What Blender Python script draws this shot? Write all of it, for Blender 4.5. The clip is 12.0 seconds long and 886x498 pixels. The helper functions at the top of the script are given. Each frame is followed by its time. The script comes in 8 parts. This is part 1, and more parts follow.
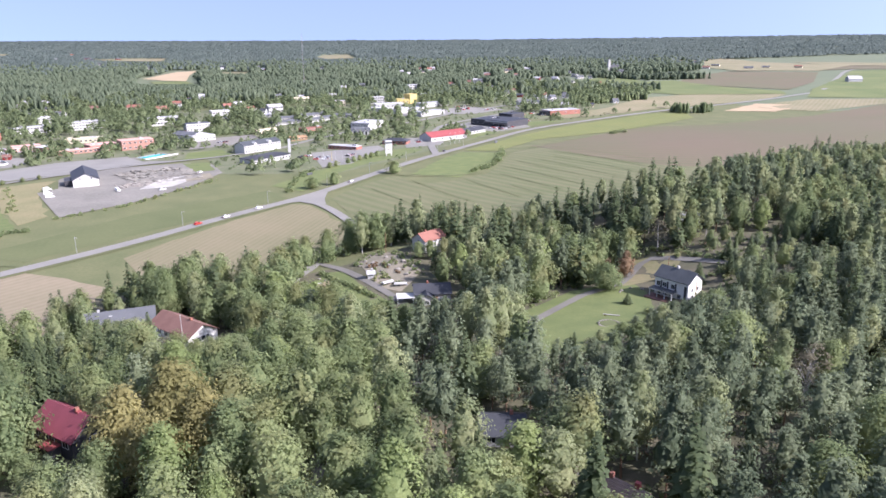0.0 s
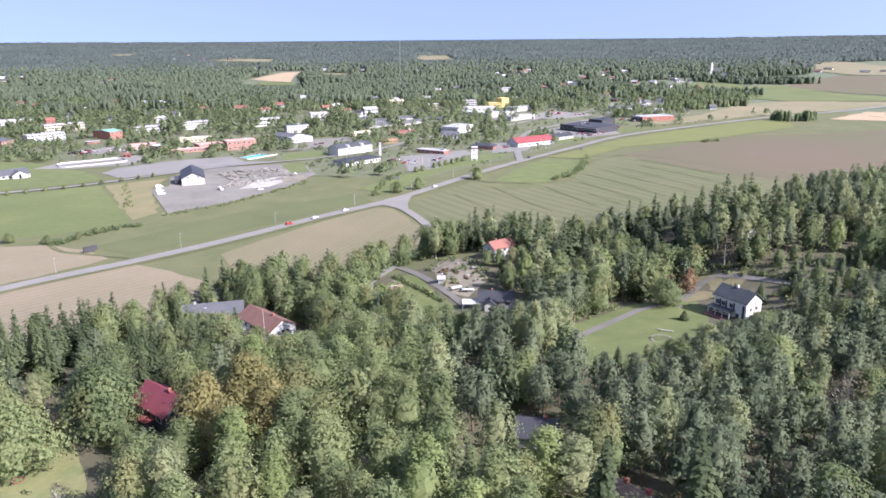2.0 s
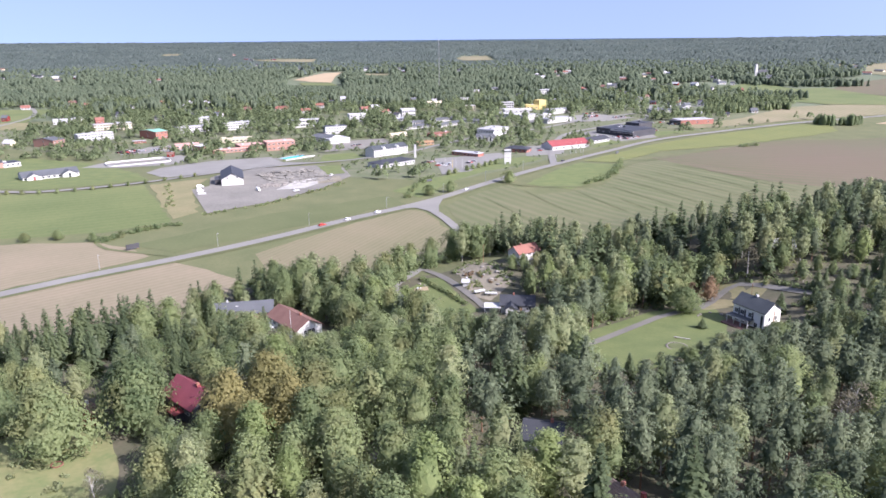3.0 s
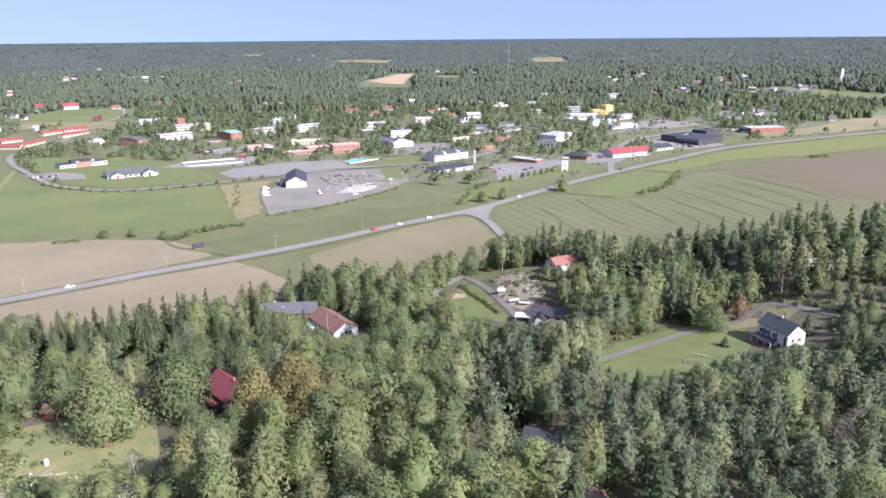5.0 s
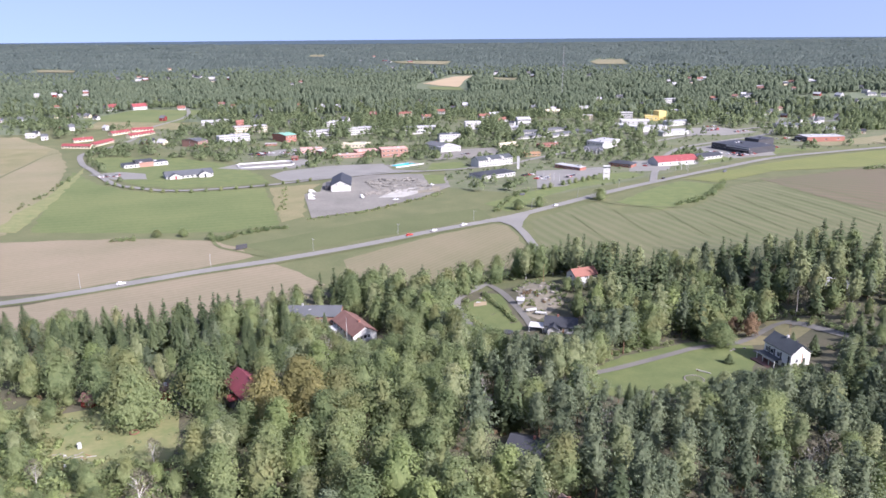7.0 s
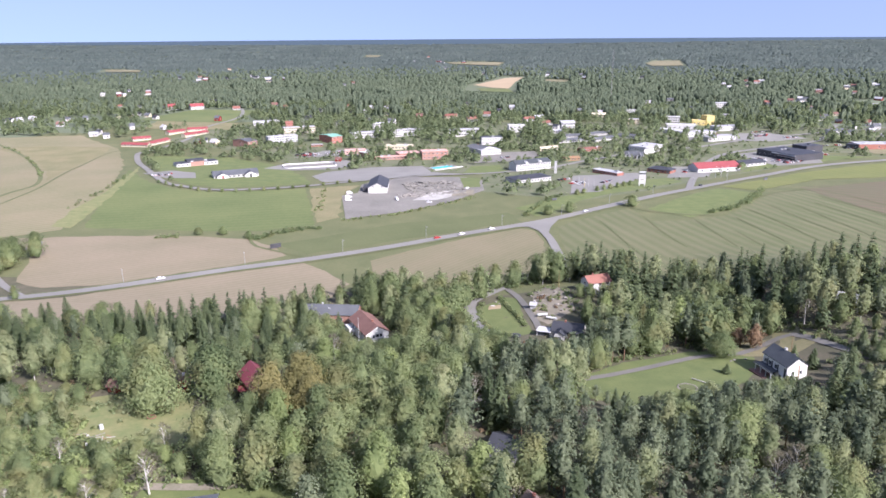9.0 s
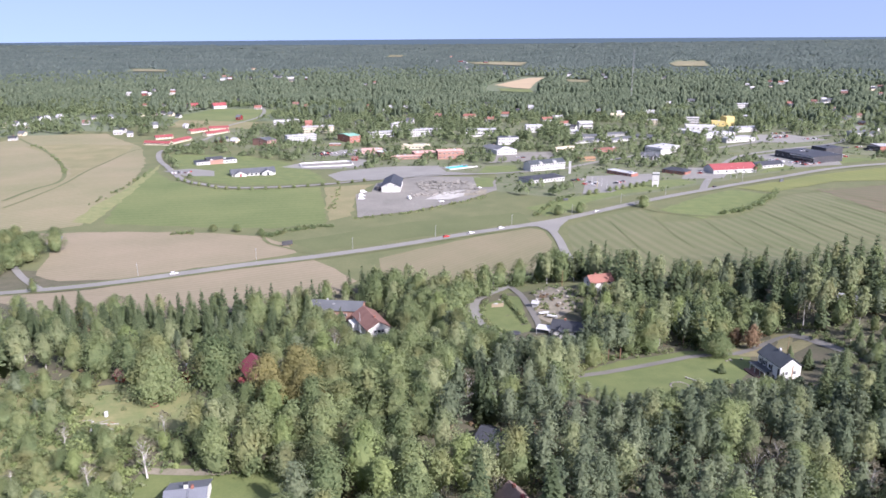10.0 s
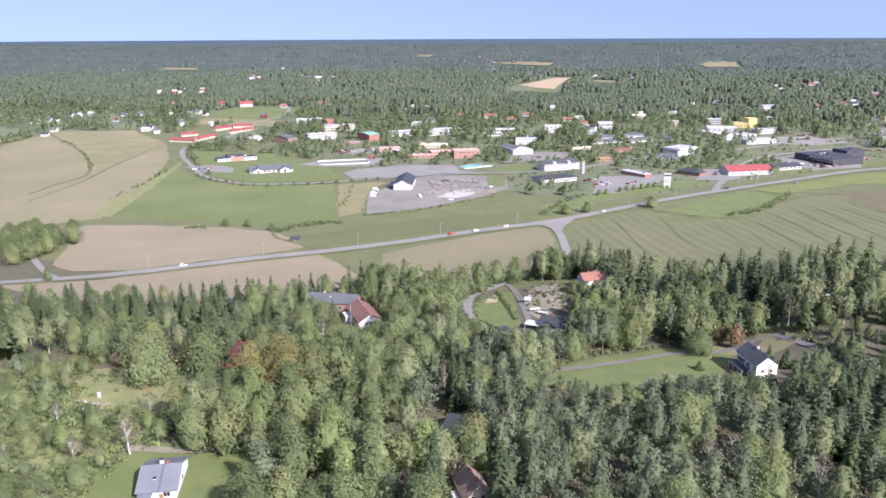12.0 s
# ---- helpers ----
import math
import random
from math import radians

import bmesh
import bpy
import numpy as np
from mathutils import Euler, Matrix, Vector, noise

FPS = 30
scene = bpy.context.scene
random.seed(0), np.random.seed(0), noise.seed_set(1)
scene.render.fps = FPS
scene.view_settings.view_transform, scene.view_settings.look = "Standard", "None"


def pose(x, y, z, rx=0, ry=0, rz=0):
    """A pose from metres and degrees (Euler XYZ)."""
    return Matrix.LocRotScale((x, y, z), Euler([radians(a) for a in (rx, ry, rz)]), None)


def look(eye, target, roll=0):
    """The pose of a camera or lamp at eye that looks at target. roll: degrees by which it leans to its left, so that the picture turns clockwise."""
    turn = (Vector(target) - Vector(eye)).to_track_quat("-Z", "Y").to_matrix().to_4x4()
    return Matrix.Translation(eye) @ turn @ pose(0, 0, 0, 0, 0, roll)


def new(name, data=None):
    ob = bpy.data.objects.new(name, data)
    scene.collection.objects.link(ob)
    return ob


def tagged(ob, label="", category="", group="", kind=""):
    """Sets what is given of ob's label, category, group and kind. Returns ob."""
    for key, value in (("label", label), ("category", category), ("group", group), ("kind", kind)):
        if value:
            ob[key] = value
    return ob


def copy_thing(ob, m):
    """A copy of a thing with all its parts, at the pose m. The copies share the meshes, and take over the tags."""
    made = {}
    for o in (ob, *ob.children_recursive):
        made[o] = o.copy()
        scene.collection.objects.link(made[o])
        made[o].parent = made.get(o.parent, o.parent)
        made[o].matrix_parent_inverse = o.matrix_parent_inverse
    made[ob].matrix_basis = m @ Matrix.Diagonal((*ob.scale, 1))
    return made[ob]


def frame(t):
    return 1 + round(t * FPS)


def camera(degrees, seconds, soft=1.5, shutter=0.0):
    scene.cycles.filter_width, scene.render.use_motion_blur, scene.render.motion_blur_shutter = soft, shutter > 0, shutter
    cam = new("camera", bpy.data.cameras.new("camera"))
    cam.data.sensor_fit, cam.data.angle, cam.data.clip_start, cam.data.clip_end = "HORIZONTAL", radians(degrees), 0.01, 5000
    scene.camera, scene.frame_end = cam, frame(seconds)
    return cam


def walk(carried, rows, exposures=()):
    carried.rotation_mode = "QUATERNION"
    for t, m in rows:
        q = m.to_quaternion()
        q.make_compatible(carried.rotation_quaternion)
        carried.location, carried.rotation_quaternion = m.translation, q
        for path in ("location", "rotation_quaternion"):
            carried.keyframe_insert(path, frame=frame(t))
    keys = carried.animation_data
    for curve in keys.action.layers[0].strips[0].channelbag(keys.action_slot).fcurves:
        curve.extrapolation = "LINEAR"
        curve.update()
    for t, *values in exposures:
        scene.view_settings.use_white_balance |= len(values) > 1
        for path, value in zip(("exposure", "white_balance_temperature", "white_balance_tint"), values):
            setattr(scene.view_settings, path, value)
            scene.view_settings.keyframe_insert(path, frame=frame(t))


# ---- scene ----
# ---- camera ----
cam = camera(63.39, 12.0, 1.6)
walk(cam, [
    (0.0, pose(-28.76, 38.51, 97.01, 73.459, 0.441, -18.339)),
    (0.5, pose(-27.34, 34.85, 98.91, 73.446, 0.447, -16.447)),
    (1.0, pose(-25.94, 30.97, 100.85, 73.456, 0.437, -14.551)),
    (1.5, pose(-24.46, 26.94, 102.74, 73.450, 0.426, -12.608)),
    (2.0, pose(-22.72, 22.94, 104.73, 73.454, 0.482, -10.627)),
    (2.5, pose(-20.49, 19.20, 106.64, 73.451, 0.490, -8.973)),
    (3.0, pose(-17.77, 15.69, 108.49, 73.445, 0.496, -7.379)),
    (5.0, pose(-3.98, 2.82, 116.38, 73.429, 0.470, -1.395)),
    (5.5, pose(0.00, 0.00, 118.34, 73.416, 0.472, 0.003)),
    (6.0, pose(4.15, -2.90, 120.27, 73.421, 0.456, 1.228)),
    (6.5, pose(8.43, -5.56, 122.21, 73.414, 0.432, 2.365)),
    (7.0, pose(12.74, -8.17, 124.25, 73.415, 0.420, 3.502)),
    (7.5, pose(17.15, -10.71, 126.22, 73.414, 0.399, 4.700)),
    (9.5, pose(36.29, -19.49, 130.29, 73.403, 0.384, 8.944)),
    (10.0, pose(41.26, -21.40, 130.53, 73.402, 0.374, 9.879)),
    (10.5, pose(46.12, -23.05, 130.63, 73.395, 0.349, 10.822)),
    (11.0, pose(50.83, -24.35, 130.70, 73.388, 0.319, 11.609)),
    (11.5, pose(55.28, -25.30, 130.77, 73.388, 0.293, 12.116)),
    (12.0, pose(59.46, -26.09, 130.95, 73.396, 0.243, 12.381)),
], ((0.0, 1.25, 5900, 24), (7.0, 1.11, 5900, 24), (12.0, 1.11, 5900, 24)))

# ---- light ----
SUN_AZ = (0.80, -0.60)      # horizontal direction towards the sun
SUN_EL = 38.0
world = bpy.data.worlds.new("world")
scene.world = world
world.use_nodes = True
wn, wl = world.node_tree.nodes, world.node_tree.links
sky = wn.new("ShaderNodeTexSky")
sky.sky_type, sky.sun_disc = "NISHITA", False
sky.sun_elevation = radians(SUN_EL)
sky.sun_rotation = math.atan2(SUN_AZ[0], SUN_AZ[1])
sky.altitude, sky.air_density, sky.dust_density, sky.ozone_density = 100.0, 1.0, 3.0, 4.0
wn["Background"].inputs["Strength"].default_value = 0.128
tex = wn.new("ShaderNodeTexCoord")
lift = wn.new("ShaderNodeVectorMath"); lift.operation = "ADD"; lift.inputs[1].default_value = (0, 0, 0.34)
unit = wn.new("ShaderNodeVectorMath"); unit.operation = "NORMALIZE"
wl.new(tex.outputs["Generated"], lift.inputs[0]); wl.new(lift.outputs["Vector"], unit.inputs[0])
wl.new(unit.outputs["Vector"], sky.inputs["Vector"])
pale = wn.new("ShaderNodeHueSaturation"); pale.inputs["Saturation"].default_value, pale.inputs["Value"].default_value = 0.75, 0.98
wl.new(sky.outputs["Color"], pale.inputs["Color"])
# flat band for wooded land beyond the ground sheet, up to the true horizon
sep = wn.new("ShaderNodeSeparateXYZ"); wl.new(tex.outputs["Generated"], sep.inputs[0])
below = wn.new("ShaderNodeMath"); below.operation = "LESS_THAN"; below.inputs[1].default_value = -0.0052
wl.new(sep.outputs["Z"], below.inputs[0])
# pale blue of distance haze put into the band's glowing colour
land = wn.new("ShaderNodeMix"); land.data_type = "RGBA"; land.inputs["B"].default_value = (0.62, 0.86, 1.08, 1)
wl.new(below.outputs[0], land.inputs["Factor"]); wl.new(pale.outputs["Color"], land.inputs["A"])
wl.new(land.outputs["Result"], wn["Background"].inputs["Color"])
sun = new("sun", bpy.data.lights.new("sun", "SUN"))
sun.data.energy, sun.data.angle, sun.data.color = 4.3, radians(0.6), (1.0, 0.94, 0.84)
sun.matrix_world = look((0, 0, 300), (-SUN_AZ[0] * 100, -SUN_AZ[1] * 100, 300 - 100 * math.tan(radians(SUN_EL))))
scene.view_settings.exposure = 0.9


# ---- materials ----
def material(name, a, b=None, scale=0.3, rough=0.85, fine=6.0, amount=0.35, bump=0.0, metal=0.0, spec=0.3, island=0.0):
    """Two colours mixed by noise at two sizes in world metres, with roughness, relief and a change from piece to piece."""
    m = bpy.data.materials.new(name)
    m.use_nodes = True
    n, l = m.node_tree.nodes, m.node_tree.links
    bs = n["Principled BSDF"]
    bs.inputs["Roughness"].default_value, bs.inputs["Metallic"].default_value = rough, metal
    bs.inputs["Specular IOR Level"].default_value = spec
    b = b or tuple(c * 0.72 for c in a)
    geo = n.new("ShaderNodeNewGeometry")
    big, small = n.new("ShaderNodeTexNoise"), n.new("ShaderNodeTexNoise")
    for t, s, d in ((big, scale, 4), (small, fine, 3)):
        t.inputs["Scale"].default_value, t.inputs["Detail"].default_value = s, d
        l.new(geo.outputs["Position"], t.inputs["Vector"])
    add = n.new("ShaderNodeMath"); add.operation = "MULTIPLY_ADD"
    l.new(small.outputs["Fac"], add.inputs[0]); add.inputs[1].default_value = amount
    l.new(big.outputs["Fac"], add.inputs[2])
    last = add.outputs[0]
    if island:
        isl = n.new("ShaderNodeMath"); isl.operation = "MULTIPLY_ADD"
        l.new(geo.outputs["Random Per Island"], isl.inputs[0]); isl.inputs[1].default_value = island
        l.new(last, isl.inputs[2]); last = isl.outputs[0]
    lo = 0.32 + amount * 0.3 + island * 0.2
    mr = n.new("ShaderNodeMapRange")
    mr.inputs["From Min"].default_value, mr.inputs["From Max"].default_value = lo, lo + 0.36 + amount * 0.4 + island * 0.6
    l.new(last, mr.inputs["Value"])
    mix = n.new("ShaderNodeMix"); mix.data_type = "RGBA"
    mix.inputs["A"].default_value, mix.inputs["B"].default_value = (*a, 1), (*b, 1)
    l.new(mr.outputs["Result"], mix.inputs["Factor"])
    l.new(mix.outputs["Result"], bs.inputs["Base Color"])
    if bump:
        bp = n.new("ShaderNodeBump")
        bp.inputs["Strength"].default_value, bp.inputs["Distance"].default_value = 0.6, bump
        l.new(small.outputs["Fac"], bp.inputs["Height"]); l.new(bp.outputs["Normal"], bs.inputs["Normal"])
    return m


def striped(name, a, b, angle, width, scale=0.02, mixing=0.55, rough=0.95, tracks=0.0, c=None):
    """A worked field: two earth or stubble colours in drill rows along an angle, broken by patches."""
    m = material(name, a, b, scale, rough, 0.35, 0.5)
    n, l = m.node_tree.nodes, m.node_tree.links
    bs = n["Principled BSDF"]
    old = bs.inputs["Base Color"].links[0].from_socket
    geo = n.new("ShaderNodeNewGeometry")
    mp = n.new("ShaderNodeMapping"); mp.inputs["Rotation"].default_value = (0, 0, -radians(angle))
    l.new(geo.outputs["Position"], mp.inputs["Vector"])
    wave = n.new("ShaderNodeTexWave"); wave.wave_type, wave.bands_direction = "BANDS", "Y"
    wave.inputs["Scale"].default_value = 0.314 / width
    wave.inputs["Distortion"].default_value, wave.inputs["Detail"].default_value = 0.8, 2
    wave.inputs["Detail Scale"].default_value = 0.3
    l.new(mp.outputs["Vector"], wave.inputs["Vector"])
    st = n.new("ShaderNodeMapping"); st.inputs["Scale"].default_value = (0.006, 0.12, 1)
    l.new(mp.outputs["Vector"], st.inputs["Vector"])
    streak = n.new("ShaderNodeTexNoise"); streak.inputs["Scale"].default_value, streak.inputs["Detail"].default_value = 1.0, 4
    l.new(st.outputs["Vector"], streak.inputs["Vector"])
    fac = n.new("ShaderNodeMath"); fac.operation = "MULTIPLY"
    l.new(wave.outputs["Fac"], fac.inputs[0]); l.new(streak.outputs["Fac"], fac.inputs[1])
    sc = n.new("ShaderNodeMath"); sc.operation = "MULTIPLY"; sc.inputs[1].default_value = mixing * 1.6
    l.new(fac.outputs[0], sc.inputs[0])
    mix = n.new("ShaderNodeMix"); mix.data_type = "RGBA"
    l.new(sc.outputs[0], mix.inputs["Factor"]); l.new(old, mix.inputs["A"])
    mix.inputs["B"].default_value = (*(c or b), 1)
    l.new(mix.outputs["Result"], bs.inputs["Base Color"])
    return m


def foliage(name, dark, light, autumn=None, autumn_share=0.0, size=0.16, leafy=0.32):
    """Leaves: hue changes from tree to tree and leaf to leaf, with some light through them."""
    m = bpy.data.materials.new(name)
    m.use_nodes = True
    n, l = m.node_tree.nodes, m.node_tree.links
    bs = n["Principled BSDF"]
    bs.inputs["Roughness"].default_value, bs.inputs["Specular IOR Level"].default_value = 0.75, 0.15
    geo, info = n.new("ShaderNodeNewGeometry"), n.new("ShaderNodeObjectInfo")
    ns = n.new("ShaderNodeTexNoise"); ns.inputs["Scale"].default_value, ns.inputs["Detail"].default_value = size, 3
    l.new(geo.outputs["Position"], ns.inputs["Vector"])
    s1 = n.new("ShaderNodeMath"); s1.operation = "MULTIPLY_ADD"; s1.inputs[1].default_value = leafy
    l.new(geo.outputs["Random Per Island"], s1.inputs[0]); l.new(ns.outputs["Fac"], s1.inputs[2])
    s2 = n.new("ShaderNodeMath"); s2.operation = "MULTIPLY_ADD"; s2.inputs[1].default_value = 0.45
    l.new(info.outputs["Random"], s2.inputs[0]); l.new(s1.outputs[0], s2.inputs[2])
    mr = n.new("ShaderNodeMapRange"); mr.inputs["From Min"].default_value, mr.inputs["From Max"].default_value = 0.5, 1.22
    l.new(s2.outputs[0], mr.inputs["Value"])
    mix = n.new("ShaderNodeMix"); mix.data_type = "RGBA"
    mix.inputs["A"].default_value, mix.inputs["B"].default_value = (*dark, 1), (*light, 1)
    l.new(mr.outputs["Result"], mix.inputs["Factor"])
    col = mix.outputs["Result"]
    if autumn:
        n2 = n.new("ShaderNodeTexNoise"); n2.inputs["Scale"].default_value = 0.09
        l.new(geo.outputs["Position"], n2.inputs["Vector"])
        r2 = n.new("ShaderNodeMapRange"); r2.inputs["From Min"].default_value, r2.inputs["From Max"].default_value = 0.5, 0.72
        r2.inputs["To Max"].default_value = autumn_share
        l.new(n2.outputs["Fac"], r2.inputs["Value"])
        m2 = n.new("ShaderNodeMix"); m2.data_type = "RGBA"; m2.inputs["B"].default_value = (*autumn, 1)
        l.new(r2.outputs["Result"], m2.inputs["Factor"]); l.new(col, m2.inputs["A"]); col = m2.outputs["Result"]
    l.new(col, bs.inputs["Base Color"])
    tr, ms = n.new("ShaderNodeBsdfTranslucent"), n.new("ShaderNodeMixShader")
    l.new(col, tr.inputs["Color"]); ms.inputs["Fac"].default_value = 0.55
    l.new(bs.outputs[0], ms.inputs[1]); l.new(tr.outputs[0], ms.inputs[2])
    l.new(ms.outputs[0], n["Material Output"].inputs["Surface"])
    return m


M = {
    "grass": material("grass", (0.118, 0.128, 0.058), (0.082, 0.10, 0.042), 0.03, 0.95, 0.5, 0.6),
    "rough_grass": material("rough_grass", (0.14, 0.14, 0.068), (0.088, 0.105, 0.046), 0.05, 0.95, 0.7, 0.7),
    "dry_grass": material("dry_grass", (0.235, 0.20, 0.115), (0.135, 0.14, 0.065), 0.04, 0.95, 0.6, 0.7),
    "lawn": material("lawn", (0.142, 0.162, 0.06), (0.09, 0.12, 0.043), 0.12, 0.9, 1.5, 0.6),
    "forest_floor": material("forest_floor", (0.125, 0.108, 0.075), (0.068, 0.075, 0.042), 0.12, 0.95, 1.0, 0.7),
    "far_ground": material("far_ground", (0.135, 0.155, 0.095), (0.105, 0.13, 0.08), 0.006, 0.95, 0.05, 0.6),
    "asphalt": material("asphalt", (0.222, 0.216, 0.198), (0.175, 0.17, 0.156), 0.05, 0.85, 1.0, 0.5),
    "lot": material("lot", (0.225, 0.212, 0.188), (0.135, 0.13, 0.113), 0.045, 0.9, 0.6, 0.9),
    "town_ground": material("town_ground", (0.082, 0.108, 0.045), (0.158, 0.156, 0.105), 0.06, 0.95, 0.4, 0.8),
    "meadow": material("meadow", (0.225, 0.21, 0.10), (0.12, 0.155, 0.06), 0.12, 0.95, 0.8, 0.6),
    "drive": material("drive", (0.178, 0.17, 0.152), (0.135, 0.13, 0.115), 0.1, 0.9, 1.2, 0.5),
    "roof_tile": material("roof_tile", (0.235, 0.175, 0.15), (0.175, 0.13, 0.115), 0.4, 0.85, 3.0, 0.5),
    "gravel": material("gravel", (0.26, 0.225, 0.175), (0.15, 0.145, 0.10), 0.15, 0.95, 1.2, 0.5),
    "concrete": material("concrete", (0.43, 0.415, 0.385), (0.27, 0.26, 0.235), 0.12, 0.9, 0.8, 0.7),
    "white": material("white", (0.49, 0.485, 0.47), (0.41, 0.405, 0.39), 0.15, 0.7, 1.5, 0.3),
    "fresh_white": material("fresh_white", (0.72, 0.715, 0.69), (0.64, 0.63, 0.605), 0.15, 0.6, 1.5, 0.3),
    "cream": material("cream", (0.54, 0.48, 0.35), (0.46, 0.41, 0.30), 0.15, 0.75, 1.5, 0.3),
    "yellow": material("yellow", (0.58, 0.47, 0.19), (0.50, 0.40, 0.16), 0.1, 0.7, 1.5, 0.3),
    "brick": material("brick", (0.30, 0.135, 0.10), (0.24, 0.105, 0.08), 0.2, 0.85, 2.0, 0.4),
    "orange": material("orange", (0.33, 0.19, 0.15), (0.27, 0.155, 0.12), 0.2, 0.85, 2.0, 0.4),
    "pink": material("pink", (0.52, 0.33, 0.28), (0.44, 0.27, 0.23), 0.2, 0.85, 2.0, 0.4),
    "falu": material("falu", (0.20, 0.028, 0.022), (0.14, 0.02, 0.018), 0.3, 0.85, 2.0, 0.4),
    "grey_wall": material("grey_wall", (0.45, 0.45, 0.45), (0.36, 0.36, 0.36), 0.2, 0.8, 2.0, 0.3),
    "dark_wall": material("dark_wall", (0.06, 0.06, 0.065), (0.04, 0.04, 0.045), 0.2, 0.6, 2.0, 0.3),
    "wood": material("wood", (0.32, 0.2, 0.11), (0.23, 0.14, 0.08), 0.5, 0.8, 4.0, 0.4),
    "roof_red": material("roof_red", (0.27, 0.07, 0.07), (0.21, 0.052, 0.054), 0.2, 0.6, 2.0, 0.4),
    "roof_crimson": material("roof_crimson", (0.21, 0.055, 0.07), (0.16, 0.042, 0.055), 0.25, 0.6, 2.0, 0.4),
    "roof_orange": material("roof_orange", (0.255, 0.118, 0.09), (0.20, 0.088, 0.068), 0.3, 0.8, 2.5, 0.5),
    "roof_brown": material("roof_brown", (0.205, 0.115, 0.095), (0.15, 0.082, 0.068), 0.3, 0.85, 2.5, 0.5),
    "roof_grey": material("roof_grey", (0.115, 0.12, 0.128), (0.08, 0.085, 0.092), 0.15, 0.6, 1.5, 0.4),
    "roof_light": material("roof_light", (0.42, 0.42, 0.43), (0.31, 0.31, 0.32), 0.1, 0.6, 1.5, 0.4),
    "roof_dark": material("roof_dark", (0.055, 0.058, 0.066), (0.036, 0.038, 0.045), 0.2, 0.55, 2.0, 0.4),
    "roof_seam": material("roof_seam", (0.168, 0.178, 0.20), (0.13, 0.138, 0.158), 0.15, 0.5, 1.5, 0.4, spec=0.4),
    "roof_green": material("roof_green", (0.22, 0.42, 0.32), (0.17, 0.33, 0.26), 0.2, 0.5, 1.5, 0.4),
    "roof_slate": material("roof_slate", (0.072, 0.08, 0.086), (0.052, 0.058, 0.064), 0.3, 0.55, 2.5, 0.4),
    "glass": material("glass", (0.03, 0.036, 0.044), (0.02, 0.025, 0.03), 0.3, 0.2, 1.0, 0.3, spec=0.35),
    "trim": material("trim", (0.54, 0.54, 0.53), (0.48, 0.48, 0.47), 0.5, 0.6, 2.0, 0.3),
    "metal": material("metal", (0.45, 0.46, 0.47), (0.36, 0.37, 0.38), 0.5, 0.4, 3.0, 0.3, metal=0.6),
    "rubber": material("rubber", (0.02, 0.02, 0.02), (0.03, 0.03, 0.03), 1.0, 0.8, 4.0, 0.3),
    "bark": material("bark", (0.14, 0.10, 0.075), (0.09, 0.068, 0.05), 0.6, 0.95, 5.0, 0.5),
    "pine_bark": material("pine_bark", (0.225, 0.135, 0.085), (0.13, 0.09, 0.065), 0.3, 0.95, 4.0, 0.5),
    "birch_bark": material("birch_bark", (0.55, 0.53, 0.49), (0.30, 0.28, 0.26), 0.8, 0.9, 4.0, 0.6),
    "water": material("water", (0.10, 0.55, 0.62), (0.08, 0.46, 0.55), 0.05, 0.08, 0.6, 0.3, spec=0.5),
    "pond": material("pond", (0.02, 0.03, 0.045), (0.03, 0.04, 0.05), 0.2, 0.1, 1.0, 0.3),
    "rock": material("rock", (0.29, 0.265, 0.235), (0.18, 0.168, 0.15), 0.5, 0.9, 3.0, 0.5),
    "car_white": material("car_white", (0.8, 0.8, 0.8), (0.75, 0.75, 0.75), 0.5, 0.3, 2.0, 0.2, spec=0.5),
    "car_dark": material("car_dark", (0.035, 0.038, 0.045), (0.03, 0.03, 0.035), 0.5, 0.3, 2.0, 0.2, spec=0.5),
    "car_red": material("car_red", (0.5, 0.05, 0.03), (0.45, 0.045, 0.03), 0.5, 0.3, 2.0, 0.2, spec=0.5),
    "car_silver": material("car_silver", (0.45, 0.46, 0.48), (0.4, 0.41, 0.43), 0.5, 0.3, 2.0, 0.2, spec=0.5, metal=0.3),
    "stubble": striped("stubble", (0.18, 0.158, 0.097), (0.128, 0.128, 0.066), 58, 3.2, mixing=0.5, c=(0.215, 0.18, 0.12)),
    "tilled": striped("tilled", (0.225, 0.188, 0.128), (0.165, 0.148, 0.092), 36, 4.0, mixing=0.4, c=(0.262, 0.215, 0.155)),
    "mown": striped("mown", (0.125, 0.128, 0.066), (0.085, 0.106, 0.044), -68, 9.0, 0.014, mixing=0.45, c=(0.172, 0.156, 0.094)),
    "brown_field": striped("brown_field", (0.130, 0.102, 0.070), (0.098, 0.110, 0.053), -30, 12.0, 0.006, mixing=0.5, c=(0.152, 0.112, 0.080)),
    "hay": striped("hay", (0.225, 0.192, 0.118), (0.132, 0.142, 0.066), 40, 6.0, 0.012, mixing=0.55, c=(0.245, 0.208, 0.14)),
    "green_field": striped("green_field", (0.142, 0.16, 0.062), (0.078, 0.112, 0.038), 20, 8.0, 0.014, mixing=0.25, c=(0.168, 0.168, 0.076)),
    "bright_field": striped("bright_field", (0.145, 0.16, 0.05), (0.108, 0.132, 0.044), 35, 6.0, mixing=0.5, c=(0.18, 0.176, 0.07)),
    "tan": striped("tan", (0.38, 0.295, 0.19), (0.32, 0.25, 0.16), 20, 12.0, mixing=0.3),
    "leaf": foliage("leaf", (0.138, 0.186, 0.090), (0.290, 0.338, 0.160), (0.345, 0.275, 0.125), 0.35),
    "leaf_bright": foliage("leaf_bright", (0.175, 0.232, 0.095), (0.350, 0.405, 0.175)),
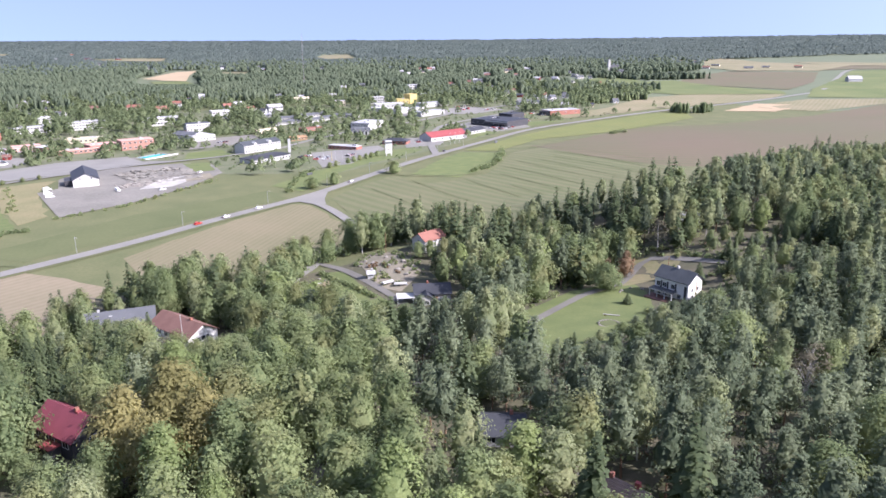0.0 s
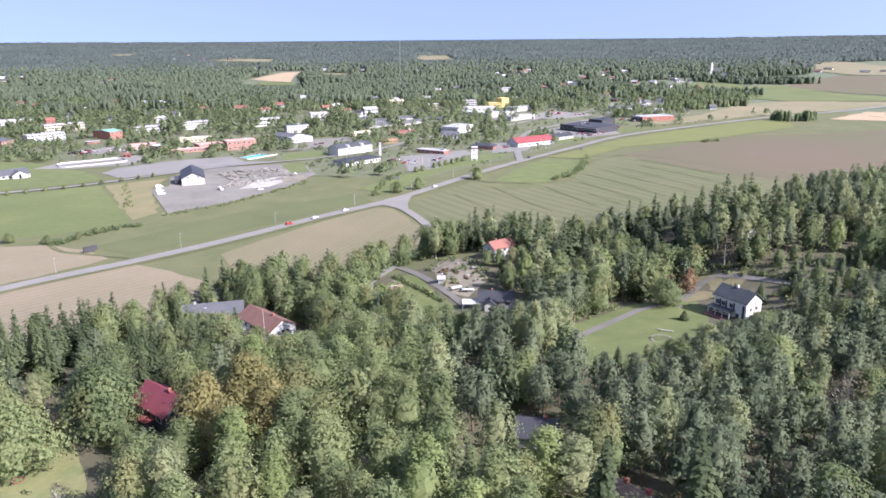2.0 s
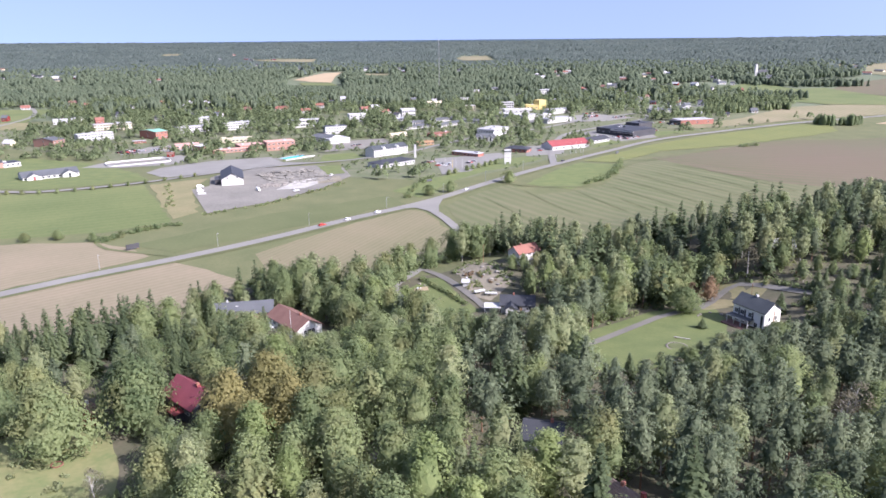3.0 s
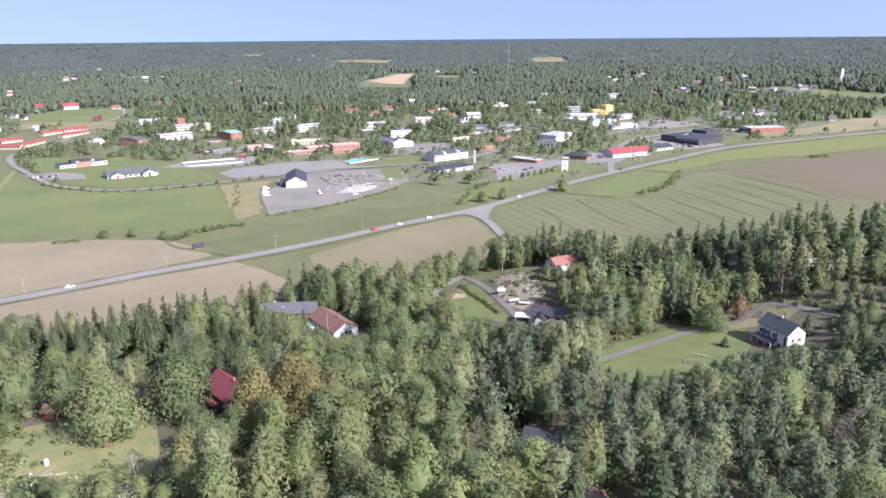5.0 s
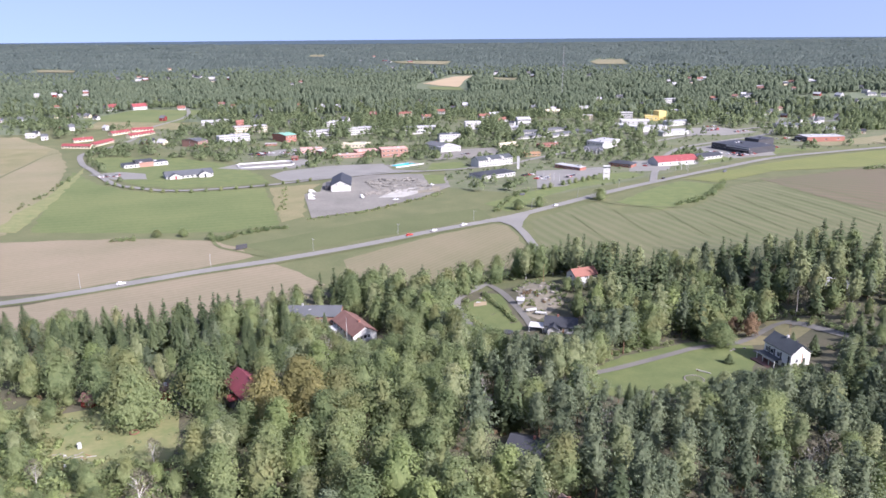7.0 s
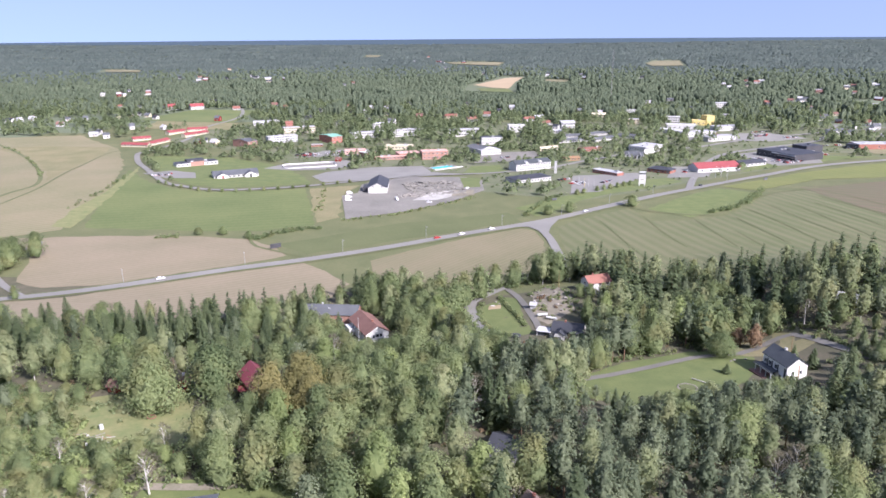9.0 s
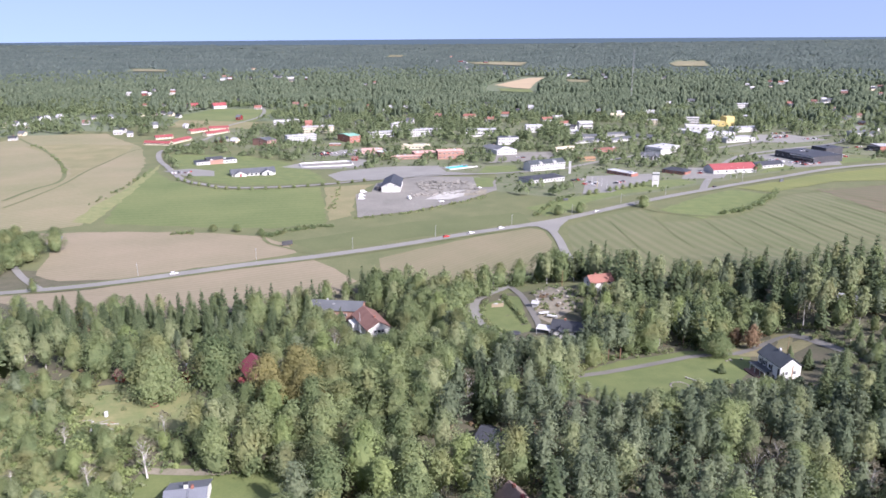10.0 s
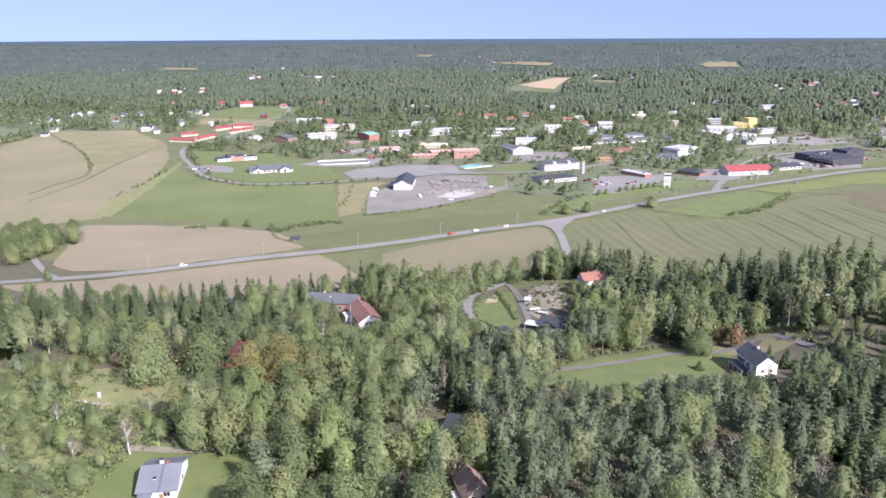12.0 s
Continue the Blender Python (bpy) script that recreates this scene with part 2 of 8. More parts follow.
    "leaf_birch": foliage("leaf_birch", (0.169, 0.211, 0.107), (0.349, 0.382, 0.209), (0.366, 0.312, 0.149), 0.35),
    "leaf_autumn": foliage("leaf_autumn", (0.20, 0.195, 0.082), (0.345, 0.315, 0.14)),
    "leaf_rust": foliage("leaf_rust", (0.205, 0.150, 0.095), (0.325, 0.225, 0.140)),
    "leaf_grey": foliage("leaf_grey", (0.175, 0.165, 0.115), (0.285, 0.26, 0.185)),
    "needle_pine": foliage("needle_pine", (0.122, 0.160, 0.098), (0.262, 0.302, 0.185)),
    "needle_spruce": foliage("needle_spruce", (0.099, 0.134, 0.072), (0.207, 0.254, 0.132)),
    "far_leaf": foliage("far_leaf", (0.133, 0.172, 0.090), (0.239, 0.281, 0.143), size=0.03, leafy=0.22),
    # blue of distance haze mixed into the next two base colours
    "mid_haze_leaf": foliage("mid_haze_leaf", (0.098, 0.132, 0.088), (0.172, 0.210, 0.135), size=0.012, leafy=0.24),
    "far_haze_leaf": foliage("far_haze_leaf", (0.115, 0.148, 0.136), (0.180, 0.218, 0.195), size=0.005, leafy=0.26),
}


# ---- ground ----
def ss(t):
    t = min(max(t, 0.0), 1.0)
    return t * t * (3 - 2 * t)


def ground_z(x, y):
    """Flat fields, the wooded hill under the camera, the town in a shallow dip, woods that rise to the horizon."""
    d = math.hypot(x, y)
    hill = ss((330 - y) / 180)
    z = 17 * hill + 20 * ss((x - 105) / 60) * ss((440 - y) / 120) * (1 - hill)
    z += 9 * math.exp(-((x - 56) ** 2 + (y - 322) ** 2) / 1100) + 2.5 * math.exp(-((x - 104) ** 2 + (y - 254) ** 2) / 500)
    z -= 5 * ss((y - 580) / 160)
    z += 5 * ss((y - 850) / 200)
    if d > 1000:
        z += 56 * ((d - 1000) / 3700) ** 1.3
    return z


def mesh_ob(name, verts, faces, mat, parent=None, smooth=False):
    me = bpy.data.meshes.new(name)
    me.from_pydata([tuple(v) for v in verts], [], [tuple(f) for f in faces])
    for m in (mat if isinstance(mat, (list, tuple)) else [mat]):
        me.materials.append(m)
    if smooth:
        me.polygons.foreach_set("use_smooth", [True] * len(me.polygons))
    me.update()
    ob = new(name, me)
    if parent:
        ob.parent = parent
    return ob


def axis(lo, hi, fine_lo, fine_hi, step, grow=1.16):
    out = list(np.arange(fine_lo, fine_hi + 0.1, step))
    s = step
    while out[-1] < hi:
        s *= grow
        out.append(out[-1] + s)
    s = step
    while out[0] > lo:
        s *= grow
        out.insert(0, out[0] - s)
    return out


gx, gy = axis(-5200, 5200, -320, 420, 10), axis(-500, 6200, 20, 640, 10)
gv = [(x, y, ground_z(x, y)) for y in gy for x in gx]
nx = len(gx)
gf = [(j * nx + i, j * nx + i + 1, (j + 1) * nx + i + 1, (j + 1) * nx + i) for j in range(len(gy) - 1) for i in range(nx - 1)]
ground = mesh_ob("ground", gv, gf, [M["rough_grass"], M["forest_floor"], M["far_ground"]], smooth=True)
for p in ground.data.polygons:
    c = p.center
    p.material_index = 2 if math.hypot(c.x, c.y) > 1150 else 0 if c.y > 330 else 1
tagged(ground, "rolling green ground of rough grass and forest floor", "ground", kind="structure")


PATCHES, LINES = [], []


def uneven(points, sway):
    """The outline with its straight sides broken by small bends, as growth leaves them."""
    out = []
    for i, (x1, y1) in enumerate(points):
        x0, y0 = points[i - 1]
        long = math.hypot(x1 - x0, y1 - y0)
        n = max(1, min(24, int(long / (sway * 4))))
        for k in range(1, n + 1):
            x, y = x0 + (x1 - x0) * k / n, y0 + (y1 - y0) * k / n
            q = sway * 1.5 * noise.noise((x * 0.09, y * 0.09, 7.0)) if k < n else 0.0
            out.append((x - (y1 - y0) / long * q, y + (x1 - x0) / long * q))
    return out


def patch(name, points, mat, lift, label, category, cell=24.0, kind="structure"):
    """A sheet of field, lawn or paving that follows the ground."""
    PATCHES.append(points)
    if category in ("field", "lawn"):
        points = uneven(points, 0.8 if cell < 12 else 2.2)
    bm = bmesh.new()
    bm.faces.new([bm.verts.new((x, y, 0)) for x, y in points])
    bmesh.ops.triangulate(bm, faces=bm.faces[:])
    for k in (0, 1):
        lo, hi = min(p[k] for p in points), max(p[k] for p in points)
        n = min(int((hi - lo) / cell), 60)
        for i in range(1, n + 1):
            co, no = [0, 0, 0], [0, 0, 0]
            co[k], no[k] = lo + (hi - lo) * i / (n + 1), 1
            bmesh.ops.bisect_plane(bm, geom=bm.verts[:] + bm.edges[:] + bm.faces[:], plane_co=co, plane_no=no)
    for v in bm.verts:
        v.co.z = ground_z(v.co.x, v.co.y) + lift
    bmesh.ops.recalc_face_normals(bm, faces=bm.faces[:])
    me = bpy.data.meshes.new(name)
    bm.to_mesh(me); bm.free()
    if sum(p.normal.z for p in me.polygons) < 0:
        me.flip_normals()
    me.materials.append(mat)
    return tagged(new(name, me), label, category, kind=kind)


def smooth_line(points, step=8.0):
    """Catmull-Rom through the points, resampled."""
    P = [Vector((*p, 0)) for p in points]
    P = [P[0] * 2 - P[1]] + P + [P[-1] * 2 - P[-2]]
    out = []
    for i in range(1, len(P) - 2):
        n = max(2, int((P[i + 1] - P[i]).length / step))
        for k in range(n):
            t = k / n
            a, b, c, d = P[i - 1:i + 3]
            out.append(0.5 * ((2 * b) + (c - a) * t + (2 * a - 5 * b + 4 * c - d) * t * t + (3 * b - a - 3 * c + d) * t ** 3))
    return out + [P[-2]]


def strip(name, points, width, mat, lift, label, category="road", verge=0.0):
    line = smooth_line(points)
    LINES.extend((p.x, p.y, width / 2 + 3.0) for p in line)
    vs, fs = [], []
    for i, p in enumerate(line):
        t = (line[min(i + 1, len(line) - 1)] - line[max(i - 1, 0)]).normalized()
        s = Vector((t.y, -t.x, 0)) * width / 2
        for q in (p - s, p + s):
            vs.append((q.x, q.y, ground_z(q.x, q.y) + lift))
        if i:
            fs.append((2 * i - 2, 2 * i - 1, 2 * i + 1, 2 * i))
    ob = mesh_ob(name, vs, fs, mat)
    if ob.data.polygons[0].normal.z < 0:
        ob.data.flip_normals()
    return tagged(ob, label, category, kind="structure")


# ---- fields, roads and paving ----
patch("town_ground", [(-480, 900), (-450, 1000), (-380, 1080), (-100, 1090), (150, 1120), (450, 1080), (620, 980), (480, 880), (330, 810), (215, 715), (120, 610), (60, 560), (-20, 590), (-30, 700), (-200, 690), (-320, 800)], M["town_ground"], 0.1, "patchy grass, gravel and paving between the buildings", "ground")
TOWN = PATCHES.pop()
patch("field", [(-322, 404), (-267, 417), (-200, 424), (-159, 420), (-138, 406), (-124, 388), (-149, 364), (-209, 322), (-235, 314), (-256, 322), (-284, 372)], M["tilled"], 0.12, "bare brown harvested field beside the road", "field")
patch("field", [(-256, 276), (-216, 297), (-185, 325), (-148, 352), (-110, 376), (-97, 366), (-71, 341), (-80, 300), (-98, 280), (-178, 250)], M["tilled"], 0.12, "bare brown harvested field between road and wood", "field")
patch("field", [(-70, 384), (-50, 408), (-10, 447), (17, 470), (26, 465), (31, 446), (37, 409), (30, 370), (12, 340), (-13, 322), (-42, 332), (-60, 352)], M["stubble"], 0.12, "brown stubble field by the road junction", "field")
patch("field", [(42, 476), (60, 500), (98, 540), (108, 500), (130, 504), (166, 524), (216, 600), (236, 622), (262, 634), (300, 590), (330, 535), (350, 500), (300, 440), (206, 400), (130, 380), (82, 372), (50, 388), (47, 420)], M["mown"], 0.12, "mown yellow-green field with pale swathes", "field")
patch("field", [(257, 646), (326, 681), (403, 735), (463, 751), (533, 742), (640, 762), (715, 773), (922, 848), (1160, 916), (1000, 760), (640, 480), (480, 440), (420, 470), (357, 483), (317, 496), (296, 517), (274, 567), (262, 614)], M["brown_field"], 0.22, "wide bare brown field", "field", 24)
patch("field", [(190, 640), (284, 735), (380, 797), (533, 872), (600, 885), (560, 810), (494, 775), (394, 730), (289, 698), (216, 622)], M["bright_field"], 0.3, "strip of bright yellow-green grass beside the road", "field")
patch("field", [(112, 540), (150, 590), (185, 632), (212, 612), (175, 545), (140, 515)], M["lawn"], 0.16, "green meadow below the road", "field")
patch("field", [(630, 1030), (713, 1046), (878, 995), (793, 949), (678, 931), (572, 913), (486, 886), (410, 868), (406, 893), (507, 938)], M["hay"], 0.35, "pale hay field along the far road", "field", 50)
patch("field", [(649, 863), (749, 916), (800, 879), (704, 827)], M["tan"], 0.45, "small golden stubble field by the far road", "field", 40)
patch("field", [(873, 1282), (998, 1401), (1161, 1502), (1339, 1393), (1104, 1169), (935, 1052), (886, 1154)], M["brown_field"], 0.6, "distant ploughed field", "field", 50)
patch("field", [(673, 1373), (837, 1480), (830, 1318), (892, 1323), (878, 1144), (908, 1040), (878, 995), (713, 1046), (651, 1166), (626, 1242)], M["green_field"], 0.7, "distant green field", "field", 50)
patch("field", [(878, 952), (981, 1046), (1215, 1217), (1440, 1394), (1531, 1382), (1719, 1312), (1123, 869), (987, 905)], M["green_field"], 0.6, "distant green meadow", "field", 50)
patch("field", [(692, 894), (862, 933), (1107, 857), (1042, 809), (922, 848), (760, 812)], M["hay"], 0.4, "pale grass strip between the fields", "field", 50)
patch("field", [(1170, 1510), (1423, 1433), (1461, 1436), (1719, 1320), (1845, 1406), (1666, 1499), (1558, 1572), (1380, 1560)], M["brown_field"], 0.9, "distant dark ploughed field", "field", 80)
patch("field", [(1578, 1592), (1666, 1508), (1850, 1412), (1939, 1475), (1776, 1596), (1623, 1780)], M["hay"], 0.9, "distant pale hay field", "field", 80)
patch("field", [(1442, 2245), (1634, 2170), (1541, 1801), (1609, 1556), (1369, 1424), (1222, 1531), (1242, 1806)], M["hay"], 1.0, "distant pale field at the horizon", "field", 80)
patch("field", [(-334, 527), (-396, 670), (-335, 600), (-296, 572), (-254, 562), (-212, 573), (-178, 585), (-147, 511), (-130, 461), (-164, 441), (-216, 436), (-290, 436)], M["green_field"], 0.12, "green hay meadow inside the road's bend", "field")
patch("field", [(-700, 761), (-730, 888), (-620, 922), (-500, 820), (-420, 700), (-350, 560), (-304, 429), (-330, 405), (-360, 350), (-520, 520)], M["hay"], 0.2, "pale dry hay field", "field")
patch("field", [(-173, 585), (-133, 606), (-137, 560), (-118, 486), (-130, 469), (-148, 515)], M["dry_grass"], 0.2, "dry yellow grass beside the gravel lot", "field")
patch("field", [(-430, 770), (-380, 690), (-322, 615), (-290, 590), (-254, 578), (-215, 590), (-180, 608), (-200, 650), (-250, 720), (-330, 770)], M["lawn"], 0.2, "mown lawn round the daycare", "lawn")
patch("field", [(-121, 426), (-71, 474), (6, 515), (17, 488), (-25, 458), (-65, 428), (-112, 392), (-140, 412)], M["grass"], 0.12, "green grass slope above the road", "field")
patch("parking_lot", [(-137, 560), (-126, 571), (-132, 609), (-128, 624), (-98, 660), (-46, 668), (-26, 650), (-19, 595), (-42, 546), (-76, 507), (-112, 481)], M["lot"], 0.3, "wide grey gravel and asphalt lot", "lot")
patch("parking_lot", [(-193, 652), (-188, 683), (-152, 720), (-97, 736), (-81, 696), (-47, 690), (-92, 674), (-132, 640), (-170, 616)], M["asphalt"], 0.3, "empty grey asphalt square by the school", "lot")
patch("parking_lot", [(-262, 700), (-250, 735), (-190, 765), (-170, 740), (-185, 705), (-225, 690)], M["asphalt"], 0.3, "grey asphalt under the ice rink", "lot")
patch("parking_lot", [(-255, 775), (-235, 830), (-180, 850), (-180, 800)], M["asphalt"], 0.3, "asphalt car park by the apartment blocks", "lot")
patch("parking_lot", [(-370, 650), (-350, 672), (-318, 660), (-300, 625), (-330, 622)], M["asphalt"], 0.32, "small asphalt car park by the daycare", "lot")
patch("lawn", [(-49, 663), (-29, 663), (-24, 610), (-38, 605)], M["lawn"], 0.36, "square of mown lawn beside the lot", "lawn", 10)
patch("parking_lot", [(55, 590), (60, 690), (130, 720), (130, 690), (100, 640), (80, 600)], M["asphalt"], 0.3, "asphalt forecourt by the shops", "lot")
patch("parking_lot", [(-45, 760), (-40, 830), (20, 850), (30, 790)], M["lot"], 0.3, "paved yard before the white school", "lot")
patch("parking_lot", [(150, 690), (165, 760), (210, 760), (190, 700)], M["asphalt"], 0.3, "asphalt yard by the red-roofed hall", "lot")
patch("parking_lot", [(275, 775), (250, 850), (320, 900), (345, 880), (330, 800)], M["asphalt"], 0.3, "supermarket car park", "lot")
patch("parking_lot", [(215, 950), (225, 990), (330, 1010), (370, 970), (320, 945)], M["asphalt"], 0.3, "asphalt yard among the shops", "lot")
patch("lawn", [(28, 505), (60, 560), (100, 605), (110, 640), (70, 600), (35, 560), (10, 530)], M["lawn"], 0.2, "mown lawn by the junction", "lawn")
patch("lawn", [(75, 590), (110, 610), (160, 665), (150, 690), (120, 670), (85, 630)], M["lawn"], 0.2, "mown lawn by the pylon sign", "lawn")
patch("lawn", [(-50, 690), (-45, 740), (-15, 750), (-5, 710)], M["lawn"], 0.2, "mown lawn by the pool", "lawn")
patch("lawn", [(230, 735), (300, 790), (380, 835), (410, 850), (330, 850), (250, 770)], M["lawn"], 0.2, "mown verge by the supermarket", "lawn")
patch("lawn", [(-620, 1070), (-600, 1230), (-480, 1230), (-450, 1050)], M["green_field"], 0.4, "green slope below the red-roofed houses", "lawn")
patch("field", [(-560, 985), (-580, 1060), (-440, 1050), (-420, 985)], M["dry_grass"], 0.45, "dry yellow grass slope", "field")
patch("field", [(-150, 1825), (-120, 1940), (-83, 2080), (-35, 2105), (-50, 1930), (-56, 1720), (-100, 1752)], M["tan"], 1.0, "golden stubble field in a forest clearing", "field", 50)
patch("field", [(-134, 1735), (-56, 1712), (-40, 1625), (-115, 1655)], M["green_field"], 1.0, "green strip below the stubble field", "field", 50)
patch("field", [(28, 2035), (92, 2006), (80, 1935), (32, 1960)], M["hay"], 1.0, "pale grass strip in a forest clearing", "field", 50)
patch("field", [(-365, 2900), (-272, 2950), (-136, 2895), (-145, 2690), (-322, 2790)], M["hay"], 2.5, "distant pale field in the woods", "field", 80)
patch("field", [(396, 2808), (446, 2970), (545, 2990), (505, 2665), (398, 2650)], M["hay"], 2.5, "distant pale field in the woods", "field", 80)
patch("field", [(-1478, 2350), (-1336, 2324), (-1288, 2240), (-1409, 2238)], M["hay"], 2.5, "distant pale field in the woods", "field", 80)
patch("field", [(-845, 3530), (-776, 3525), (-742, 3345), (-803, 3350)], M["hay"], 2.5, "distant pale field in the woods", "field", 80)

ROAD = [(-330, 230), (-256, 280), (-216, 307), (-178, 335), (-146, 358), (-109, 381), (-66, 412), (-22, 449), (20, 481), (46, 505), (95, 558), (158, 622), (230, 700), (312, 774), (395, 820), (545, 885), (735, 933), (871, 976), (990, 1032), (1221, 1226), (1469, 1422), (1640, 1450)]
strip("road_verge", ROAD[:16], 12.5, M["rough_grass"], 0.32, "rough grass verges beside the country road", "verge")
strip("road", ROAD, 7.6, M["asphalt"], 0.5, "grey asphalt country road across the fields")
patch("road_mouth", [(8, 470.5), (22, 474), (31, 462), (36.5, 462), (38, 476), (44, 499), (30, 490)], M["asphalt"], 0.47, "flared asphalt mouth of the side road", "road", 8)
strip("side_road", [(24, 484), (31, 468), (37, 446), (42, 414), (46, 388), (42, 372), (20, 352), (8, 335), (-2, 320), (0, 300), (8, 280), (16, 258)], 5.5, M["asphalt"], 0.45, "narrow asphalt side road into the wood")
strip("street", [(-470, 1000), (-450, 900), (-450, 820), (-453, 786), (-420, 728), (-384, 682), (-322, 603), (-291, 582), (-254, 570), (-212, 580), (-176, 598), (-135, 632), (-88, 668), (-47, 686), (-14, 702), (40, 740)], 6.0, M["asphalt"], 0.6, "grey asphalt street round the meadow")
strip("street", [(158, 622), (175, 690), (200, 770), (240, 850), (300, 900), (380, 960), (450, 1100)], 6.5, M["asphalt"], 0.5, "asphalt street past the supermarket")
strip("street", [(40, 740), (80, 790), (140, 850), (220, 900), (300, 960), (520, 1080)], 6.0, M["asphalt"], 0.5, "asphalt street through the town")
strip("street", [(-470, 1000), (-470, 1120), (-520, 1250), (-600, 1350)], 6.0, M["asphalt"], 0.7, "asphalt street up the slope")
strip("side_road", [(-233, 297), (-262, 318), (-290, 345), (-300, 372), (-292, 388), (-300, 400)], 4.0, M["asphalt"], 0.45, "narrow asphalt lane by the wood")
strip("track", [(-233, 297), (-260, 275), (-300, 262)], 3.0, M["gravel"], 0.4, "pale gravel track")

patch("field", [(-656, 803), (-615, 832), (-517, 831), (-498, 789), (-468, 688), (-436, 596), (-468, 640), (-563, 742)], M["dry_grass"], 0.28, "greener fallow wedge in the hay field", "field")
patch("field", [(-402, 700), (-378, 640), (-352, 566), (-341, 521), (-335, 486), (-317, 436), (-300, 434), (-330, 530), (-372, 640)], M["meadow"], 0.26, "rough green margin between hay field and meadow", "field")
strip("field_ditch", [(-716, 867), (-652, 814), (-604, 775), (-536, 709), (-471, 634), (-432, 576), (-430, 537), (-422, 492)], 4.0, M["rough_grass"], 0.36, "overgrown ditch across the hay field", "ditch")
strip("field_ditch", [(-483, 813), (-491, 779), (-462, 678), (-422, 573), (-408, 509), (-402, 468)], 2.6, M["rough_grass"], 0.36, "faint grassy line across the hay field", "ditch")
# the wooded hill
patch("lawn", [(44, 205), (50, 226), (64, 242), (91, 256), (115, 256), (112, 238), (106, 226), (95, 216), (83, 206), (62, 196)], M["lawn"], 0.12, "mown green lawn in front of the white house", "lawn", 8)
patch("field", [(104, 252), (112, 275), (132, 282), (146, 262), (128, 250)], M["dry_grass"], 0.14, "dry grass beside the white house", "lawn", 8)
strip("driveway", [(14, 192), (30, 204), (44, 217), (58, 226), (73, 237), (91, 248), (110, 254), (124, 266), (134, 270), (142, 255), (152, 236)], 3.4, M["drive"], 0.3, "curved asphalt driveway across the lawn", "driveway")
patch("lawn", [(4, 288), (4, 314), (14, 326), (20, 322), (26, 290), (30, 276), (18, 268)], M["lawn"], 0.14, "mown garden lawn with a hedge", "lawn", 8)
patch("yard", [(29, 294), (28, 326), (36, 336), (46, 322), (48, 300), (36, 286)], M["gravel"], 0.16, "pale gravel yard with stone beds", "yard", 8)
strip("driveway", [(14, 340), (20, 326), (25, 309), (31, 286), (33, 272)], 3.0, M["drive"], 0.3, "asphalt driveway beside the hedge", "driveway")
patch("lawn", [(-122, 160), (-118, 175), (-102, 183), (-82, 186), (-74, 168), (-68, 146), (-80, 132), (-100, 136)], M["meadow"], 0.12, "rough sunny meadow under the old oak", "lawn", 8)
patch("lawn", [(-69, 134), (-54, 138), (-40, 139), (-26, 135), (-22, 118), (-26, 101), (-56, 97), (-71, 110)], M["lawn"], 0.12, "mown lawn round the grey-roofed house", "lawn", 8)
patch("lawn", [(-140, 178), (-123, 180), (-123, 160), (-100, 135), (-80, 131), (-70, 128), (-72, 108), (-74, 100), (-108, 92), (-158, 120), (-158, 160)], M["meadow"], 0.11, "overgrown grassy slope with scattered bushes", "lawn", 8)
strip("driveway", [(-70, 132), (-60, 133), (-48, 135), (-38, 139)], 3.0, M["gravel"], 0.3, "pale gravel drive behind the house", "driveway")
strip("forest_road", [(-24, 128), (-20, 140), (-16.5, 152), (-13.5, 164), (-6, 178), (6, 190), (16, 198)], 3.8, M["drive"], 0.3, "shaded asphalt lane under the trees")


# ---- buildings ----
def boxes(specs):
    """One bmesh from boxes (x0, y0, z0, x1, y1, z1)."""
    bm = bmesh.new()
    for x0, y0, z0, x1, y1, z1 in specs:
        m = Matrix.LocRotScale(((x0 + x1) / 2, (y0 + y1) / 2, (z0 + z1) / 2), None, (x1 - x0, y1 - y0, z1 - z0))
        bmesh.ops.create_cube(bm, size=1, matrix=m)
    return bm


def part(name, bm, mat, parent, label=""):
    me = bpy.data.meshes.new(name)
    bm.to_mesh(me); bm.free()
    me.materials.append(M[mat] if isinstance(mat, str) else mat)
    ob = new(name, me)
    ob.parent = parent
    return tagged(ob, label) if label else ob


def prism(profile, x0, x1, along="x"):
    """A closed body with a (y, z) profile, drawn out along x; or an (x, z) profile along y."""
    bm = bmesh.new()
    put = (lambda s, a, z: (s, a, z)) if along == "x" else (lambda s, a, z: (a, s, z))
    a = [bm.verts.new(put(x0, p, z)) for p, z in profile]
    b = [bm.verts.new(put(x1, p, z)) for p, z in profile]
    n = len(profile)
    bm.faces.new(a); bm.faces.new(b[::-1])
    for i in range(n):
        bm.faces.new((a[i], b[i], b[(i + 1) % n], a[(i + 1) % n]))
    bmesh.ops.recalc_face_normals(bm, faces=bm.faces[:])
    return bm


def unit_mesh(name, bm, mats):
    me = bpy.data.meshes.new(name)
    bm.to_mesh(me); bm.free()
    for m in mats:
        me.materials.append(M[m])
    return me


def window_mesh():
    bm = boxes([(-0.5, -0.06, 0, 0.5, 0.02, 0.07), (-0.5, -0.06, 0.93, 0.5, 0.02, 1), (-0.5, -0.06, 0.07, -0.42, 0.02, 0.93), (0.42, -0.06, 0.07, 0.5, 0.02, 0.93), (-0.03, -0.05, 0.07, 0.03, 0.02, 0.93)])
    return unit_mesh("window", bm, ["trim"])


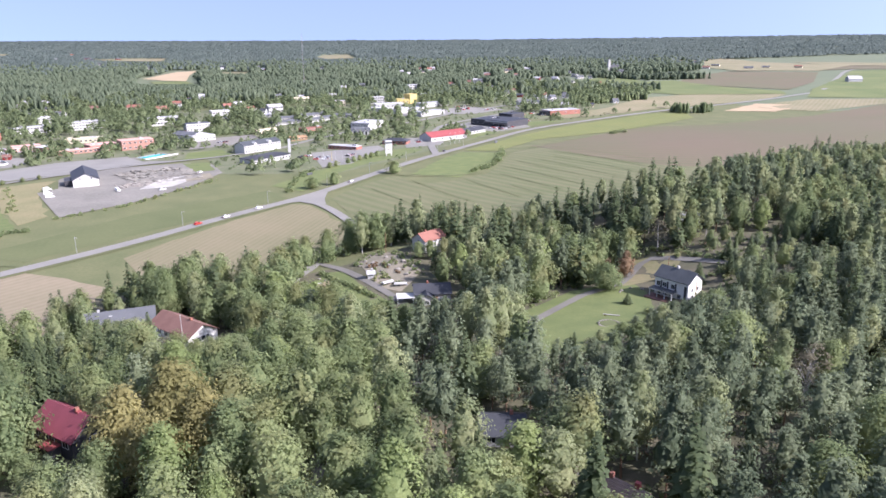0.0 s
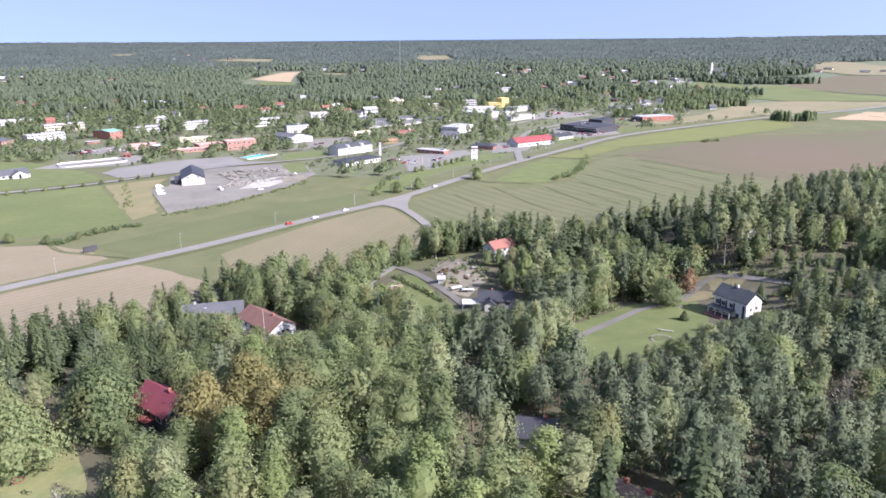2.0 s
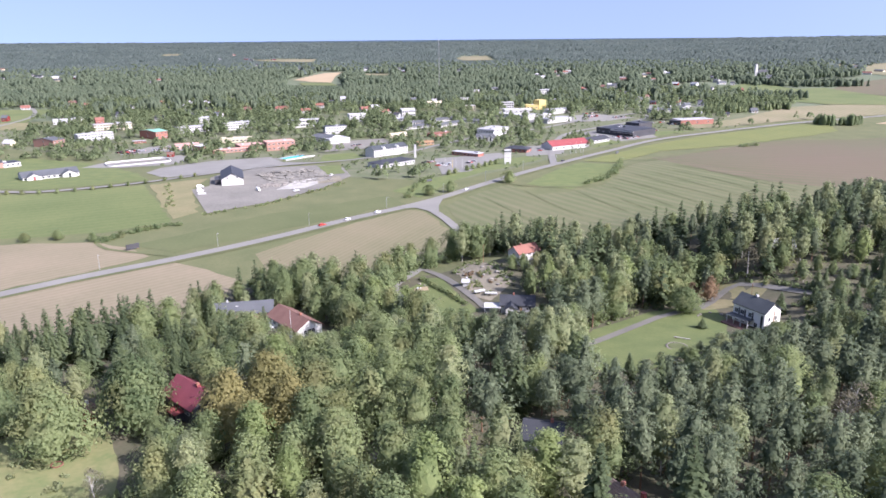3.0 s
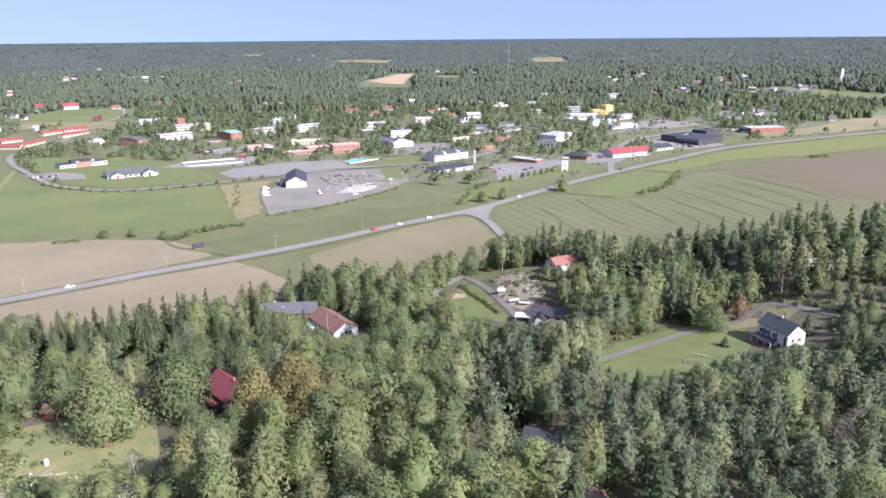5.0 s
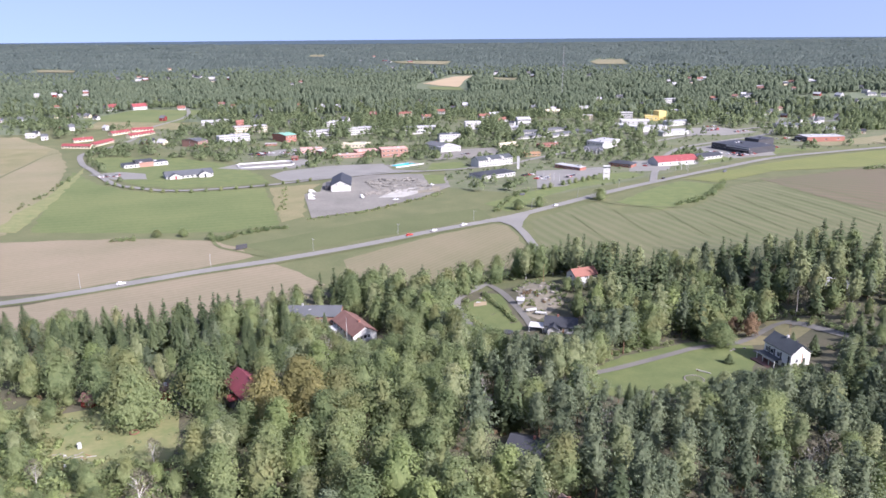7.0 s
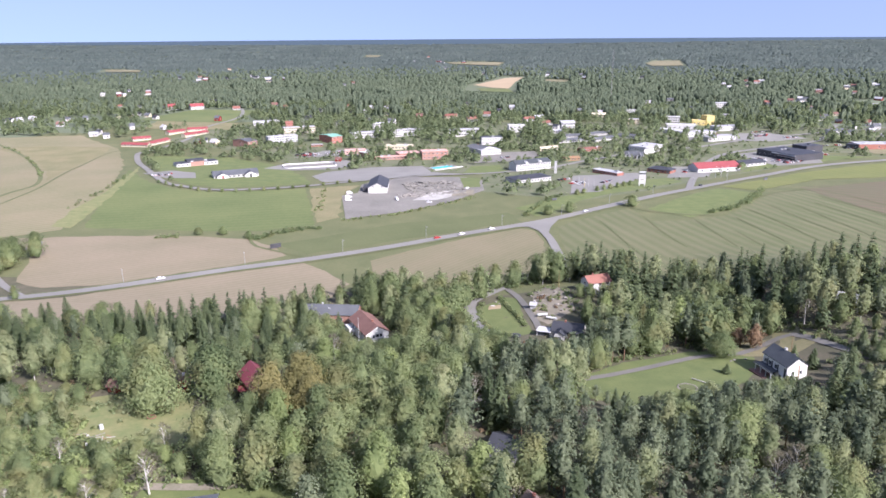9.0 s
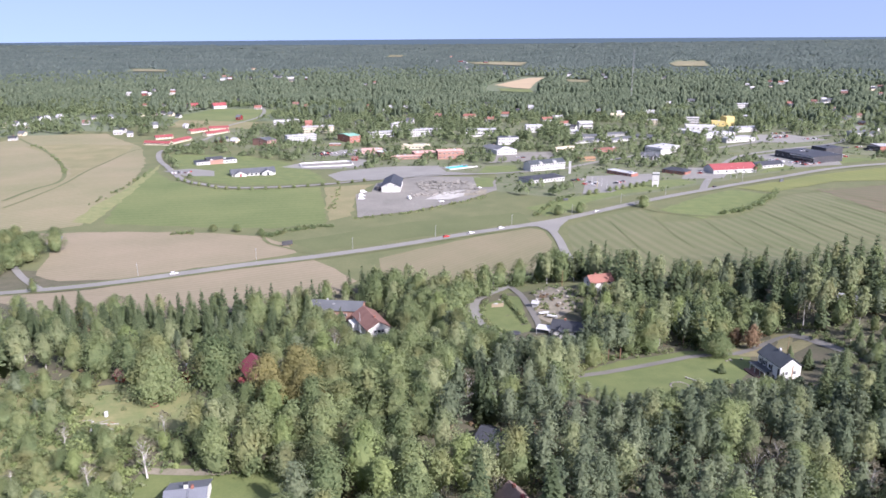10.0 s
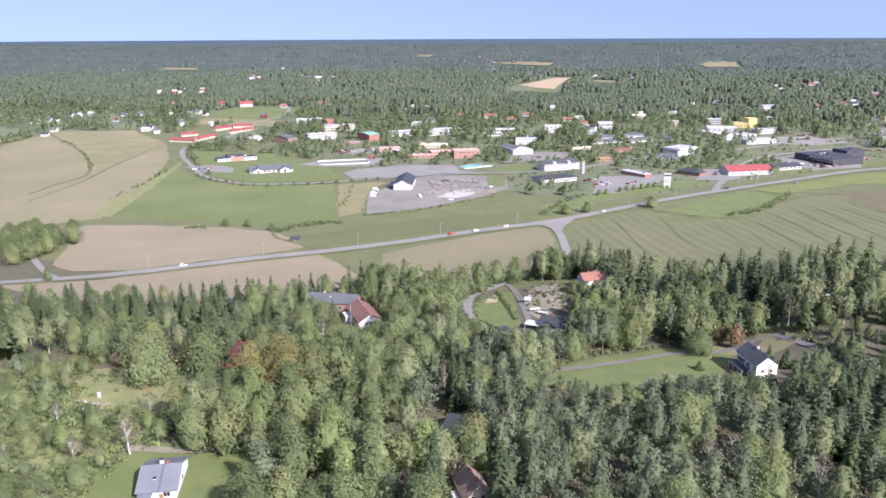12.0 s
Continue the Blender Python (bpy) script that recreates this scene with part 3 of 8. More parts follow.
def glazed_mesh():
    """Frame and glass in one, for the windows of the town."""
    bm = boxes([(-0.5, -0.05, 0, 0.5, 0.02, 0.08), (-0.5, -0.05, 0.92, 0.5, 0.02, 1), (-0.5, -0.05, 0.08, -0.43, 0.02, 0.92), (0.43, -0.05, 0.08, 0.5, 0.02, 0.92), (-0.43, -0.03, 0.08, 0.43, 0.02, 0.92)])
    bm.faces.ensure_lookup_table()
    for f in bm.faces[-6:]:
        f.material_index = 1
    return unit_mesh("window", bm, ["trim", "glass"])


WINDOW = window_mesh()
GLAZED = glazed_mesh()
PANE = unit_mesh("pane", boxes([(-0.42, -0.025, 0.07, 0.42, 0.02, 0.93)]), ["glass"])


def window(parent, x, y, z, w, h, turn=0, name="window", panes=True):
    """A framed window on a wall; turn: 0 faces -y, 90 faces +x."""
    ob = new(name, WINDOW if panes else GLAZED)
    ob.parent = parent
    ob.matrix_basis = pose(x, y, z, 0, 0, turn) @ Matrix.Diagonal((w, 1, h, 1))
    if panes:
        p = new("pane", PANE)
        p.parent = ob
    return ob


def slabs(W, eave, rise, over=0.5, thick=0.22):
    """Profile pair of a gable roof across y, as two slabs that meet at the ridge."""
    drop = over * rise / (W / 2)
    lo, top = eave - drop, eave + rise
    left = [(-W / 2 - over, lo + 0.02), (0.0, top + 0.02), (0.0, top + thick), (-W / 2 - over, lo + thick)]
    right = [(0.0, top + 0.02), (W / 2 + over, lo + 0.02), (W / 2 + over, lo + thick), (0.0, top + thick)]
    return left, right


def gable_roof(parent, L, W, eave, rise, mat, along="x", over=0.5, x0=None, x1=None):
    x0, x1 = (-L / 2 - over if x0 is None else x0), (L / 2 + over if x1 is None else x1)
    for prof in slabs(W, eave, rise, over):
        part("roof", prism(prof, x0, x1, along), mat, parent)


def hip_roof(parent, L, W, eave, rise, mat, over=0.8):
    bm = bmesh.new()
    x, y, r = L / 2 + over, W / 2 + over, max(L - W, 1.0) / 2
    lo = [bm.verts.new(p) for p in ((-x, -y, eave), (x, -y, eave), (x, y, eave), (-x, y, eave))]
    md = [bm.verts.new((v.co.x, v.co.y, eave + 0.25)) for v in lo]
    a, b = bm.verts.new((-r, 0, eave + rise)), bm.verts.new((r, 0, eave + rise))
    bm.faces.new(lo[::-1])
    for i in range(4):
        bm.faces.new((lo[i], lo[(i + 1) % 4], md[(i + 1) % 4], md[i]))
    for f in ((md[0], md[1], b, a), (md[1], md[2], b), (md[2], md[3], a, b), (md[3], md[0], a)):
        bm.faces.new(f)
    part("roof", bm, mat, parent)


def building(name, label, x, y, yaw, L, W, eave, kind, rise, wall, roof, floors, gap, wings=0, centre="", lean=False, dormers=0, band=False, base=None):
    """A house or block of the town on its plot: walls, roof, windows storey by storey, chimney or roof units."""
    rnd = random.Random(int(x * 7 + y * 13))
    top = new(name)
    c, s = math.cos(radians(yaw)), math.sin(radians(yaw))
    zs = [ground_z(x + c * a * L / 2 - s * b * W / 2, y + s * a * L / 2 + c * b * W / 2) for a in (-1, 1) for b in (-1, 1)]
    z = min(zs) if base is None else base
    foot = min(max(zs) - min(zs), 3.0)
    eave = eave + foot * 0.5
    top.matrix_basis = pose(x, y, z, 0, 0, yaw)
    tagged(top, label, name.replace("_", " "))
    h = -0.6
    if kind == "flat":
        part("wall", boxes([(-L / 2, -W / 2, h, L / 2, W / 2, eave)]), wall, top)
        part("roof", boxes([(-L / 2 - 0.15, -W / 2 - 0.15, eave + 0.003, L / 2 + 0.15, W / 2 + 0.15, eave + 0.28)]), roof, top)
        if L > 16:
            for k in range(1 + int(L / 30)):
                ux, uy = (rnd.random() - 0.5) * L * 0.7, (rnd.random() - 0.5) * W * 0.4
                part("roof_unit", boxes([(ux - 1.4, uy - 1, eave + 0.28, ux + 1.4, uy + 1, eave + 1.4)]), "roof_light" if wall != "dark_wall" else "roof_dark", top)
    elif kind == "front":
        prof = [(-L / 2, h), (L / 2, h), (L / 2, eave), (0, eave + rise), (-L / 2, eave)]
        part("wall", prism(prof, -W / 2, W / 2, "y"), wall, top)
        gable_roof(top, W, L, eave, rise, roof, "y", 0.6, -W / 2 - 0.6, W / 2 + 0.6)
    elif kind == "hip":
        part("wall", boxes([(-L / 2, -W / 2, h, L / 2, W / 2, eave)]), wall, top)
        hip_roof(top, L, W, eave, rise, roof)
    else:
        prof = [(-W / 2, h), (W / 2, h), (W / 2, eave), (0, eave + rise), (-W / 2, eave)]
        part("wall", prism(prof, -L / 2, L / 2), wall, top)
        gable_roof(top, L, W, eave, rise, roof)
        if L < 30:
            cx = (rnd.random() - 0.5) * L * 0.5
            part("chimney", boxes([(cx - 0.35, -0.3, eave + rise - 0.3, cx + 0.35, 0.5, eave + rise + 0.9)]), "brick" if rnd.random() < 0.5 else "grey_wall", top)
    if lean:
        part("lean_to", prism([(-W * 0.32, h), (W * 0.12, h), (W * 0.12, eave - 1.2), (-W * 0.32, eave - 1.2)], -L / 2 - 5, -L / 2 - 0.01), "dark_wall", top)
        for k in (-1, 1):
            part("door", boxes([(k * 2.6 - 2, -W / 2 - 0.06, 0.4, k * 2.6 + 2, -W / 2 - 0.01, 4.2)]), "trim", top)
    if wings:
        for k in range(wings):
            wx = (k - (wings - 1) / 2) * L * 0.62
            ww, wd = min(L * 0.26, 11), 4.0
            prof = [(wx - ww / 2, h), (wx + ww / 2, h), (wx + ww / 2, eave), (wx, eave + rise * 0.85), (wx - ww / 2, eave)]
            wing = part("wing", prism(prof, -W / 2 - wd, -W / 2 + 1, "y"), wall, top)
            for sg in (-1, 1):
                pr = [(wx + sg * (ww / 2 + 0.4), eave - 0.15), (wx, eave + rise * 0.85 + 0.03), (wx, eave + rise * 0.85 + 0.25), (wx + sg * (ww / 2 + 0.4), eave + 0.08)]
                part("roof", prism(pr, -W / 2 - wd - 0.5, -W / 2 + W * 0.35, "y"), roof, top)
            part("panel", boxes([(wx - 0.9, -W / 2 - wd - 0.05, 0.1, wx + 0.9, -W / 2 - wd - 0.004, eave + 0.6)]), "roof_red" if L > 30 and k == 0 else "glass", top)
    if centre:
        part("centre_block", boxes([(-L * 0.16, -W / 2 - 0.5, h, L * 0.16, -W / 2 + 1, eave + 1.0)]), centre, top)
        part("upper_block", boxes([(-L * 0.22, -W * 0.1, eave + 0.28, L * 0.2, W * 0.5, eave + 2.6)]), "roof_dark", top)
    if band:
        part("fascia", boxes([(-L * 0.1, -W / 2 - 0.4, eave - 1.6, L / 2, -W / 2 - 0.02, eave - 0.2)]), "white", top, "white fascia band")
        part("canopy", boxes([(L * 0.1, -W / 2 - 5, eave - 3.0, L / 2, -W / 2 - 0.41, eave - 2.6)]), "dark_wall", top)
    for k in range(dormers):
        dx = (k - (dormers - 1) / 2) * L * 0.4
        part("dormer", prism([(dx - 1.6, eave - 0.2), (dx + 1.6, eave - 0.2), (dx + 1.6, eave + 1.2), (dx, eave + 2.4), (dx - 1.6, eave + 1.2)], -W / 2 - 0.3, 0, "y"), wall, top)
    if floors and kind != "front":
        per = int(max(1, min(18, (L - 1.2) // gap)))
        if y > 1400:
            per = min(per, 2)
        fh = (eave - foot * 0.5) / floors
        ww, wh = (gap * 0.9, fh * 0.46) if name == "apartment_block" else (min(gap * 0.62, 2.4), min(1.5, fh * 0.5))
        for f in range(floors):
            zf = foot * 0.5 + f * fh + fh * 0.36
            for i in range(per):
                wx = (i + 0.5) * L / per - L / 2
                window(top, wx, -W / 2 - 0.01, zf, ww, wh, panes=base is not None)
            if L < 30 and y < 1400:
                for sg in (-1, 1):
                    window(top, sg * (L / 2 + 0.01), 0, zf, min(1.6, W * 0.2), wh, 90 * sg, panes=False)
        if L < 22:
            part("door", boxes([(L * 0.1 - 0.5, -W / 2 - 0.05, foot * 0.5, L * 0.1 + 0.5, -W / 2 - 0.004, foot * 0.5 + 2.1)]), "wood", top)
    elif kind == "front":
        for sg in (-1, 1):
            window(top, sg * L * 0.22, -W / 2 - 0.01, eave + 0.2, 1.6, 1.0)
    return top


# ---- town ----
building("daycare_building", "white single-storey daycare with grey gabled roofs", -269.0, 645.0, 31.7, 42.2, 20, 3.3, "gable", 3.2, "white", "roof_grey", 1, 4, wings=2)
building("school_building", "white flat-roofed school building with dark roof and red centre", -345.6, 716.6, 40.8, 43.9, 15, 3.8, "flat", 0.5, "white", "roof_dark", 1, 4, centre="orange")
building("row_house", "cream row house with a long red metal roof", -488.8, 841.9, -3.1, 37.6, 9, 3.0, "gable", 2.2, "cream", "roof_red", 1, 4)
building("row_house", "cream row house with a long red metal roof", -473.5, 869.6, 82.9, 38.9, 9, 3.0, "gable", 2.2, "cream", "roof_red", 1, 4)
building("row_house", "cream row house with a long red metal roof", -511.0, 893.1, 43.4, 23.0, 9, 3.0, "gable", 2.2, "cream", "roof_red", 1, 4)
building("row_house", "cream row house with a long red metal roof", -455.3, 937.2, 66.7, 40.5, 9, 3.0, "gable", 2.2, "cream", "roof_red", 1, 4)
building("row_house", "cream row house with a long red metal roof", -490.4, 949.0, 63.7, 28.0, 9, 3.0, "gable", 2.2, "cream", "roof_red", 1, 4)
building("row_house", "cream row house with a long red metal roof", -469.8, 974.3, 27.0, 27.7, 9, 3.0, "gable", 2.2, "cream", "roof_red", 1, 4)
building("house", "large white house with a red metal roof", -642.0, 1225.2, 61.9, 29.1, 13, 6.0, "gable", 4.5, "white", "roof_red", 2, 4)
building("house", "large white house with a red metal roof", -600.8, 1238.4, 45.3, 24.0, 13, 6.0, "gable", 4.5, "white", "roof_red", 2, 4)
building("house", "white house with a grey roof among trees", -709.3, 1232.6, -1.8, 9.7, 8, 4.0, "gable", 2.5, "white", "roof_grey", 1, 3)
building("house", "white low building with a light grey roof", -398.6, 1033.1, 17.9, 16.6, 12, 4.2, "gable", 2.5, "white", "roof_light", 1, 3)
building("house", "white low building with a white flat roof", -389.8, 1053.6, 74.1, 33.7, 12, 4.0, "flat", 0.5, "white", "white", 1, 3)
building("school_building", "orange brick building with white gable and grey-green roof", -347.4, 856.1, 61.4, 14.8, 30, 8.0, "gable", 2.0, "orange", "roof_grey", 2, 4)
building("apartment_block", "grey and white three-storey apartment block with flat roof", -312.1, 893.6, 37.4, 39.4, 12, 8.5, "flat", 0.4, "grey_wall", "roof_light", 3, 3.2)
building("apartment_block", "pale yellow apartment block with flat roof", -312.8, 965.3, 28.0, 43.9, 12, 9.0, "flat", 0.4, "cream", "roof_light", 3, 3.2)
building("brick_tower", "red brick block with a red roof", -330.0, 973.6, 26.0, 9.6, 9, 13.0, "gable", 2.5, "brick", "roof_orange", 2, 3)
building("brick_hall", "red brick hall with a pale green metal roof", -247.8, 901.3, 50.1, 16.0, 30, 8.5, "gable", 1.6, "brick", "roof_green", 2, 4)
building("apartment_block", "white two-storey block with dark window bands", -207.7, 940.6, 31.3, 46.6, 13, 7.2, "flat", 0.4, "white", "roof_light", 2, 3.2)
building("apartment_block", "white two-storey block with dark window bands", -156.1, 958.0, 28.0, 43.8, 13, 8.5, "flat", 0.4, "white", "roof_light", 3, 3.2)
building("apartment_block", "white two-storey block behind trees", -206.5, 1026.1, 38.9, 33.8, 12, 6.5, "flat", 0.4, "white", "roof_light", 2, 3.2)
building("school_building", "red brick school with flat roof", -93.0, 788.8, 20.1, 29.7, 16, 9.0, "flat", 0.5, "orange", "pink", 2, 4.5)
building("school_building", "red brick school wing with flat roof", -124.1, 795.0, 24.5, 25.6, 18, 5.5, "flat", 0.4, "orange", "pink", 1, 4.5)
building("school_building", "low brick school wing with pinkish flat roof", -172.1, 793.9, 48.2, 15.3, 14, 5.5, "flat", 0.4, "orange", "white", 1, 4)
building("school_building", "low pink-roofed school wing", -192.4, 815.3, 16.9, 24.4, 14, 4.5, "flat", 0.4, "pink", "pink", 1, 4)
building("school_building", "low school wing with a cream flat roof", -147.2, 855.5, 4.3, 34.5, 16, 4.5, "flat", 0.4, "cream", "cream", 1, 4)
building("school_building", "long low brick school wing with a pinkish flat roof", -137.0, 778.5, 21.0, 46.0, 9, 3.6, "flat", 0.4, "orange", "pink", 1, 4)
building("house", "small dark red shed with white corners", -196.4, 757.1, -2.8, 6.1, 5, 3.0, "gable", 1.8, "falu", "roof_brown", 1, 3)
building("garage_row", "low red garage row with white doors", -255.1, 865.2, 14.9, 14.4, 6, 2.6, "flat", 0.3, "brick", "roof_light", 1, 3)
building("warehouse", "white sheet-metal warehouse with dark gable roof", -111.9, 590.6, 9.6, 16.2, 38, 5.5, "front", 4.0, "white", "roof_dark", 1, 6, lean=True)
building("town_building", "white two-storey building with blue-grey gable roof", 17.3, 729.3, 35.3, 42.4, 14, 7.5, "gable", 3.0, "white", "roof_slate", 2, 3.0, dormers=2)
building("shop_building", "white shop with a wide dark roof", 17.5, 652.4, 37.2, 39.7, 18, 4.0, "hip", 2.5, "white", "roof_dark", 1, 3.0)
building("tower", "slender pale masonry chimney tower", 43.5, 706.3, -2.5, 2.3, 2.6, 12.0, "flat", 0.4, "grey_wall", "grey_wall", 0, 3)
building("school_building", "white building with large windows and grey roof", -33.4, 826.1, 27.6, 25.0, 16, 5.5, "flat", 0.4, "white", "roof_light", 1, 3.0)
building("school_building", "white building with stepped gables and grey roof", -36.4, 903.2, 15.8, 26.8, 14, 9.0, "flat", 0.5, "white", "roof_slate", 2, 3.0)
building("school_building", "white hall with a long grey roof", -44.2, 840.8, -42.1, 28.0, 26, 5.5, "gable", 2.5, "white", "roof_grey", 1, 3.5)
building("apartment_block", "white three-storey building among trees", -78.4, 961.3, 21.1, 44.5, 13, 9.0, "flat", 0.4, "white", "roof_light", 2, 3.2)
building("office_block", "plain white cube building with flat roof", -8.2, 1000.0, 9.6, 22.8, 16, 9.5, "flat", 0.4, "white", "white", 2, 5)
building("house", "yellow house with an orange tiled roof", -119.3, 1146.3, -4.0, 18.7, 9, 4.0, "gable", 3.0, "cream", "roof_orange", 1, 3)
building("house", "yellow house with an orange tiled roof", -81.1, 1108.7, 23.1, 16.3, 9, 4.0, "gable", 3.0, "white", "roof_orange", 1, 3)
building("house", "white house with an orange tiled roof", -64.4, 1183.2, -4.1, 13.8, 9, 4.0, "gable", 3.0, "white", "roof_orange", 1, 3)
building("house", "white house with an orange tiled roof", 6.2, 1110.1, 23.9, 16.1, 9, 4.5, "gable", 3.0, "white", "roof_orange", 1, 3)
building("house", "white house with a grey roof", 21.8, 1139.7, 25.4, 15.8, 9, 4.5, "gable", 2.5, "white", "roof_light", 1, 3)
building("house", "white house with red tiled roof", 32.9, 1070.2, 52.2, 25.4, 9, 4.0, "gable", 2.5, "white", "roof_orange", 1, 3)
building("apartment_block", "white apartment block with dark roof panels", 62.8, 1038.6, 14.6, 19.4, 14, 8.5, "gable", 2.5, "white", "roof_light", 2, 3)
building("house", "cream house with a pale roof", 116.3, 1165.2, 15.2, 24.0, 10, 6.0, "gable", 2.5, "cream", "cream", 2, 3)
building("house", "tan apartment house with flat roof", 162.4, 1095.3, -4.5, 15.1, 10, 7.5, "flat", 0.4, "cream", "roof_light", 2, 3)
building("house", "white flat-roofed house at the wood edge", 176.9, 1247.6, 16.4, 25.1, 10, 5.0, "flat", 0.4, "white", "roof_light", 1, 3)
building("row_house", "long low white row house with dark roof", 66.1, 925.5, 29.1, 49.1, 9, 3.2, "gable", 2.0, "white", "roof_grey", 1, 3)
building("row_house", "long low white row house with grey roof", 47.0, 993.5, 9.2, 23.7, 9, 3.2, "gable", 1.8, "white", "roof_light", 1, 3)
building("row_house", "long low white row house with grey roof", 69.9, 956.5, 19.0, 24.2, 9, 3.2, "gable", 2.0, "white", "roof_grey", 1, 3)
building("row_house", "long low white row house with grey roof", 103.8, 977.5, 39.1, 43.0, 9, 3.2, "gable", 2.0, "white", "roof_grey", 1, 3)
building("row_house", "long low white row house with grey roof", 108.5, 940.4, 40.6, 38.6, 9, 3.2, "gable", 2.0, "white", "roof_grey", 1, 3)
building("row_house", "long low white row house with grey roof", 144.9, 959.6, -27.1, 33.6, 9, 3.2, "gable", 2.0, "white", "roof_grey", 1, 3)
building("house", "cream low building with a pale roof", 35.5, 861.1, 37.0, 28.1, 9, 3.4, "gable", 1.4, "cream", "cream", 1, 4)
building("shop_building", "low red brick building with tiled roof", 86.2, 863.4, 34.3, 29.8, 10, 3.4, "flat", 0.4, "brick", "roof_orange", 1, 3)
building("house", "brown timber building with low roof", 61.5, 790.8, 23.3, 18.2, 8, 3.0, "gable", 1.4, "wood", "wood", 1, 3)
building("office_block", "white two-storey office with light grey flat roof", 151.2, 863.2, 48.8, 34.8, 24, 7.5, "flat", 0.6, "white", "roof_light", 2, 3)
building("office_block", "white two-storey office wing with grey flat roof", 145.1, 851.7, -43.1, 21.5, 18, 6.5, "flat", 0.6, "white", "roof_grey", 2, 3)
building("house", "white gabled house with dark grey roof", 133.0, 814.5, -15.1, 20.3, 9, 3.6, "gable", 3.4, "white", "roof_grey", 1, 3, wings=2)
building("pavilion", "brick pavilion with a wide dark hipped roof", 150.0, 726.7, -31.9, 24.0, 14, 3.4, "hip", 2.6, "brick", "roof_dark", 1, 4)
building("shop_building", "long low building with grey roof and red end", 95.3, 707.8, -43.4, 31.0, 10, 3.4, "flat", 0.5, "brick", "roof_light", 1, 4)
building("sports_hall", "long white hall with a bright red gable roof", 204.0, 741.5, 21.8, 48.0, 19, 4.6, "gable", 4.4, "white", "roof_red", 1, 9)
building("house", "white low building with dark gable roof", 247.5, 777.4, 31.6, 34.4, 14, 3.4, "gable", 2.8, "white", "roof_dark", 1, 5)
building("supermarket", "large dark grey supermarket with flat roof", 306.0, 836.7, -59.1, 53.5, 42, 7.0, "flat", 0.8, "dark_wall", "roof_dark", 1, 7, band=True)
building("supermarket", "taller dark block at the back of the supermarket", 335.0, 868.0, 31.0, 26.0, 20, 9.5, "flat", 0.8, "dark_wall", "roof_dark", 0, 7)
building("supermarket", "supermarket wing with white facade and dark roof", 306.8, 842.6, 44.0, 36.6, 40, 7.0, "flat", 0.8, "white", "roof_dark", 0, 7)
building("shop_building", "long brick shop with grey flat roof", 424.8, 910.0, 7.5, 47.6, 22, 5.8, "flat", 0.6, "brick", "roof_light", 1, 12)
building("shop_building", "dark shop wing with glass front", 402.9, 908.3, -40.5, 14.3, 20, 5.0, "flat", 0.5, "dark_wall", "roof_dark", 1, 5)
building("house", "white and grey terraced building", 414.1, 1006.8, 29.0, 28.7, 10, 5.0, "gable", 2.4, "white", "roof_grey", 1, 3)
building("house", "low white building with a blue-grey roof", 431.6, 1006.0, 14.2, 16.3, 10, 4.0, "gable", 2.0, "white", "roof_slate", 1, 3)
building("shop_building", "long low white hall with white roof", 198.4, 1009.4, -47.0, 46.1, 14, 4.5, "flat", 0.4, "white", "white", 1, 6)
building("shop_building", "white shop with light grey roof", 233.2, 986.9, 26.7, 48.5, 18, 5.0, "flat", 0.4, "white", "roof_light", 1, 6)
building("shop_building", "white shop with light grey roof", 252.9, 953.2, 28.1, 43.8, 18, 5.0, "flat", 0.4, "white", "roof_light", 1, 6)
building("shop_building", "white and glass shop with light roof", 286.6, 1039.8, 25.4, 49.2, 18, 5.5, "flat", 0.4, "white", "roof_light", 1, 6)
building("shop_building", "wide low white hall", 223.7, 1047.3, -4.2, 39.9, 22, 5.5, "flat", 0.4, "white", "white", 1, 6)
building("apartment_block", "white three-storey apartment block", 220.5, 1106.4, -4.8, 20.3, 12, 10.0, "flat", 0.4, "white", "white", 3, 3)
building("factory", "low yellow painted wing with flat roof", 255.2, 1090.6, -5.0, 18.3, 16, 7.0, "flat", 0.4, "yellow", "yellow", 1, 5)
building("factory", "tall bright yellow block with flat roof", 268.3, 1092.1, 23.4, 13.0, 14, 13.5, "flat", 0.4, "yellow", "yellow", 0, 5)
building("apartment_block", "white apartment tower at the wood edge", 303.5, 1145.8, -5.5, 10.3, 12, 9.5, "flat", 0.4, "white", "roof_light", 3, 3)
building("apartment_block", "pale apartment block in the trees", 339.9, 1332.7, 16.1, 27.7, 14, 9.0, "flat", 0.4, "white", "roof_light", 3, 3)
building("house", "small dark red house with a grey roof among trees", -484.8, 1076.0, -4.4, 7.8, 9, 5.2, "gable", 3.4, "falu", "roof_grey", 1, 3)
building("house", "small pale yellow house with a grey roof among trees", -626.9, 1116.4, 0.7, 8.6, 9, 3.2, "gable", 3.4, "cream", "roof_grey", 1, 3)
building("house", "small white house with a brown roof among trees", -640.7, 1091.1, -15.9, 8.4, 9, 3.2, "gable", 3, "white", "roof_brown", 1, 3)
building("house", "small pale yellow house with a dark roof among trees", -622.6, 1356.5, 18.6, 13.5, 9, 3.2, "gable", 3, "cream", "roof_dark", 1, 3)
building("house", "small white house with a brown roof among trees", -529.8, 1251.2, 3.0, 11.4, 9, 3.2, "gable", 2.2, "white", "roof_brown", 1, 3)
building("house", "small white house with an orange tiled roof among trees", -327.2, 1293.8, 2.3, 9.9, 9, 3.2, "gable", 2.2, "white", "roof_orange", 1, 3)
building("house", "small white house with a brown roof among trees", -476.2, 1307.2, 17.5, 13.3, 9, 3.2, "gable", 3.4, "white", "roof_brown", 1, 3)
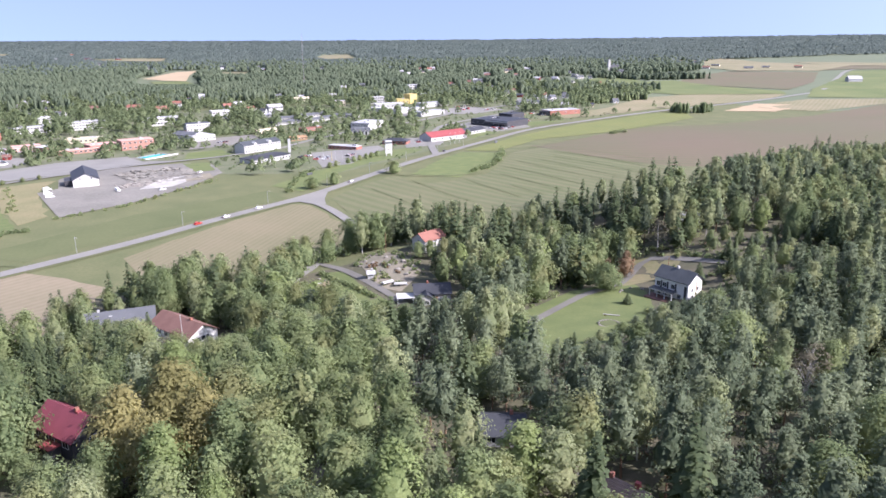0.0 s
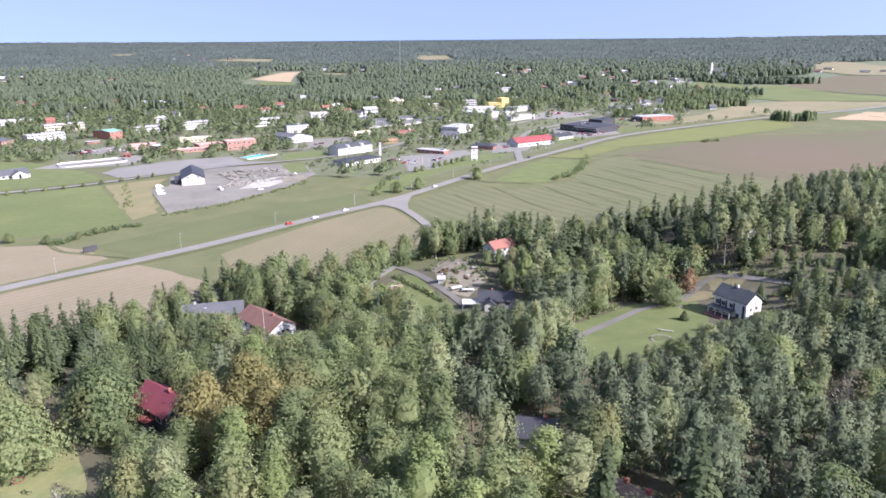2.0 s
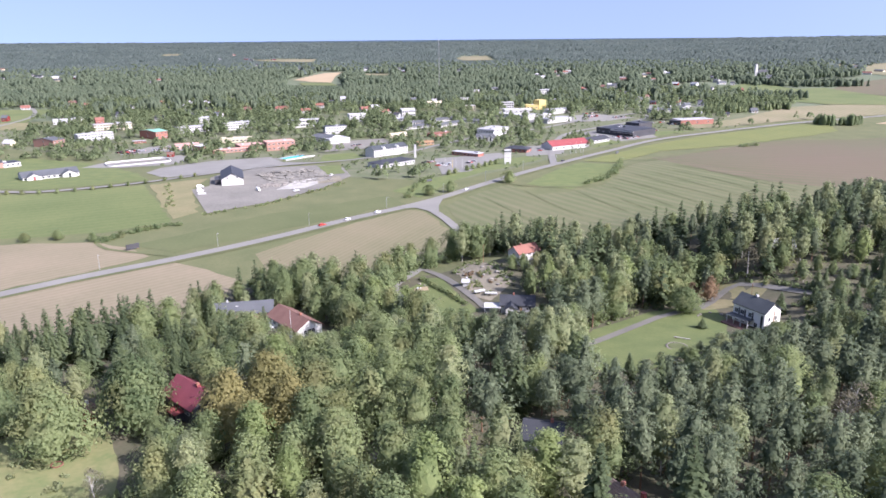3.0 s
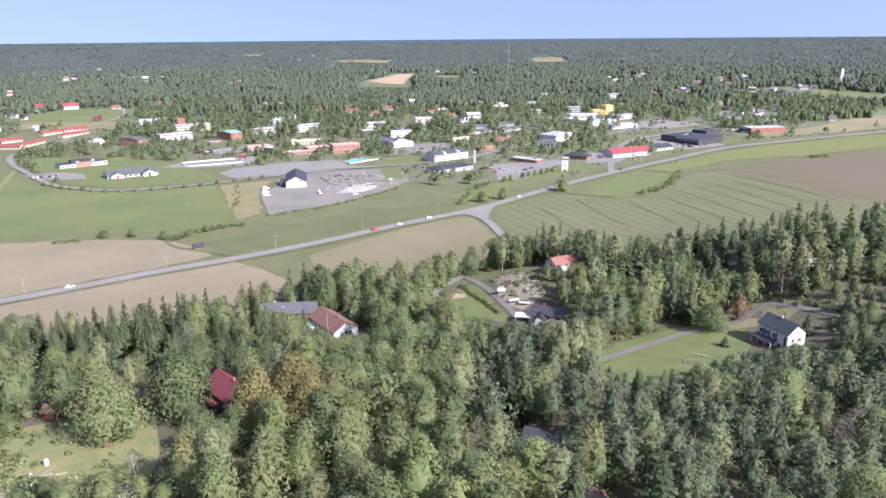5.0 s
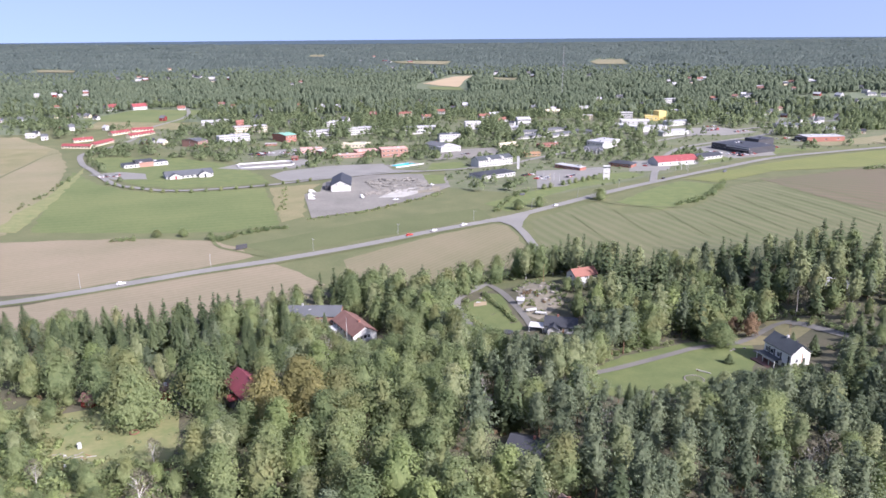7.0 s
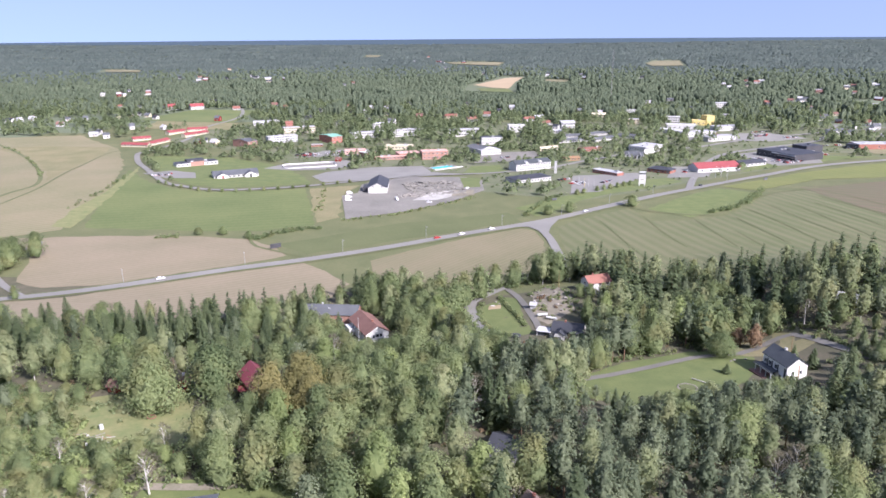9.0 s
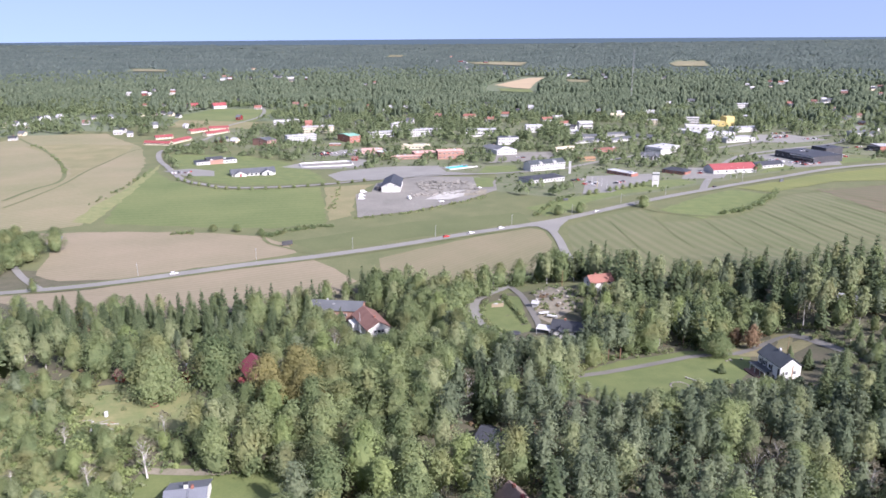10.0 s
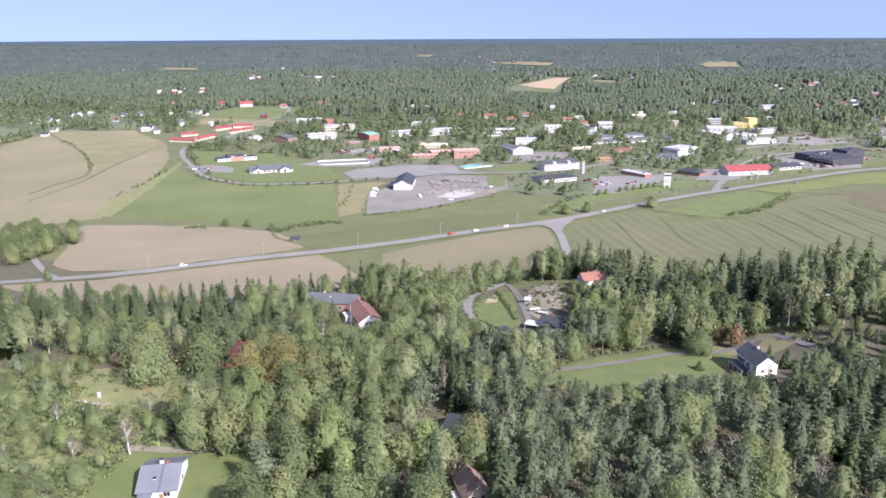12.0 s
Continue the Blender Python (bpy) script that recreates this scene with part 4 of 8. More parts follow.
building("house", "small grey house with a pale grey roof among trees", -275.3, 1213.2, -26.0, 14.1, 9, 3.2, "gable", 3, "grey_wall", "roof_light", 1, 3)
building("house", "small white house with a grey roof among trees", -236.4, 1080.3, 5.4, 7.4, 9, 3.2, "gable", 3, "white", "roof_grey", 1, 3)
building("house", "small white house with a dark roof among trees", -345.9, 1114.1, -13.3, 9.6, 9, 3.2, "gable", 3.4, "white", "roof_dark", 1, 3)
building("house", "small grey house with a dark roof among trees", -357.3, 1211.9, -16.3, 8.5, 9, 3.6, "gable", 3, "grey_wall", "roof_dark", 1, 3)
building("house", "small white house with a brown roof among trees", 490.9, 1444.1, -21.5, 9.6, 9, 3.2, "gable", 3, "white", "roof_brown", 1, 3)
building("house", "small white house with a dark roof among trees", 444.9, 1154.4, 24.4, 10.7, 9, 3.6, "gable", 3, "white", "roof_dark", 1, 3)
building("house", "small white house with a grey roof among trees", 472.2, 1278.3, -19.4, 9.3, 9, 5.2, "gable", 2.2, "white", "roof_grey", 1, 3)
building("house", "small white house with a pale grey roof among trees", 517.3, 1475.6, -8.6, 8.7, 9, 3.6, "gable", 3.4, "white", "roof_light", 1, 3)
building("house", "small white house with a grey roof among trees", 482.5, 1051.7, 16.6, 9.8, 9, 5.2, "gable", 3, "white", "roof_grey", 1, 3)
building("house", "small white house with a grey roof among trees", 521.4, 1082.3, -26.8, 9.1, 9, 3.2, "gable", 3, "white", "roof_grey", 1, 3)
building("house", "small pale yellow house with a dark roof among trees", 562.4, 1013.7, 3.2, 17.8, 9, 5.2, "gable", 3.4, "cream", "roof_dark", 1, 3)
building("house", "small white house with a grey roof among trees", 759.1, 1469.8, 4.8, 16.6, 9, 3.2, "gable", 3.4, "white", "roof_grey", 1, 3)
building("house", "small white house with a grey roof among trees", 915.3, 1569.5, 24.0, 17.7, 9, 3.2, "gable", 2.2, "white", "roof_grey", 1, 3)
building("house", "small dark red house with a pale grey roof among trees", 658.4, 1473.0, -42.9, 13.2, 9, 3.6, "gable", 3, "falu", "roof_light", 1, 3)
building("house", "small pale yellow house with a pale grey roof among trees", 604.5, 1640.0, -49.7, 16.4, 9, 5.2, "gable", 2.2, "cream", "roof_light", 1, 3)
building("house", "small pale yellow house with a dark roof among trees", 687.0, 1711.1, 29.4, 15.5, 9, 5.2, "gable", 3.4, "cream", "roof_dark", 1, 3)
building("house", "small white house with a pale grey roof among trees", 792.1, 1806.6, -39.3, 10.6, 9, 3.2, "gable", 2.2, "white", "roof_light", 1, 3)
building("house", "small white house with a grey roof among trees", 813.0, 1620.0, -58.6, 13.2, 9, 5.2, "gable", 2.2, "white", "roof_grey", 1, 3)
building("house", "small pale yellow house with an orange tiled roof among trees", 436.4, 1400.3, 6.8, 10.2, 9, 3.6, "gable", 3, "cream", "roof_orange", 1, 3)
building("house", "small white house with a grey roof among trees", 380.0, 1135.3, -24.7, 8.4, 9, 3.2, "gable", 3, "white", "roof_grey", 1, 3)
building("house", "small pale yellow house with a brown roof among trees", 489.8, 1218.9, 0.0, 7.5, 9, 3.6, "gable", 2.2, "cream", "roof_brown", 1, 3)
building("house", "small white house with an orange tiled roof among trees", 490.2, 1093.8, -34.7, 6.3, 9, 5.2, "gable", 3, "white", "roof_orange", 1, 3)
building("house", "small white house with a dark roof among trees", 281.9, 1289.0, -3.3, 6.9, 9, 3.6, "gable", 3, "white", "roof_dark", 1, 3)
building("house", "small pale yellow house with a grey roof among trees", 88.8, 1231.5, 21.1, 9.4, 9, 5.2, "gable", 3.4, "cream", "roof_grey", 1, 3)
building("house", "small white house with a dark roof among trees", -47.1, 1242.4, -0.7, 7.7, 9, 3.2, "gable", 3, "white", "roof_dark", 1, 3)
building("house", "small pale yellow house with a grey roof among trees", -709.2, 1889.4, -1.1, 26.2, 9, 3.6, "gable", 3.4, "cream", "roof_grey", 1, 3)
building("house", "small grey house with a dark roof among trees", -800.2, 2013.8, -16.3, 21.8, 9, 5.2, "gable", 3, "grey_wall", "roof_dark", 1, 3)
building("house", "small white house with a brown roof among trees", -925.7, 1971.1, 6.5, 20.2, 9, 3.6, "gable", 3, "white", "roof_brown", 1, 3)
building("house", "small pale yellow house with a brown roof among trees", -974.7, 2022.2, 32.7, 11.3, 9, 3.6, "gable", 3, "cream", "roof_brown", 1, 3)
building("house", "small white house with a dark roof among trees", -1023.6, 1996.1, -2.0, 14.0, 9, 3.2, "gable", 3.4, "white", "roof_dark", 1, 3)
building("house", "small dark red house with a pale grey roof among trees", -699.0, 1967.3, -17.8, 16.1, 9, 5.2, "gable", 3, "falu", "roof_light", 1, 3)
building("house", "small white house with a pale grey roof among trees", -865.5, 1541.6, -10.4, 18.8, 9, 5.2, "gable", 2.2, "white", "roof_light", 1, 3)
building("house", "small white house with a brown roof among trees", -911.2, 1502.8, 28.9, 12.0, 9, 3.6, "gable", 2.2, "white", "roof_brown", 1, 3)
building("house", "small white house with a grey roof among trees", -926.8, 1565.6, 60.5, 9.8, 9, 3.2, "gable", 3, "white", "roof_grey", 1, 3)
building("house", "small white house with a grey roof among trees", -311.8, 2484.9, -0.4, 15.1, 9, 5.2, "gable", 3.4, "white", "roof_grey", 1, 3)
building("house", "small white house with a pale grey roof among trees", -501.6, 2955.0, -49.4, 34.4, 9, 3.2, "gable", 3, "white", "roof_light", 1, 3)
building("house", "small white house with a grey roof among trees", -160.0, 2221.3, -7.5, 13.8, 9, 5.2, "gable", 3.4, "white", "roof_grey", 1, 3)
building("house", "small white house with a grey roof among trees", 133.7, 2191.6, 13.2, 14.0, 9, 3.6, "gable", 3.4, "white", "roof_grey", 1, 3)
building("house", "small pale yellow house with a dark roof among trees", 500.4, 1795.5, 30.8, 15.2, 9, 3.6, "gable", 2.2, "cream", "roof_dark", 1, 3)
building("house", "small white house with a pale grey roof among trees", 448.8, 1748.1, 5.9, 9.7, 9, 3.6, "gable", 3, "white", "roof_light", 1, 3)
building("house", "small white house with a brown roof among trees", 669.8, 1614.2, -7.2, 9.6, 9, 3.2, "gable", 2.2, "white", "roof_brown", 1, 3)
building("house", "small dark red house with a dark roof among trees", 584.3, 1359.0, -36.9, 10.0, 9, 3.2, "gable", 3, "falu", "roof_dark", 1, 3)
building("house", "small white house with a dark roof among trees", -597.5, 1088.1, -4.0, 7.1, 9, 3.2, "gable", 3, "white", "roof_dark", 1, 3)
building("house", "small grey house with a pale grey roof among trees", -525.9, 982.4, -19.9, 6.2, 9, 3.6, "gable", 3, "grey_wall", "roof_light", 1, 3)
building("house", "small pale yellow house with a pale grey roof among trees", -395.6, 871.6, -12.9, 9.4, 9, 3.2, "gable", 3.4, "cream", "roof_light", 1, 3)
building("house", "small dark red house with a grey roof among trees", -418.6, 868.8, 9.9, 7.0, 9, 3.6, "gable", 3, "falu", "roof_grey", 1, 3)
building("house", "small white house with a dark roof among trees", -414.6, 885.1, 22.0, 5.1, 9, 3.6, "gable", 2.2, "white", "roof_dark", 1, 3)
building("house", "small pale yellow house with a grey roof among trees", 1303.2, 1710.4, -61.5, 22.0, 9, 3.6, "gable", 2.2, "cream", "roof_grey", 1, 3)
building("house", "small white house with a grey roof among trees", 1301.0, 1580.3, -33.4, 21.4, 9, 3.2, "gable", 3, "white", "roof_grey", 1, 3)
building("house", "small pale yellow house with a grey roof among trees", 1358.8, 1584.5, -46.1, 18.7, 9, 3.2, "gable", 2.2, "cream", "roof_grey", 1, 3)
building("house", "small pale yellow house with a grey roof among trees", 1358.6, 1873.9, -21.2, 16.3, 9, 3.6, "gable", 3, "cream", "roof_grey", 1, 3)
building("house", "small pale yellow house with an orange tiled roof among trees", 1419.4, 1538.7, -53.8, 18.5, 9, 5.2, "gable", 2.2, "cream", "roof_orange", 1, 3)
building("house", "small white house with a brown roof among trees", 1216.3, 1639.6, -44.6, 19.4, 9, 3.6, "gable", 3.4, "white", "roof_brown", 1, 3)
building("house", "small white house with a grey roof among trees", 934.0, 1585.7, -19.8, 12.1, 9, 5.2, "gable", 3.4, "white", "roof_grey", 1, 3)
building("house", "small white house with a grey roof among trees", 771.0, 1513.9, -66.4, 12.8, 9, 5.2, "gable", 2.2, "white", "roof_grey", 1, 3)
building("house", "small grey house with a pale grey roof among trees", 691.1, 1452.3, -70.2, 14.8, 9, 3.6, "gable", 3.4, "grey_wall", "roof_light", 1, 3)
building("house", "small dark red house with an orange tiled roof among trees", 708.3, 1300.8, -24.5, 8.7, 9, 3.6, "gable", 3, "falu", "roof_orange", 1, 3)
building("house", "small grey house with a pale grey roof among trees", 604.2, 1351.9, -0.5, 12.1, 9, 3.2, "gable", 3, "grey_wall", "roof_light", 1, 3)
building("house", "small white house with a pale grey roof among trees", 462.6, 971.4, -19.4, 9.6, 9, 3.6, "gable", 3, "white", "roof_light", 1, 3)
building("house", "small white house with a brown roof among trees", 732.7, 1789.5, -34.0, 10.4, 9, 3.6, "gable", 3, "white", "roof_brown", 1, 3)
building("house", "small pale yellow house with a brown roof among trees", 483.9, 1318.6, -32.6, 8.5, 9, 3.2, "gable", 2.2, "cream", "roof_brown", 1, 3)
building("house", "small white house with a grey roof among trees", 521.5, 1455.7, -22.6, 10.4, 9, 5.2, "gable", 2.2, "white", "roof_grey", 1, 3)
building("house", "small white house with a pale grey roof among trees", 563.7, 1916.5, -27.4, 12.2, 9, 5.2, "gable", 3, "white", "roof_light", 1, 3)
building("house", "small white house with a dark roof among trees", 615.1, 1650.4, 19.5, 14.1, 9, 5.2, "gable", 2.2, "white", "roof_dark", 1, 3)
building("house", "small white house with a grey roof among trees", 554.4, 988.2, -8.4, 8.9, 9, 3.2, "gable", 3.4, "white", "roof_grey", 1, 3)
building("house", "small white house with a pale grey roof among trees", 467.6, 1024.8, 8.1, 9.2, 9, 3.2, "gable", 2.2, "white", "roof_light", 1, 3)
building("house", "small pale yellow house with a dark roof among trees", 497.2, 960.4, -19.4, 9.6, 9, 3.6, "gable", 2.2, "cream", "roof_dark", 1, 3)
building("house", "small dark red house with a dark roof among trees", 461.9, 1123.6, -31.2, 8.3, 9, 3.2, "gable", 2.2, "falu", "roof_dark", 1, 3)
building("house", "small white house with a dark roof among trees", 459.8, 1064.2, -41.0, 7.2, 9, 3.6, "gable", 3, "white", "roof_dark", 1, 3)
building("house", "small grey house with a dark roof among trees", -396.5, 2964.2, 55.4, 27.8, 9, 3.6, "gable", 2.2, "grey_wall", "roof_dark", 1, 3)
building("house", "small dark red house with a grey roof among trees", -293.5, 2877.9, 23.5, 17.3, 9, 5.2, "gable", 2.2, "falu", "roof_grey", 1, 3)
building("house", "small white house with a dark roof among trees", 36.9, 2217.7, 14.0, 11.1, 9, 3.6, "gable", 3.4, "white", "roof_dark", 1, 3)
building("house", "small white house with a pale grey roof among trees", -597.1, 919.0, 17.1, 11.2, 9, 3.6, "gable", 2.2, "white", "roof_light", 1, 3)
building("house", "small white house with a grey roof among trees", -569.1, 904.5, 25.6, 7.6, 9, 5.2, "gable", 2.2, "white", "roof_grey", 1, 3)
building("house", "small white house with a dark roof among trees", -599.2, 934.3, 10.2, 6.8, 9, 3.6, "gable", 3, "white", "roof_dark", 1, 3)
building("house", "small pale yellow house with a dark roof among trees", -816.2, 953.4, 0.5, 12.2, 9, 5.2, "gable", 3.4, "cream", "roof_dark", 1, 3)
building("house", "small white house with a grey roof among trees", -804.4, 969.4, 6.7, 9.5, 9, 3.6, "gable", 3.4, "white", "roof_grey", 1, 3)
building("house", "small white house with a dark roof among trees", -813.7, 1031.7, -10.7, 12.9, 9, 3.6, "gable", 2.2, "white", "roof_dark", 1, 3)
building("house", "small white house with a pale grey roof among trees", -795.5, 1029.3, 15.0, 7.3, 9, 3.6, "gable", 3.4, "white", "roof_light", 1, 3)
building("house", "small white house with a pale grey roof among trees", -789.6, 1051.4, -3.2, 9.0, 9, 3.6, "gable", 3.4, "white", "roof_light", 1, 3)
building("house", "small white house with a pale grey roof among trees", -776.9, 957.9, 32.7, 6.3, 9, 3.2, "gable", 3.4, "white", "roof_light", 1, 3)
building("house", "small dark red house with a pale grey roof among trees", -742.4, 947.9, 19.7, 7.4, 9, 3.2, "gable", 2.2, "falu", "roof_light", 1, 3)
building("house", "small white house with a brown roof among trees", -701.7, 994.9, 13.6, 8.9, 9, 3.6, "gable", 3.4, "white", "roof_brown", 1, 3)
building("house", "small white house with a grey roof among trees", -733.1, 1152.8, 18.4, 7.9, 9, 5.2, "gable", 3, "white", "roof_grey", 1, 3)
building("house", "small white house with an orange tiled roof among trees", -745.0, 1230.2, 29.4, 7.1, 9, 5.2, "gable", 2.2, "white", "roof_orange", 1, 3)
building("house", "small white house with a dark roof among trees", -650.4, 1128.7, 10.9, 7.9, 9, 3.6, "gable", 2.2, "white", "roof_dark", 1, 3)
building("house", "small pale yellow house with a grey roof among trees", -669.5, 1092.5, -14.6, 10.7, 9, 3.6, "gable", 3.4, "cream", "roof_grey", 1, 3)
building("house", "small white house with a grey roof among trees", -703.9, 1062.0, 35.7, 7.0, 9, 3.6, "gable", 3, "white", "roof_grey", 1, 3)
building("house", "small white house with a grey roof among trees", -729.9, 1055.1, 23.3, 6.3, 9, 3.2, "gable", 2.2, "white", "roof_grey", 1, 3)
building("house", "small grey house with a dark roof among trees", -850.7, 1186.9, -5.5, 10.3, 9, 5.2, "gable", 2.2, "grey_wall", "roof_dark", 1, 3)
building("house", "small white house with a pale grey roof among trees", -927.0, 1462.2, 20.1, 11.1, 9, 5.2, "gable", 2.2, "white", "roof_light", 1, 3)
building("house", "small dark red house with a pale grey roof among trees", -892.4, 1467.3, 25.5, 9.8, 9, 5.2, "gable", 3, "falu", "roof_light", 1, 3)
building("house", "small white house with an orange tiled roof among trees", -840.4, 1499.2, 22.7, 17.3, 9, 5.2, "gable", 3, "white", "roof_orange", 1, 3)
building("house", "small white house with a pale grey roof among trees", -921.0, 1899.8, 8.5, 16.3, 9, 3.2, "gable", 3.4, "white", "roof_light", 1, 3)
building("house", "small dark red house with a pale grey roof among trees", -917.5, 1938.9, 47.4, 13.6, 9, 3.6, "gable", 2.2, "falu", "roof_light", 1, 3)
building("house", "small pale yellow house with a pale grey roof among trees", -740.2, 1956.0, 14.5, 28.8, 9, 5.2, "gable", 3.4, "cream", "roof_light", 1, 3)
building("house", "small white house with a dark roof among trees", -712.8, 852.5, 23.3, 10.3, 9, 3.6, "gable", 2.2, "white", "roof_dark", 1, 3)
building("house", "small pale yellow house with a grey roof among trees", -730.7, 892.1, 10.9, 8.5, 9, 3.6, "gable", 3, "cream", "roof_grey", 1, 3)
building("house", "small white house with a grey roof among trees", -578.3, 958.3, 3.9, 7.3, 9, 3.6, "gable", 3.4, "white", "roof_grey", 1, 3)
building("house", "small white house with a grey roof among trees", -574.4, 978.3, 37.6, 6.6, 9, 5.2, "gable", 3.4, "white", "roof_grey", 1, 3)
building("house", "small grey house with a pale grey roof among trees", 460.1, 1848.0, -13.9, 9.6, 9, 3.6, "gable", 2.2, "grey_wall", "roof_light", 1, 3)
building("house", "small white house with a brown roof among trees", 530.6, 1930.4, -34.6, 10.6, 9, 3.2, "gable", 3.4, "white", "roof_brown", 1, 3)
building("house", "small white house with an orange tiled roof among trees", 546.2, 1889.4, -5.9, 12.7, 9, 5.2, "gable", 3, "white", "roof_orange", 1, 3)
building("house", "small pale yellow house with a brown roof among trees", 604.2, 1621.8, -17.3, 16.4, 9, 3.6, "gable", 3.4, "cream", "roof_brown", 1, 3)
building("house", "small pale yellow house with a pale grey roof among trees", 707.2, 1764.2, 20.3, 11.8, 9, 3.6, "gable", 2.2, "cream", "roof_light", 1, 3)
building("house", "small white house with a pale grey roof among trees", 791.9, 1827.6, 5.0, 10.2, 9, 3.2, "gable", 3, "white", "roof_light", 1, 3)
building("house", "small white house with a dark roof among trees", 766.4, 1438.3, -21.7, 7.9, 9, 5.2, "gable", 2.2, "white", "roof_dark", 1, 3)
building("house", "small white house with a grey roof among trees", 424.6, 1348.8, 9.6, 7.8, 9, 5.2, "gable", 2.2, "white", "roof_grey", 1, 3)
building("house", "small white house with a dark roof among trees", 507.2, 1442.0, 34.0, 12.2, 9, 3.6, "gable", 3, "white", "roof_dark", 1, 3)
building("house", "small pale yellow house with a grey roof among trees", 459.8, 1176.3, 6.0, 7.6, 9, 3.2, "gable", 3.4, "cream", "roof_grey", 1, 3)
building("house", "small white house with an orange tiled roof among trees", 523.1, 1171.1, -39.7, 6.9, 9, 3.2, "gable", 3.4, "white", "roof_orange", 1, 3)
building("house", "small white house with a pale grey roof among trees", 490.2, 1064.4, -29.9, 7.6, 9, 3.6, "gable", 3.4, "white", "roof_light", 1, 3)
building("house", "small white house with a dark roof among trees", 532.7, 1107.6, -11.8, 6.3, 9, 3.6, "gable", 3, "white", "roof_dark", 1, 3)
building("house", "small grey house with a dark roof among trees", 583.7, 1025.1, 3.1, 7.4, 9, 5.2, "gable", 3.4, "grey_wall", "roof_dark", 1, 3)
building("house", "small white house with a grey roof among trees", 667.8, 1335.8, -57.6, 9.7, 9, 3.6, "gable", 3, "white", "roof_grey", 1, 3)
building("house", "small white house with a grey roof among trees", -936.3, 1958.1, -11.7, 18.8, 9, 3.6, "gable", 2.2, "white", "roof_grey", 1, 3)
building("house", "small white house with a dark roof among trees", -871.0, 1976.6, -34.2, 18.1, 9, 3.2, "gable", 3.4, "white", "roof_dark", 1, 3)
building("house", "small white house with a grey roof among trees", -832.8, 2061.3, 41.5, 9.4, 9, 5.2, "gable", 2.2, "white", "roof_grey", 1, 3)
building("house", "small pale yellow house with a pale grey roof among trees", -877.4, 1462.3, 57.8, 7.7, 9, 3.6, "gable", 3, "cream", "roof_light", 1, 3)
building("house", "small white house with an orange tiled roof among trees", -522.5, 1236.0, 12.4, 11.7, 9, 3.2, "gable", 3.4, "white", "roof_orange", 1, 3)
building("house", "small white house with an orange tiled roof among trees", -444.6, 1275.0, 22.3, 6.6, 9, 3.2, "gable", 2.2, "white", "roof_orange", 1, 3)
building("house", "small white house with a grey roof among trees", -331.5, 1079.4, 1.0, 16.6, 9, 5.2, "gable", 2.2, "white", "roof_grey", 1, 3)
building("house", "small pale yellow house with a dark roof among trees", -295.4, 1191.0, 1.2, 14.6, 9, 3.6, "gable", 2.2, "cream", "roof_dark", 1, 3)
building("house", "small white house with a dark roof among trees", -276.4, 1052.3, -3.7, 10.8, 9, 3.6, "gable", 3, "white", "roof_dark", 1, 3)
building("house", "small white house with a grey roof among trees", -476.9, 1798.6, 15.5, 9.3, 9, 3.2, "gable", 2.2, "white", "roof_grey", 1, 3)
building("house", "small white house with an orange tiled roof among trees", -468.6, 1856.6, 26.6, 8.5, 9, 3.6, "gable", 2.2, "white", "roof_orange", 1, 3)
building("house", "small white house with a pale grey roof among trees", -279.0, 1266.5, -1.3, 8.9, 9, 3.6, "gable", 3.4, "white", "roof_light", 1, 3)
building("house", "small pale yellow house with a dark roof among trees", -230.3, 1168.7, 13.0, 9.8, 9, 3.2, "gable", 2.2, "cream", "roof_dark", 1, 3)
building("house", "small pale yellow house with a brown roof among trees", -1042.0, 2378.2, 75.6, 19.3, 9, 5.2, "gable", 2.2, "cream", "roof_brown", 1, 3)
building("house", "small dark red house with a grey roof among trees", -404.2, 2947.0, -5.4, 16.0, 9, 5.2, "gable", 3.4, "falu", "roof_grey", 1, 3)
building("house", "small white house with an orange tiled roof among trees", -497.2, 3283.8, 26.2, 12.9, 9, 5.2, "gable", 3.4, "white", "roof_orange", 1, 3)
building("house", "small grey house with a grey roof among trees", -374.4, 2851.6, -30.6, 21.8, 9, 3.6, "gable", 3.4, "grey_wall", "roof_grey", 1, 3)
building("house", "small white house with a pale grey roof among trees", 30.8, 2159.2, 16.3, 10.3, 9, 3.2, "gable", 3, "white", "roof_light", 1, 3)
building("house", "small dark red house with a pale grey roof among trees", 135.2, 2061.9, -52.3, 16.7, 9, 3.6, "gable", 3.4, "falu", "roof_light", 1, 3)
building("house", "small white house with a dark roof among trees", 291.8, 2074.2, -13.1, 14.2, 9, 3.6, "gable", 3, "white", "roof_dark", 1, 3)
building("house", "small dark red house with a pale grey roof among trees", 171.7, 1217.4, 7.3, 12.6, 9, 3.2, "gable", 2.2, "falu", "roof_light", 1, 3)
building("house", "small white house with a pale grey roof among trees", 122.0, 1222.4, 10.2, 10.8, 9, 3.6, "gable", 3, "white", "roof_light", 1, 3)
building("house", "small white house with a pale grey roof among trees", -251.2, 1264.7, 10.8, 8.6, 9, 3.6, "gable", 3, "white", "roof_light", 1, 3)
building("house", "small white house with a dark roof among trees", -224.2, 1336.7, 3.8, 9.1, 9, 3.6, "gable", 3, "white", "roof_dark", 1, 3)
building("house", "small white house with a dark roof among trees", -112.1, 1324.7, 35.2, 9.5, 9, 5.2, "gable", 3, "white", "roof_dark", 1, 3)
building("house", "small white house with a pale grey roof among trees", -27.6, 1278.6, -0.6, 8.9, 9, 5.2, "gable", 3.4, "white", "roof_light", 1, 3)
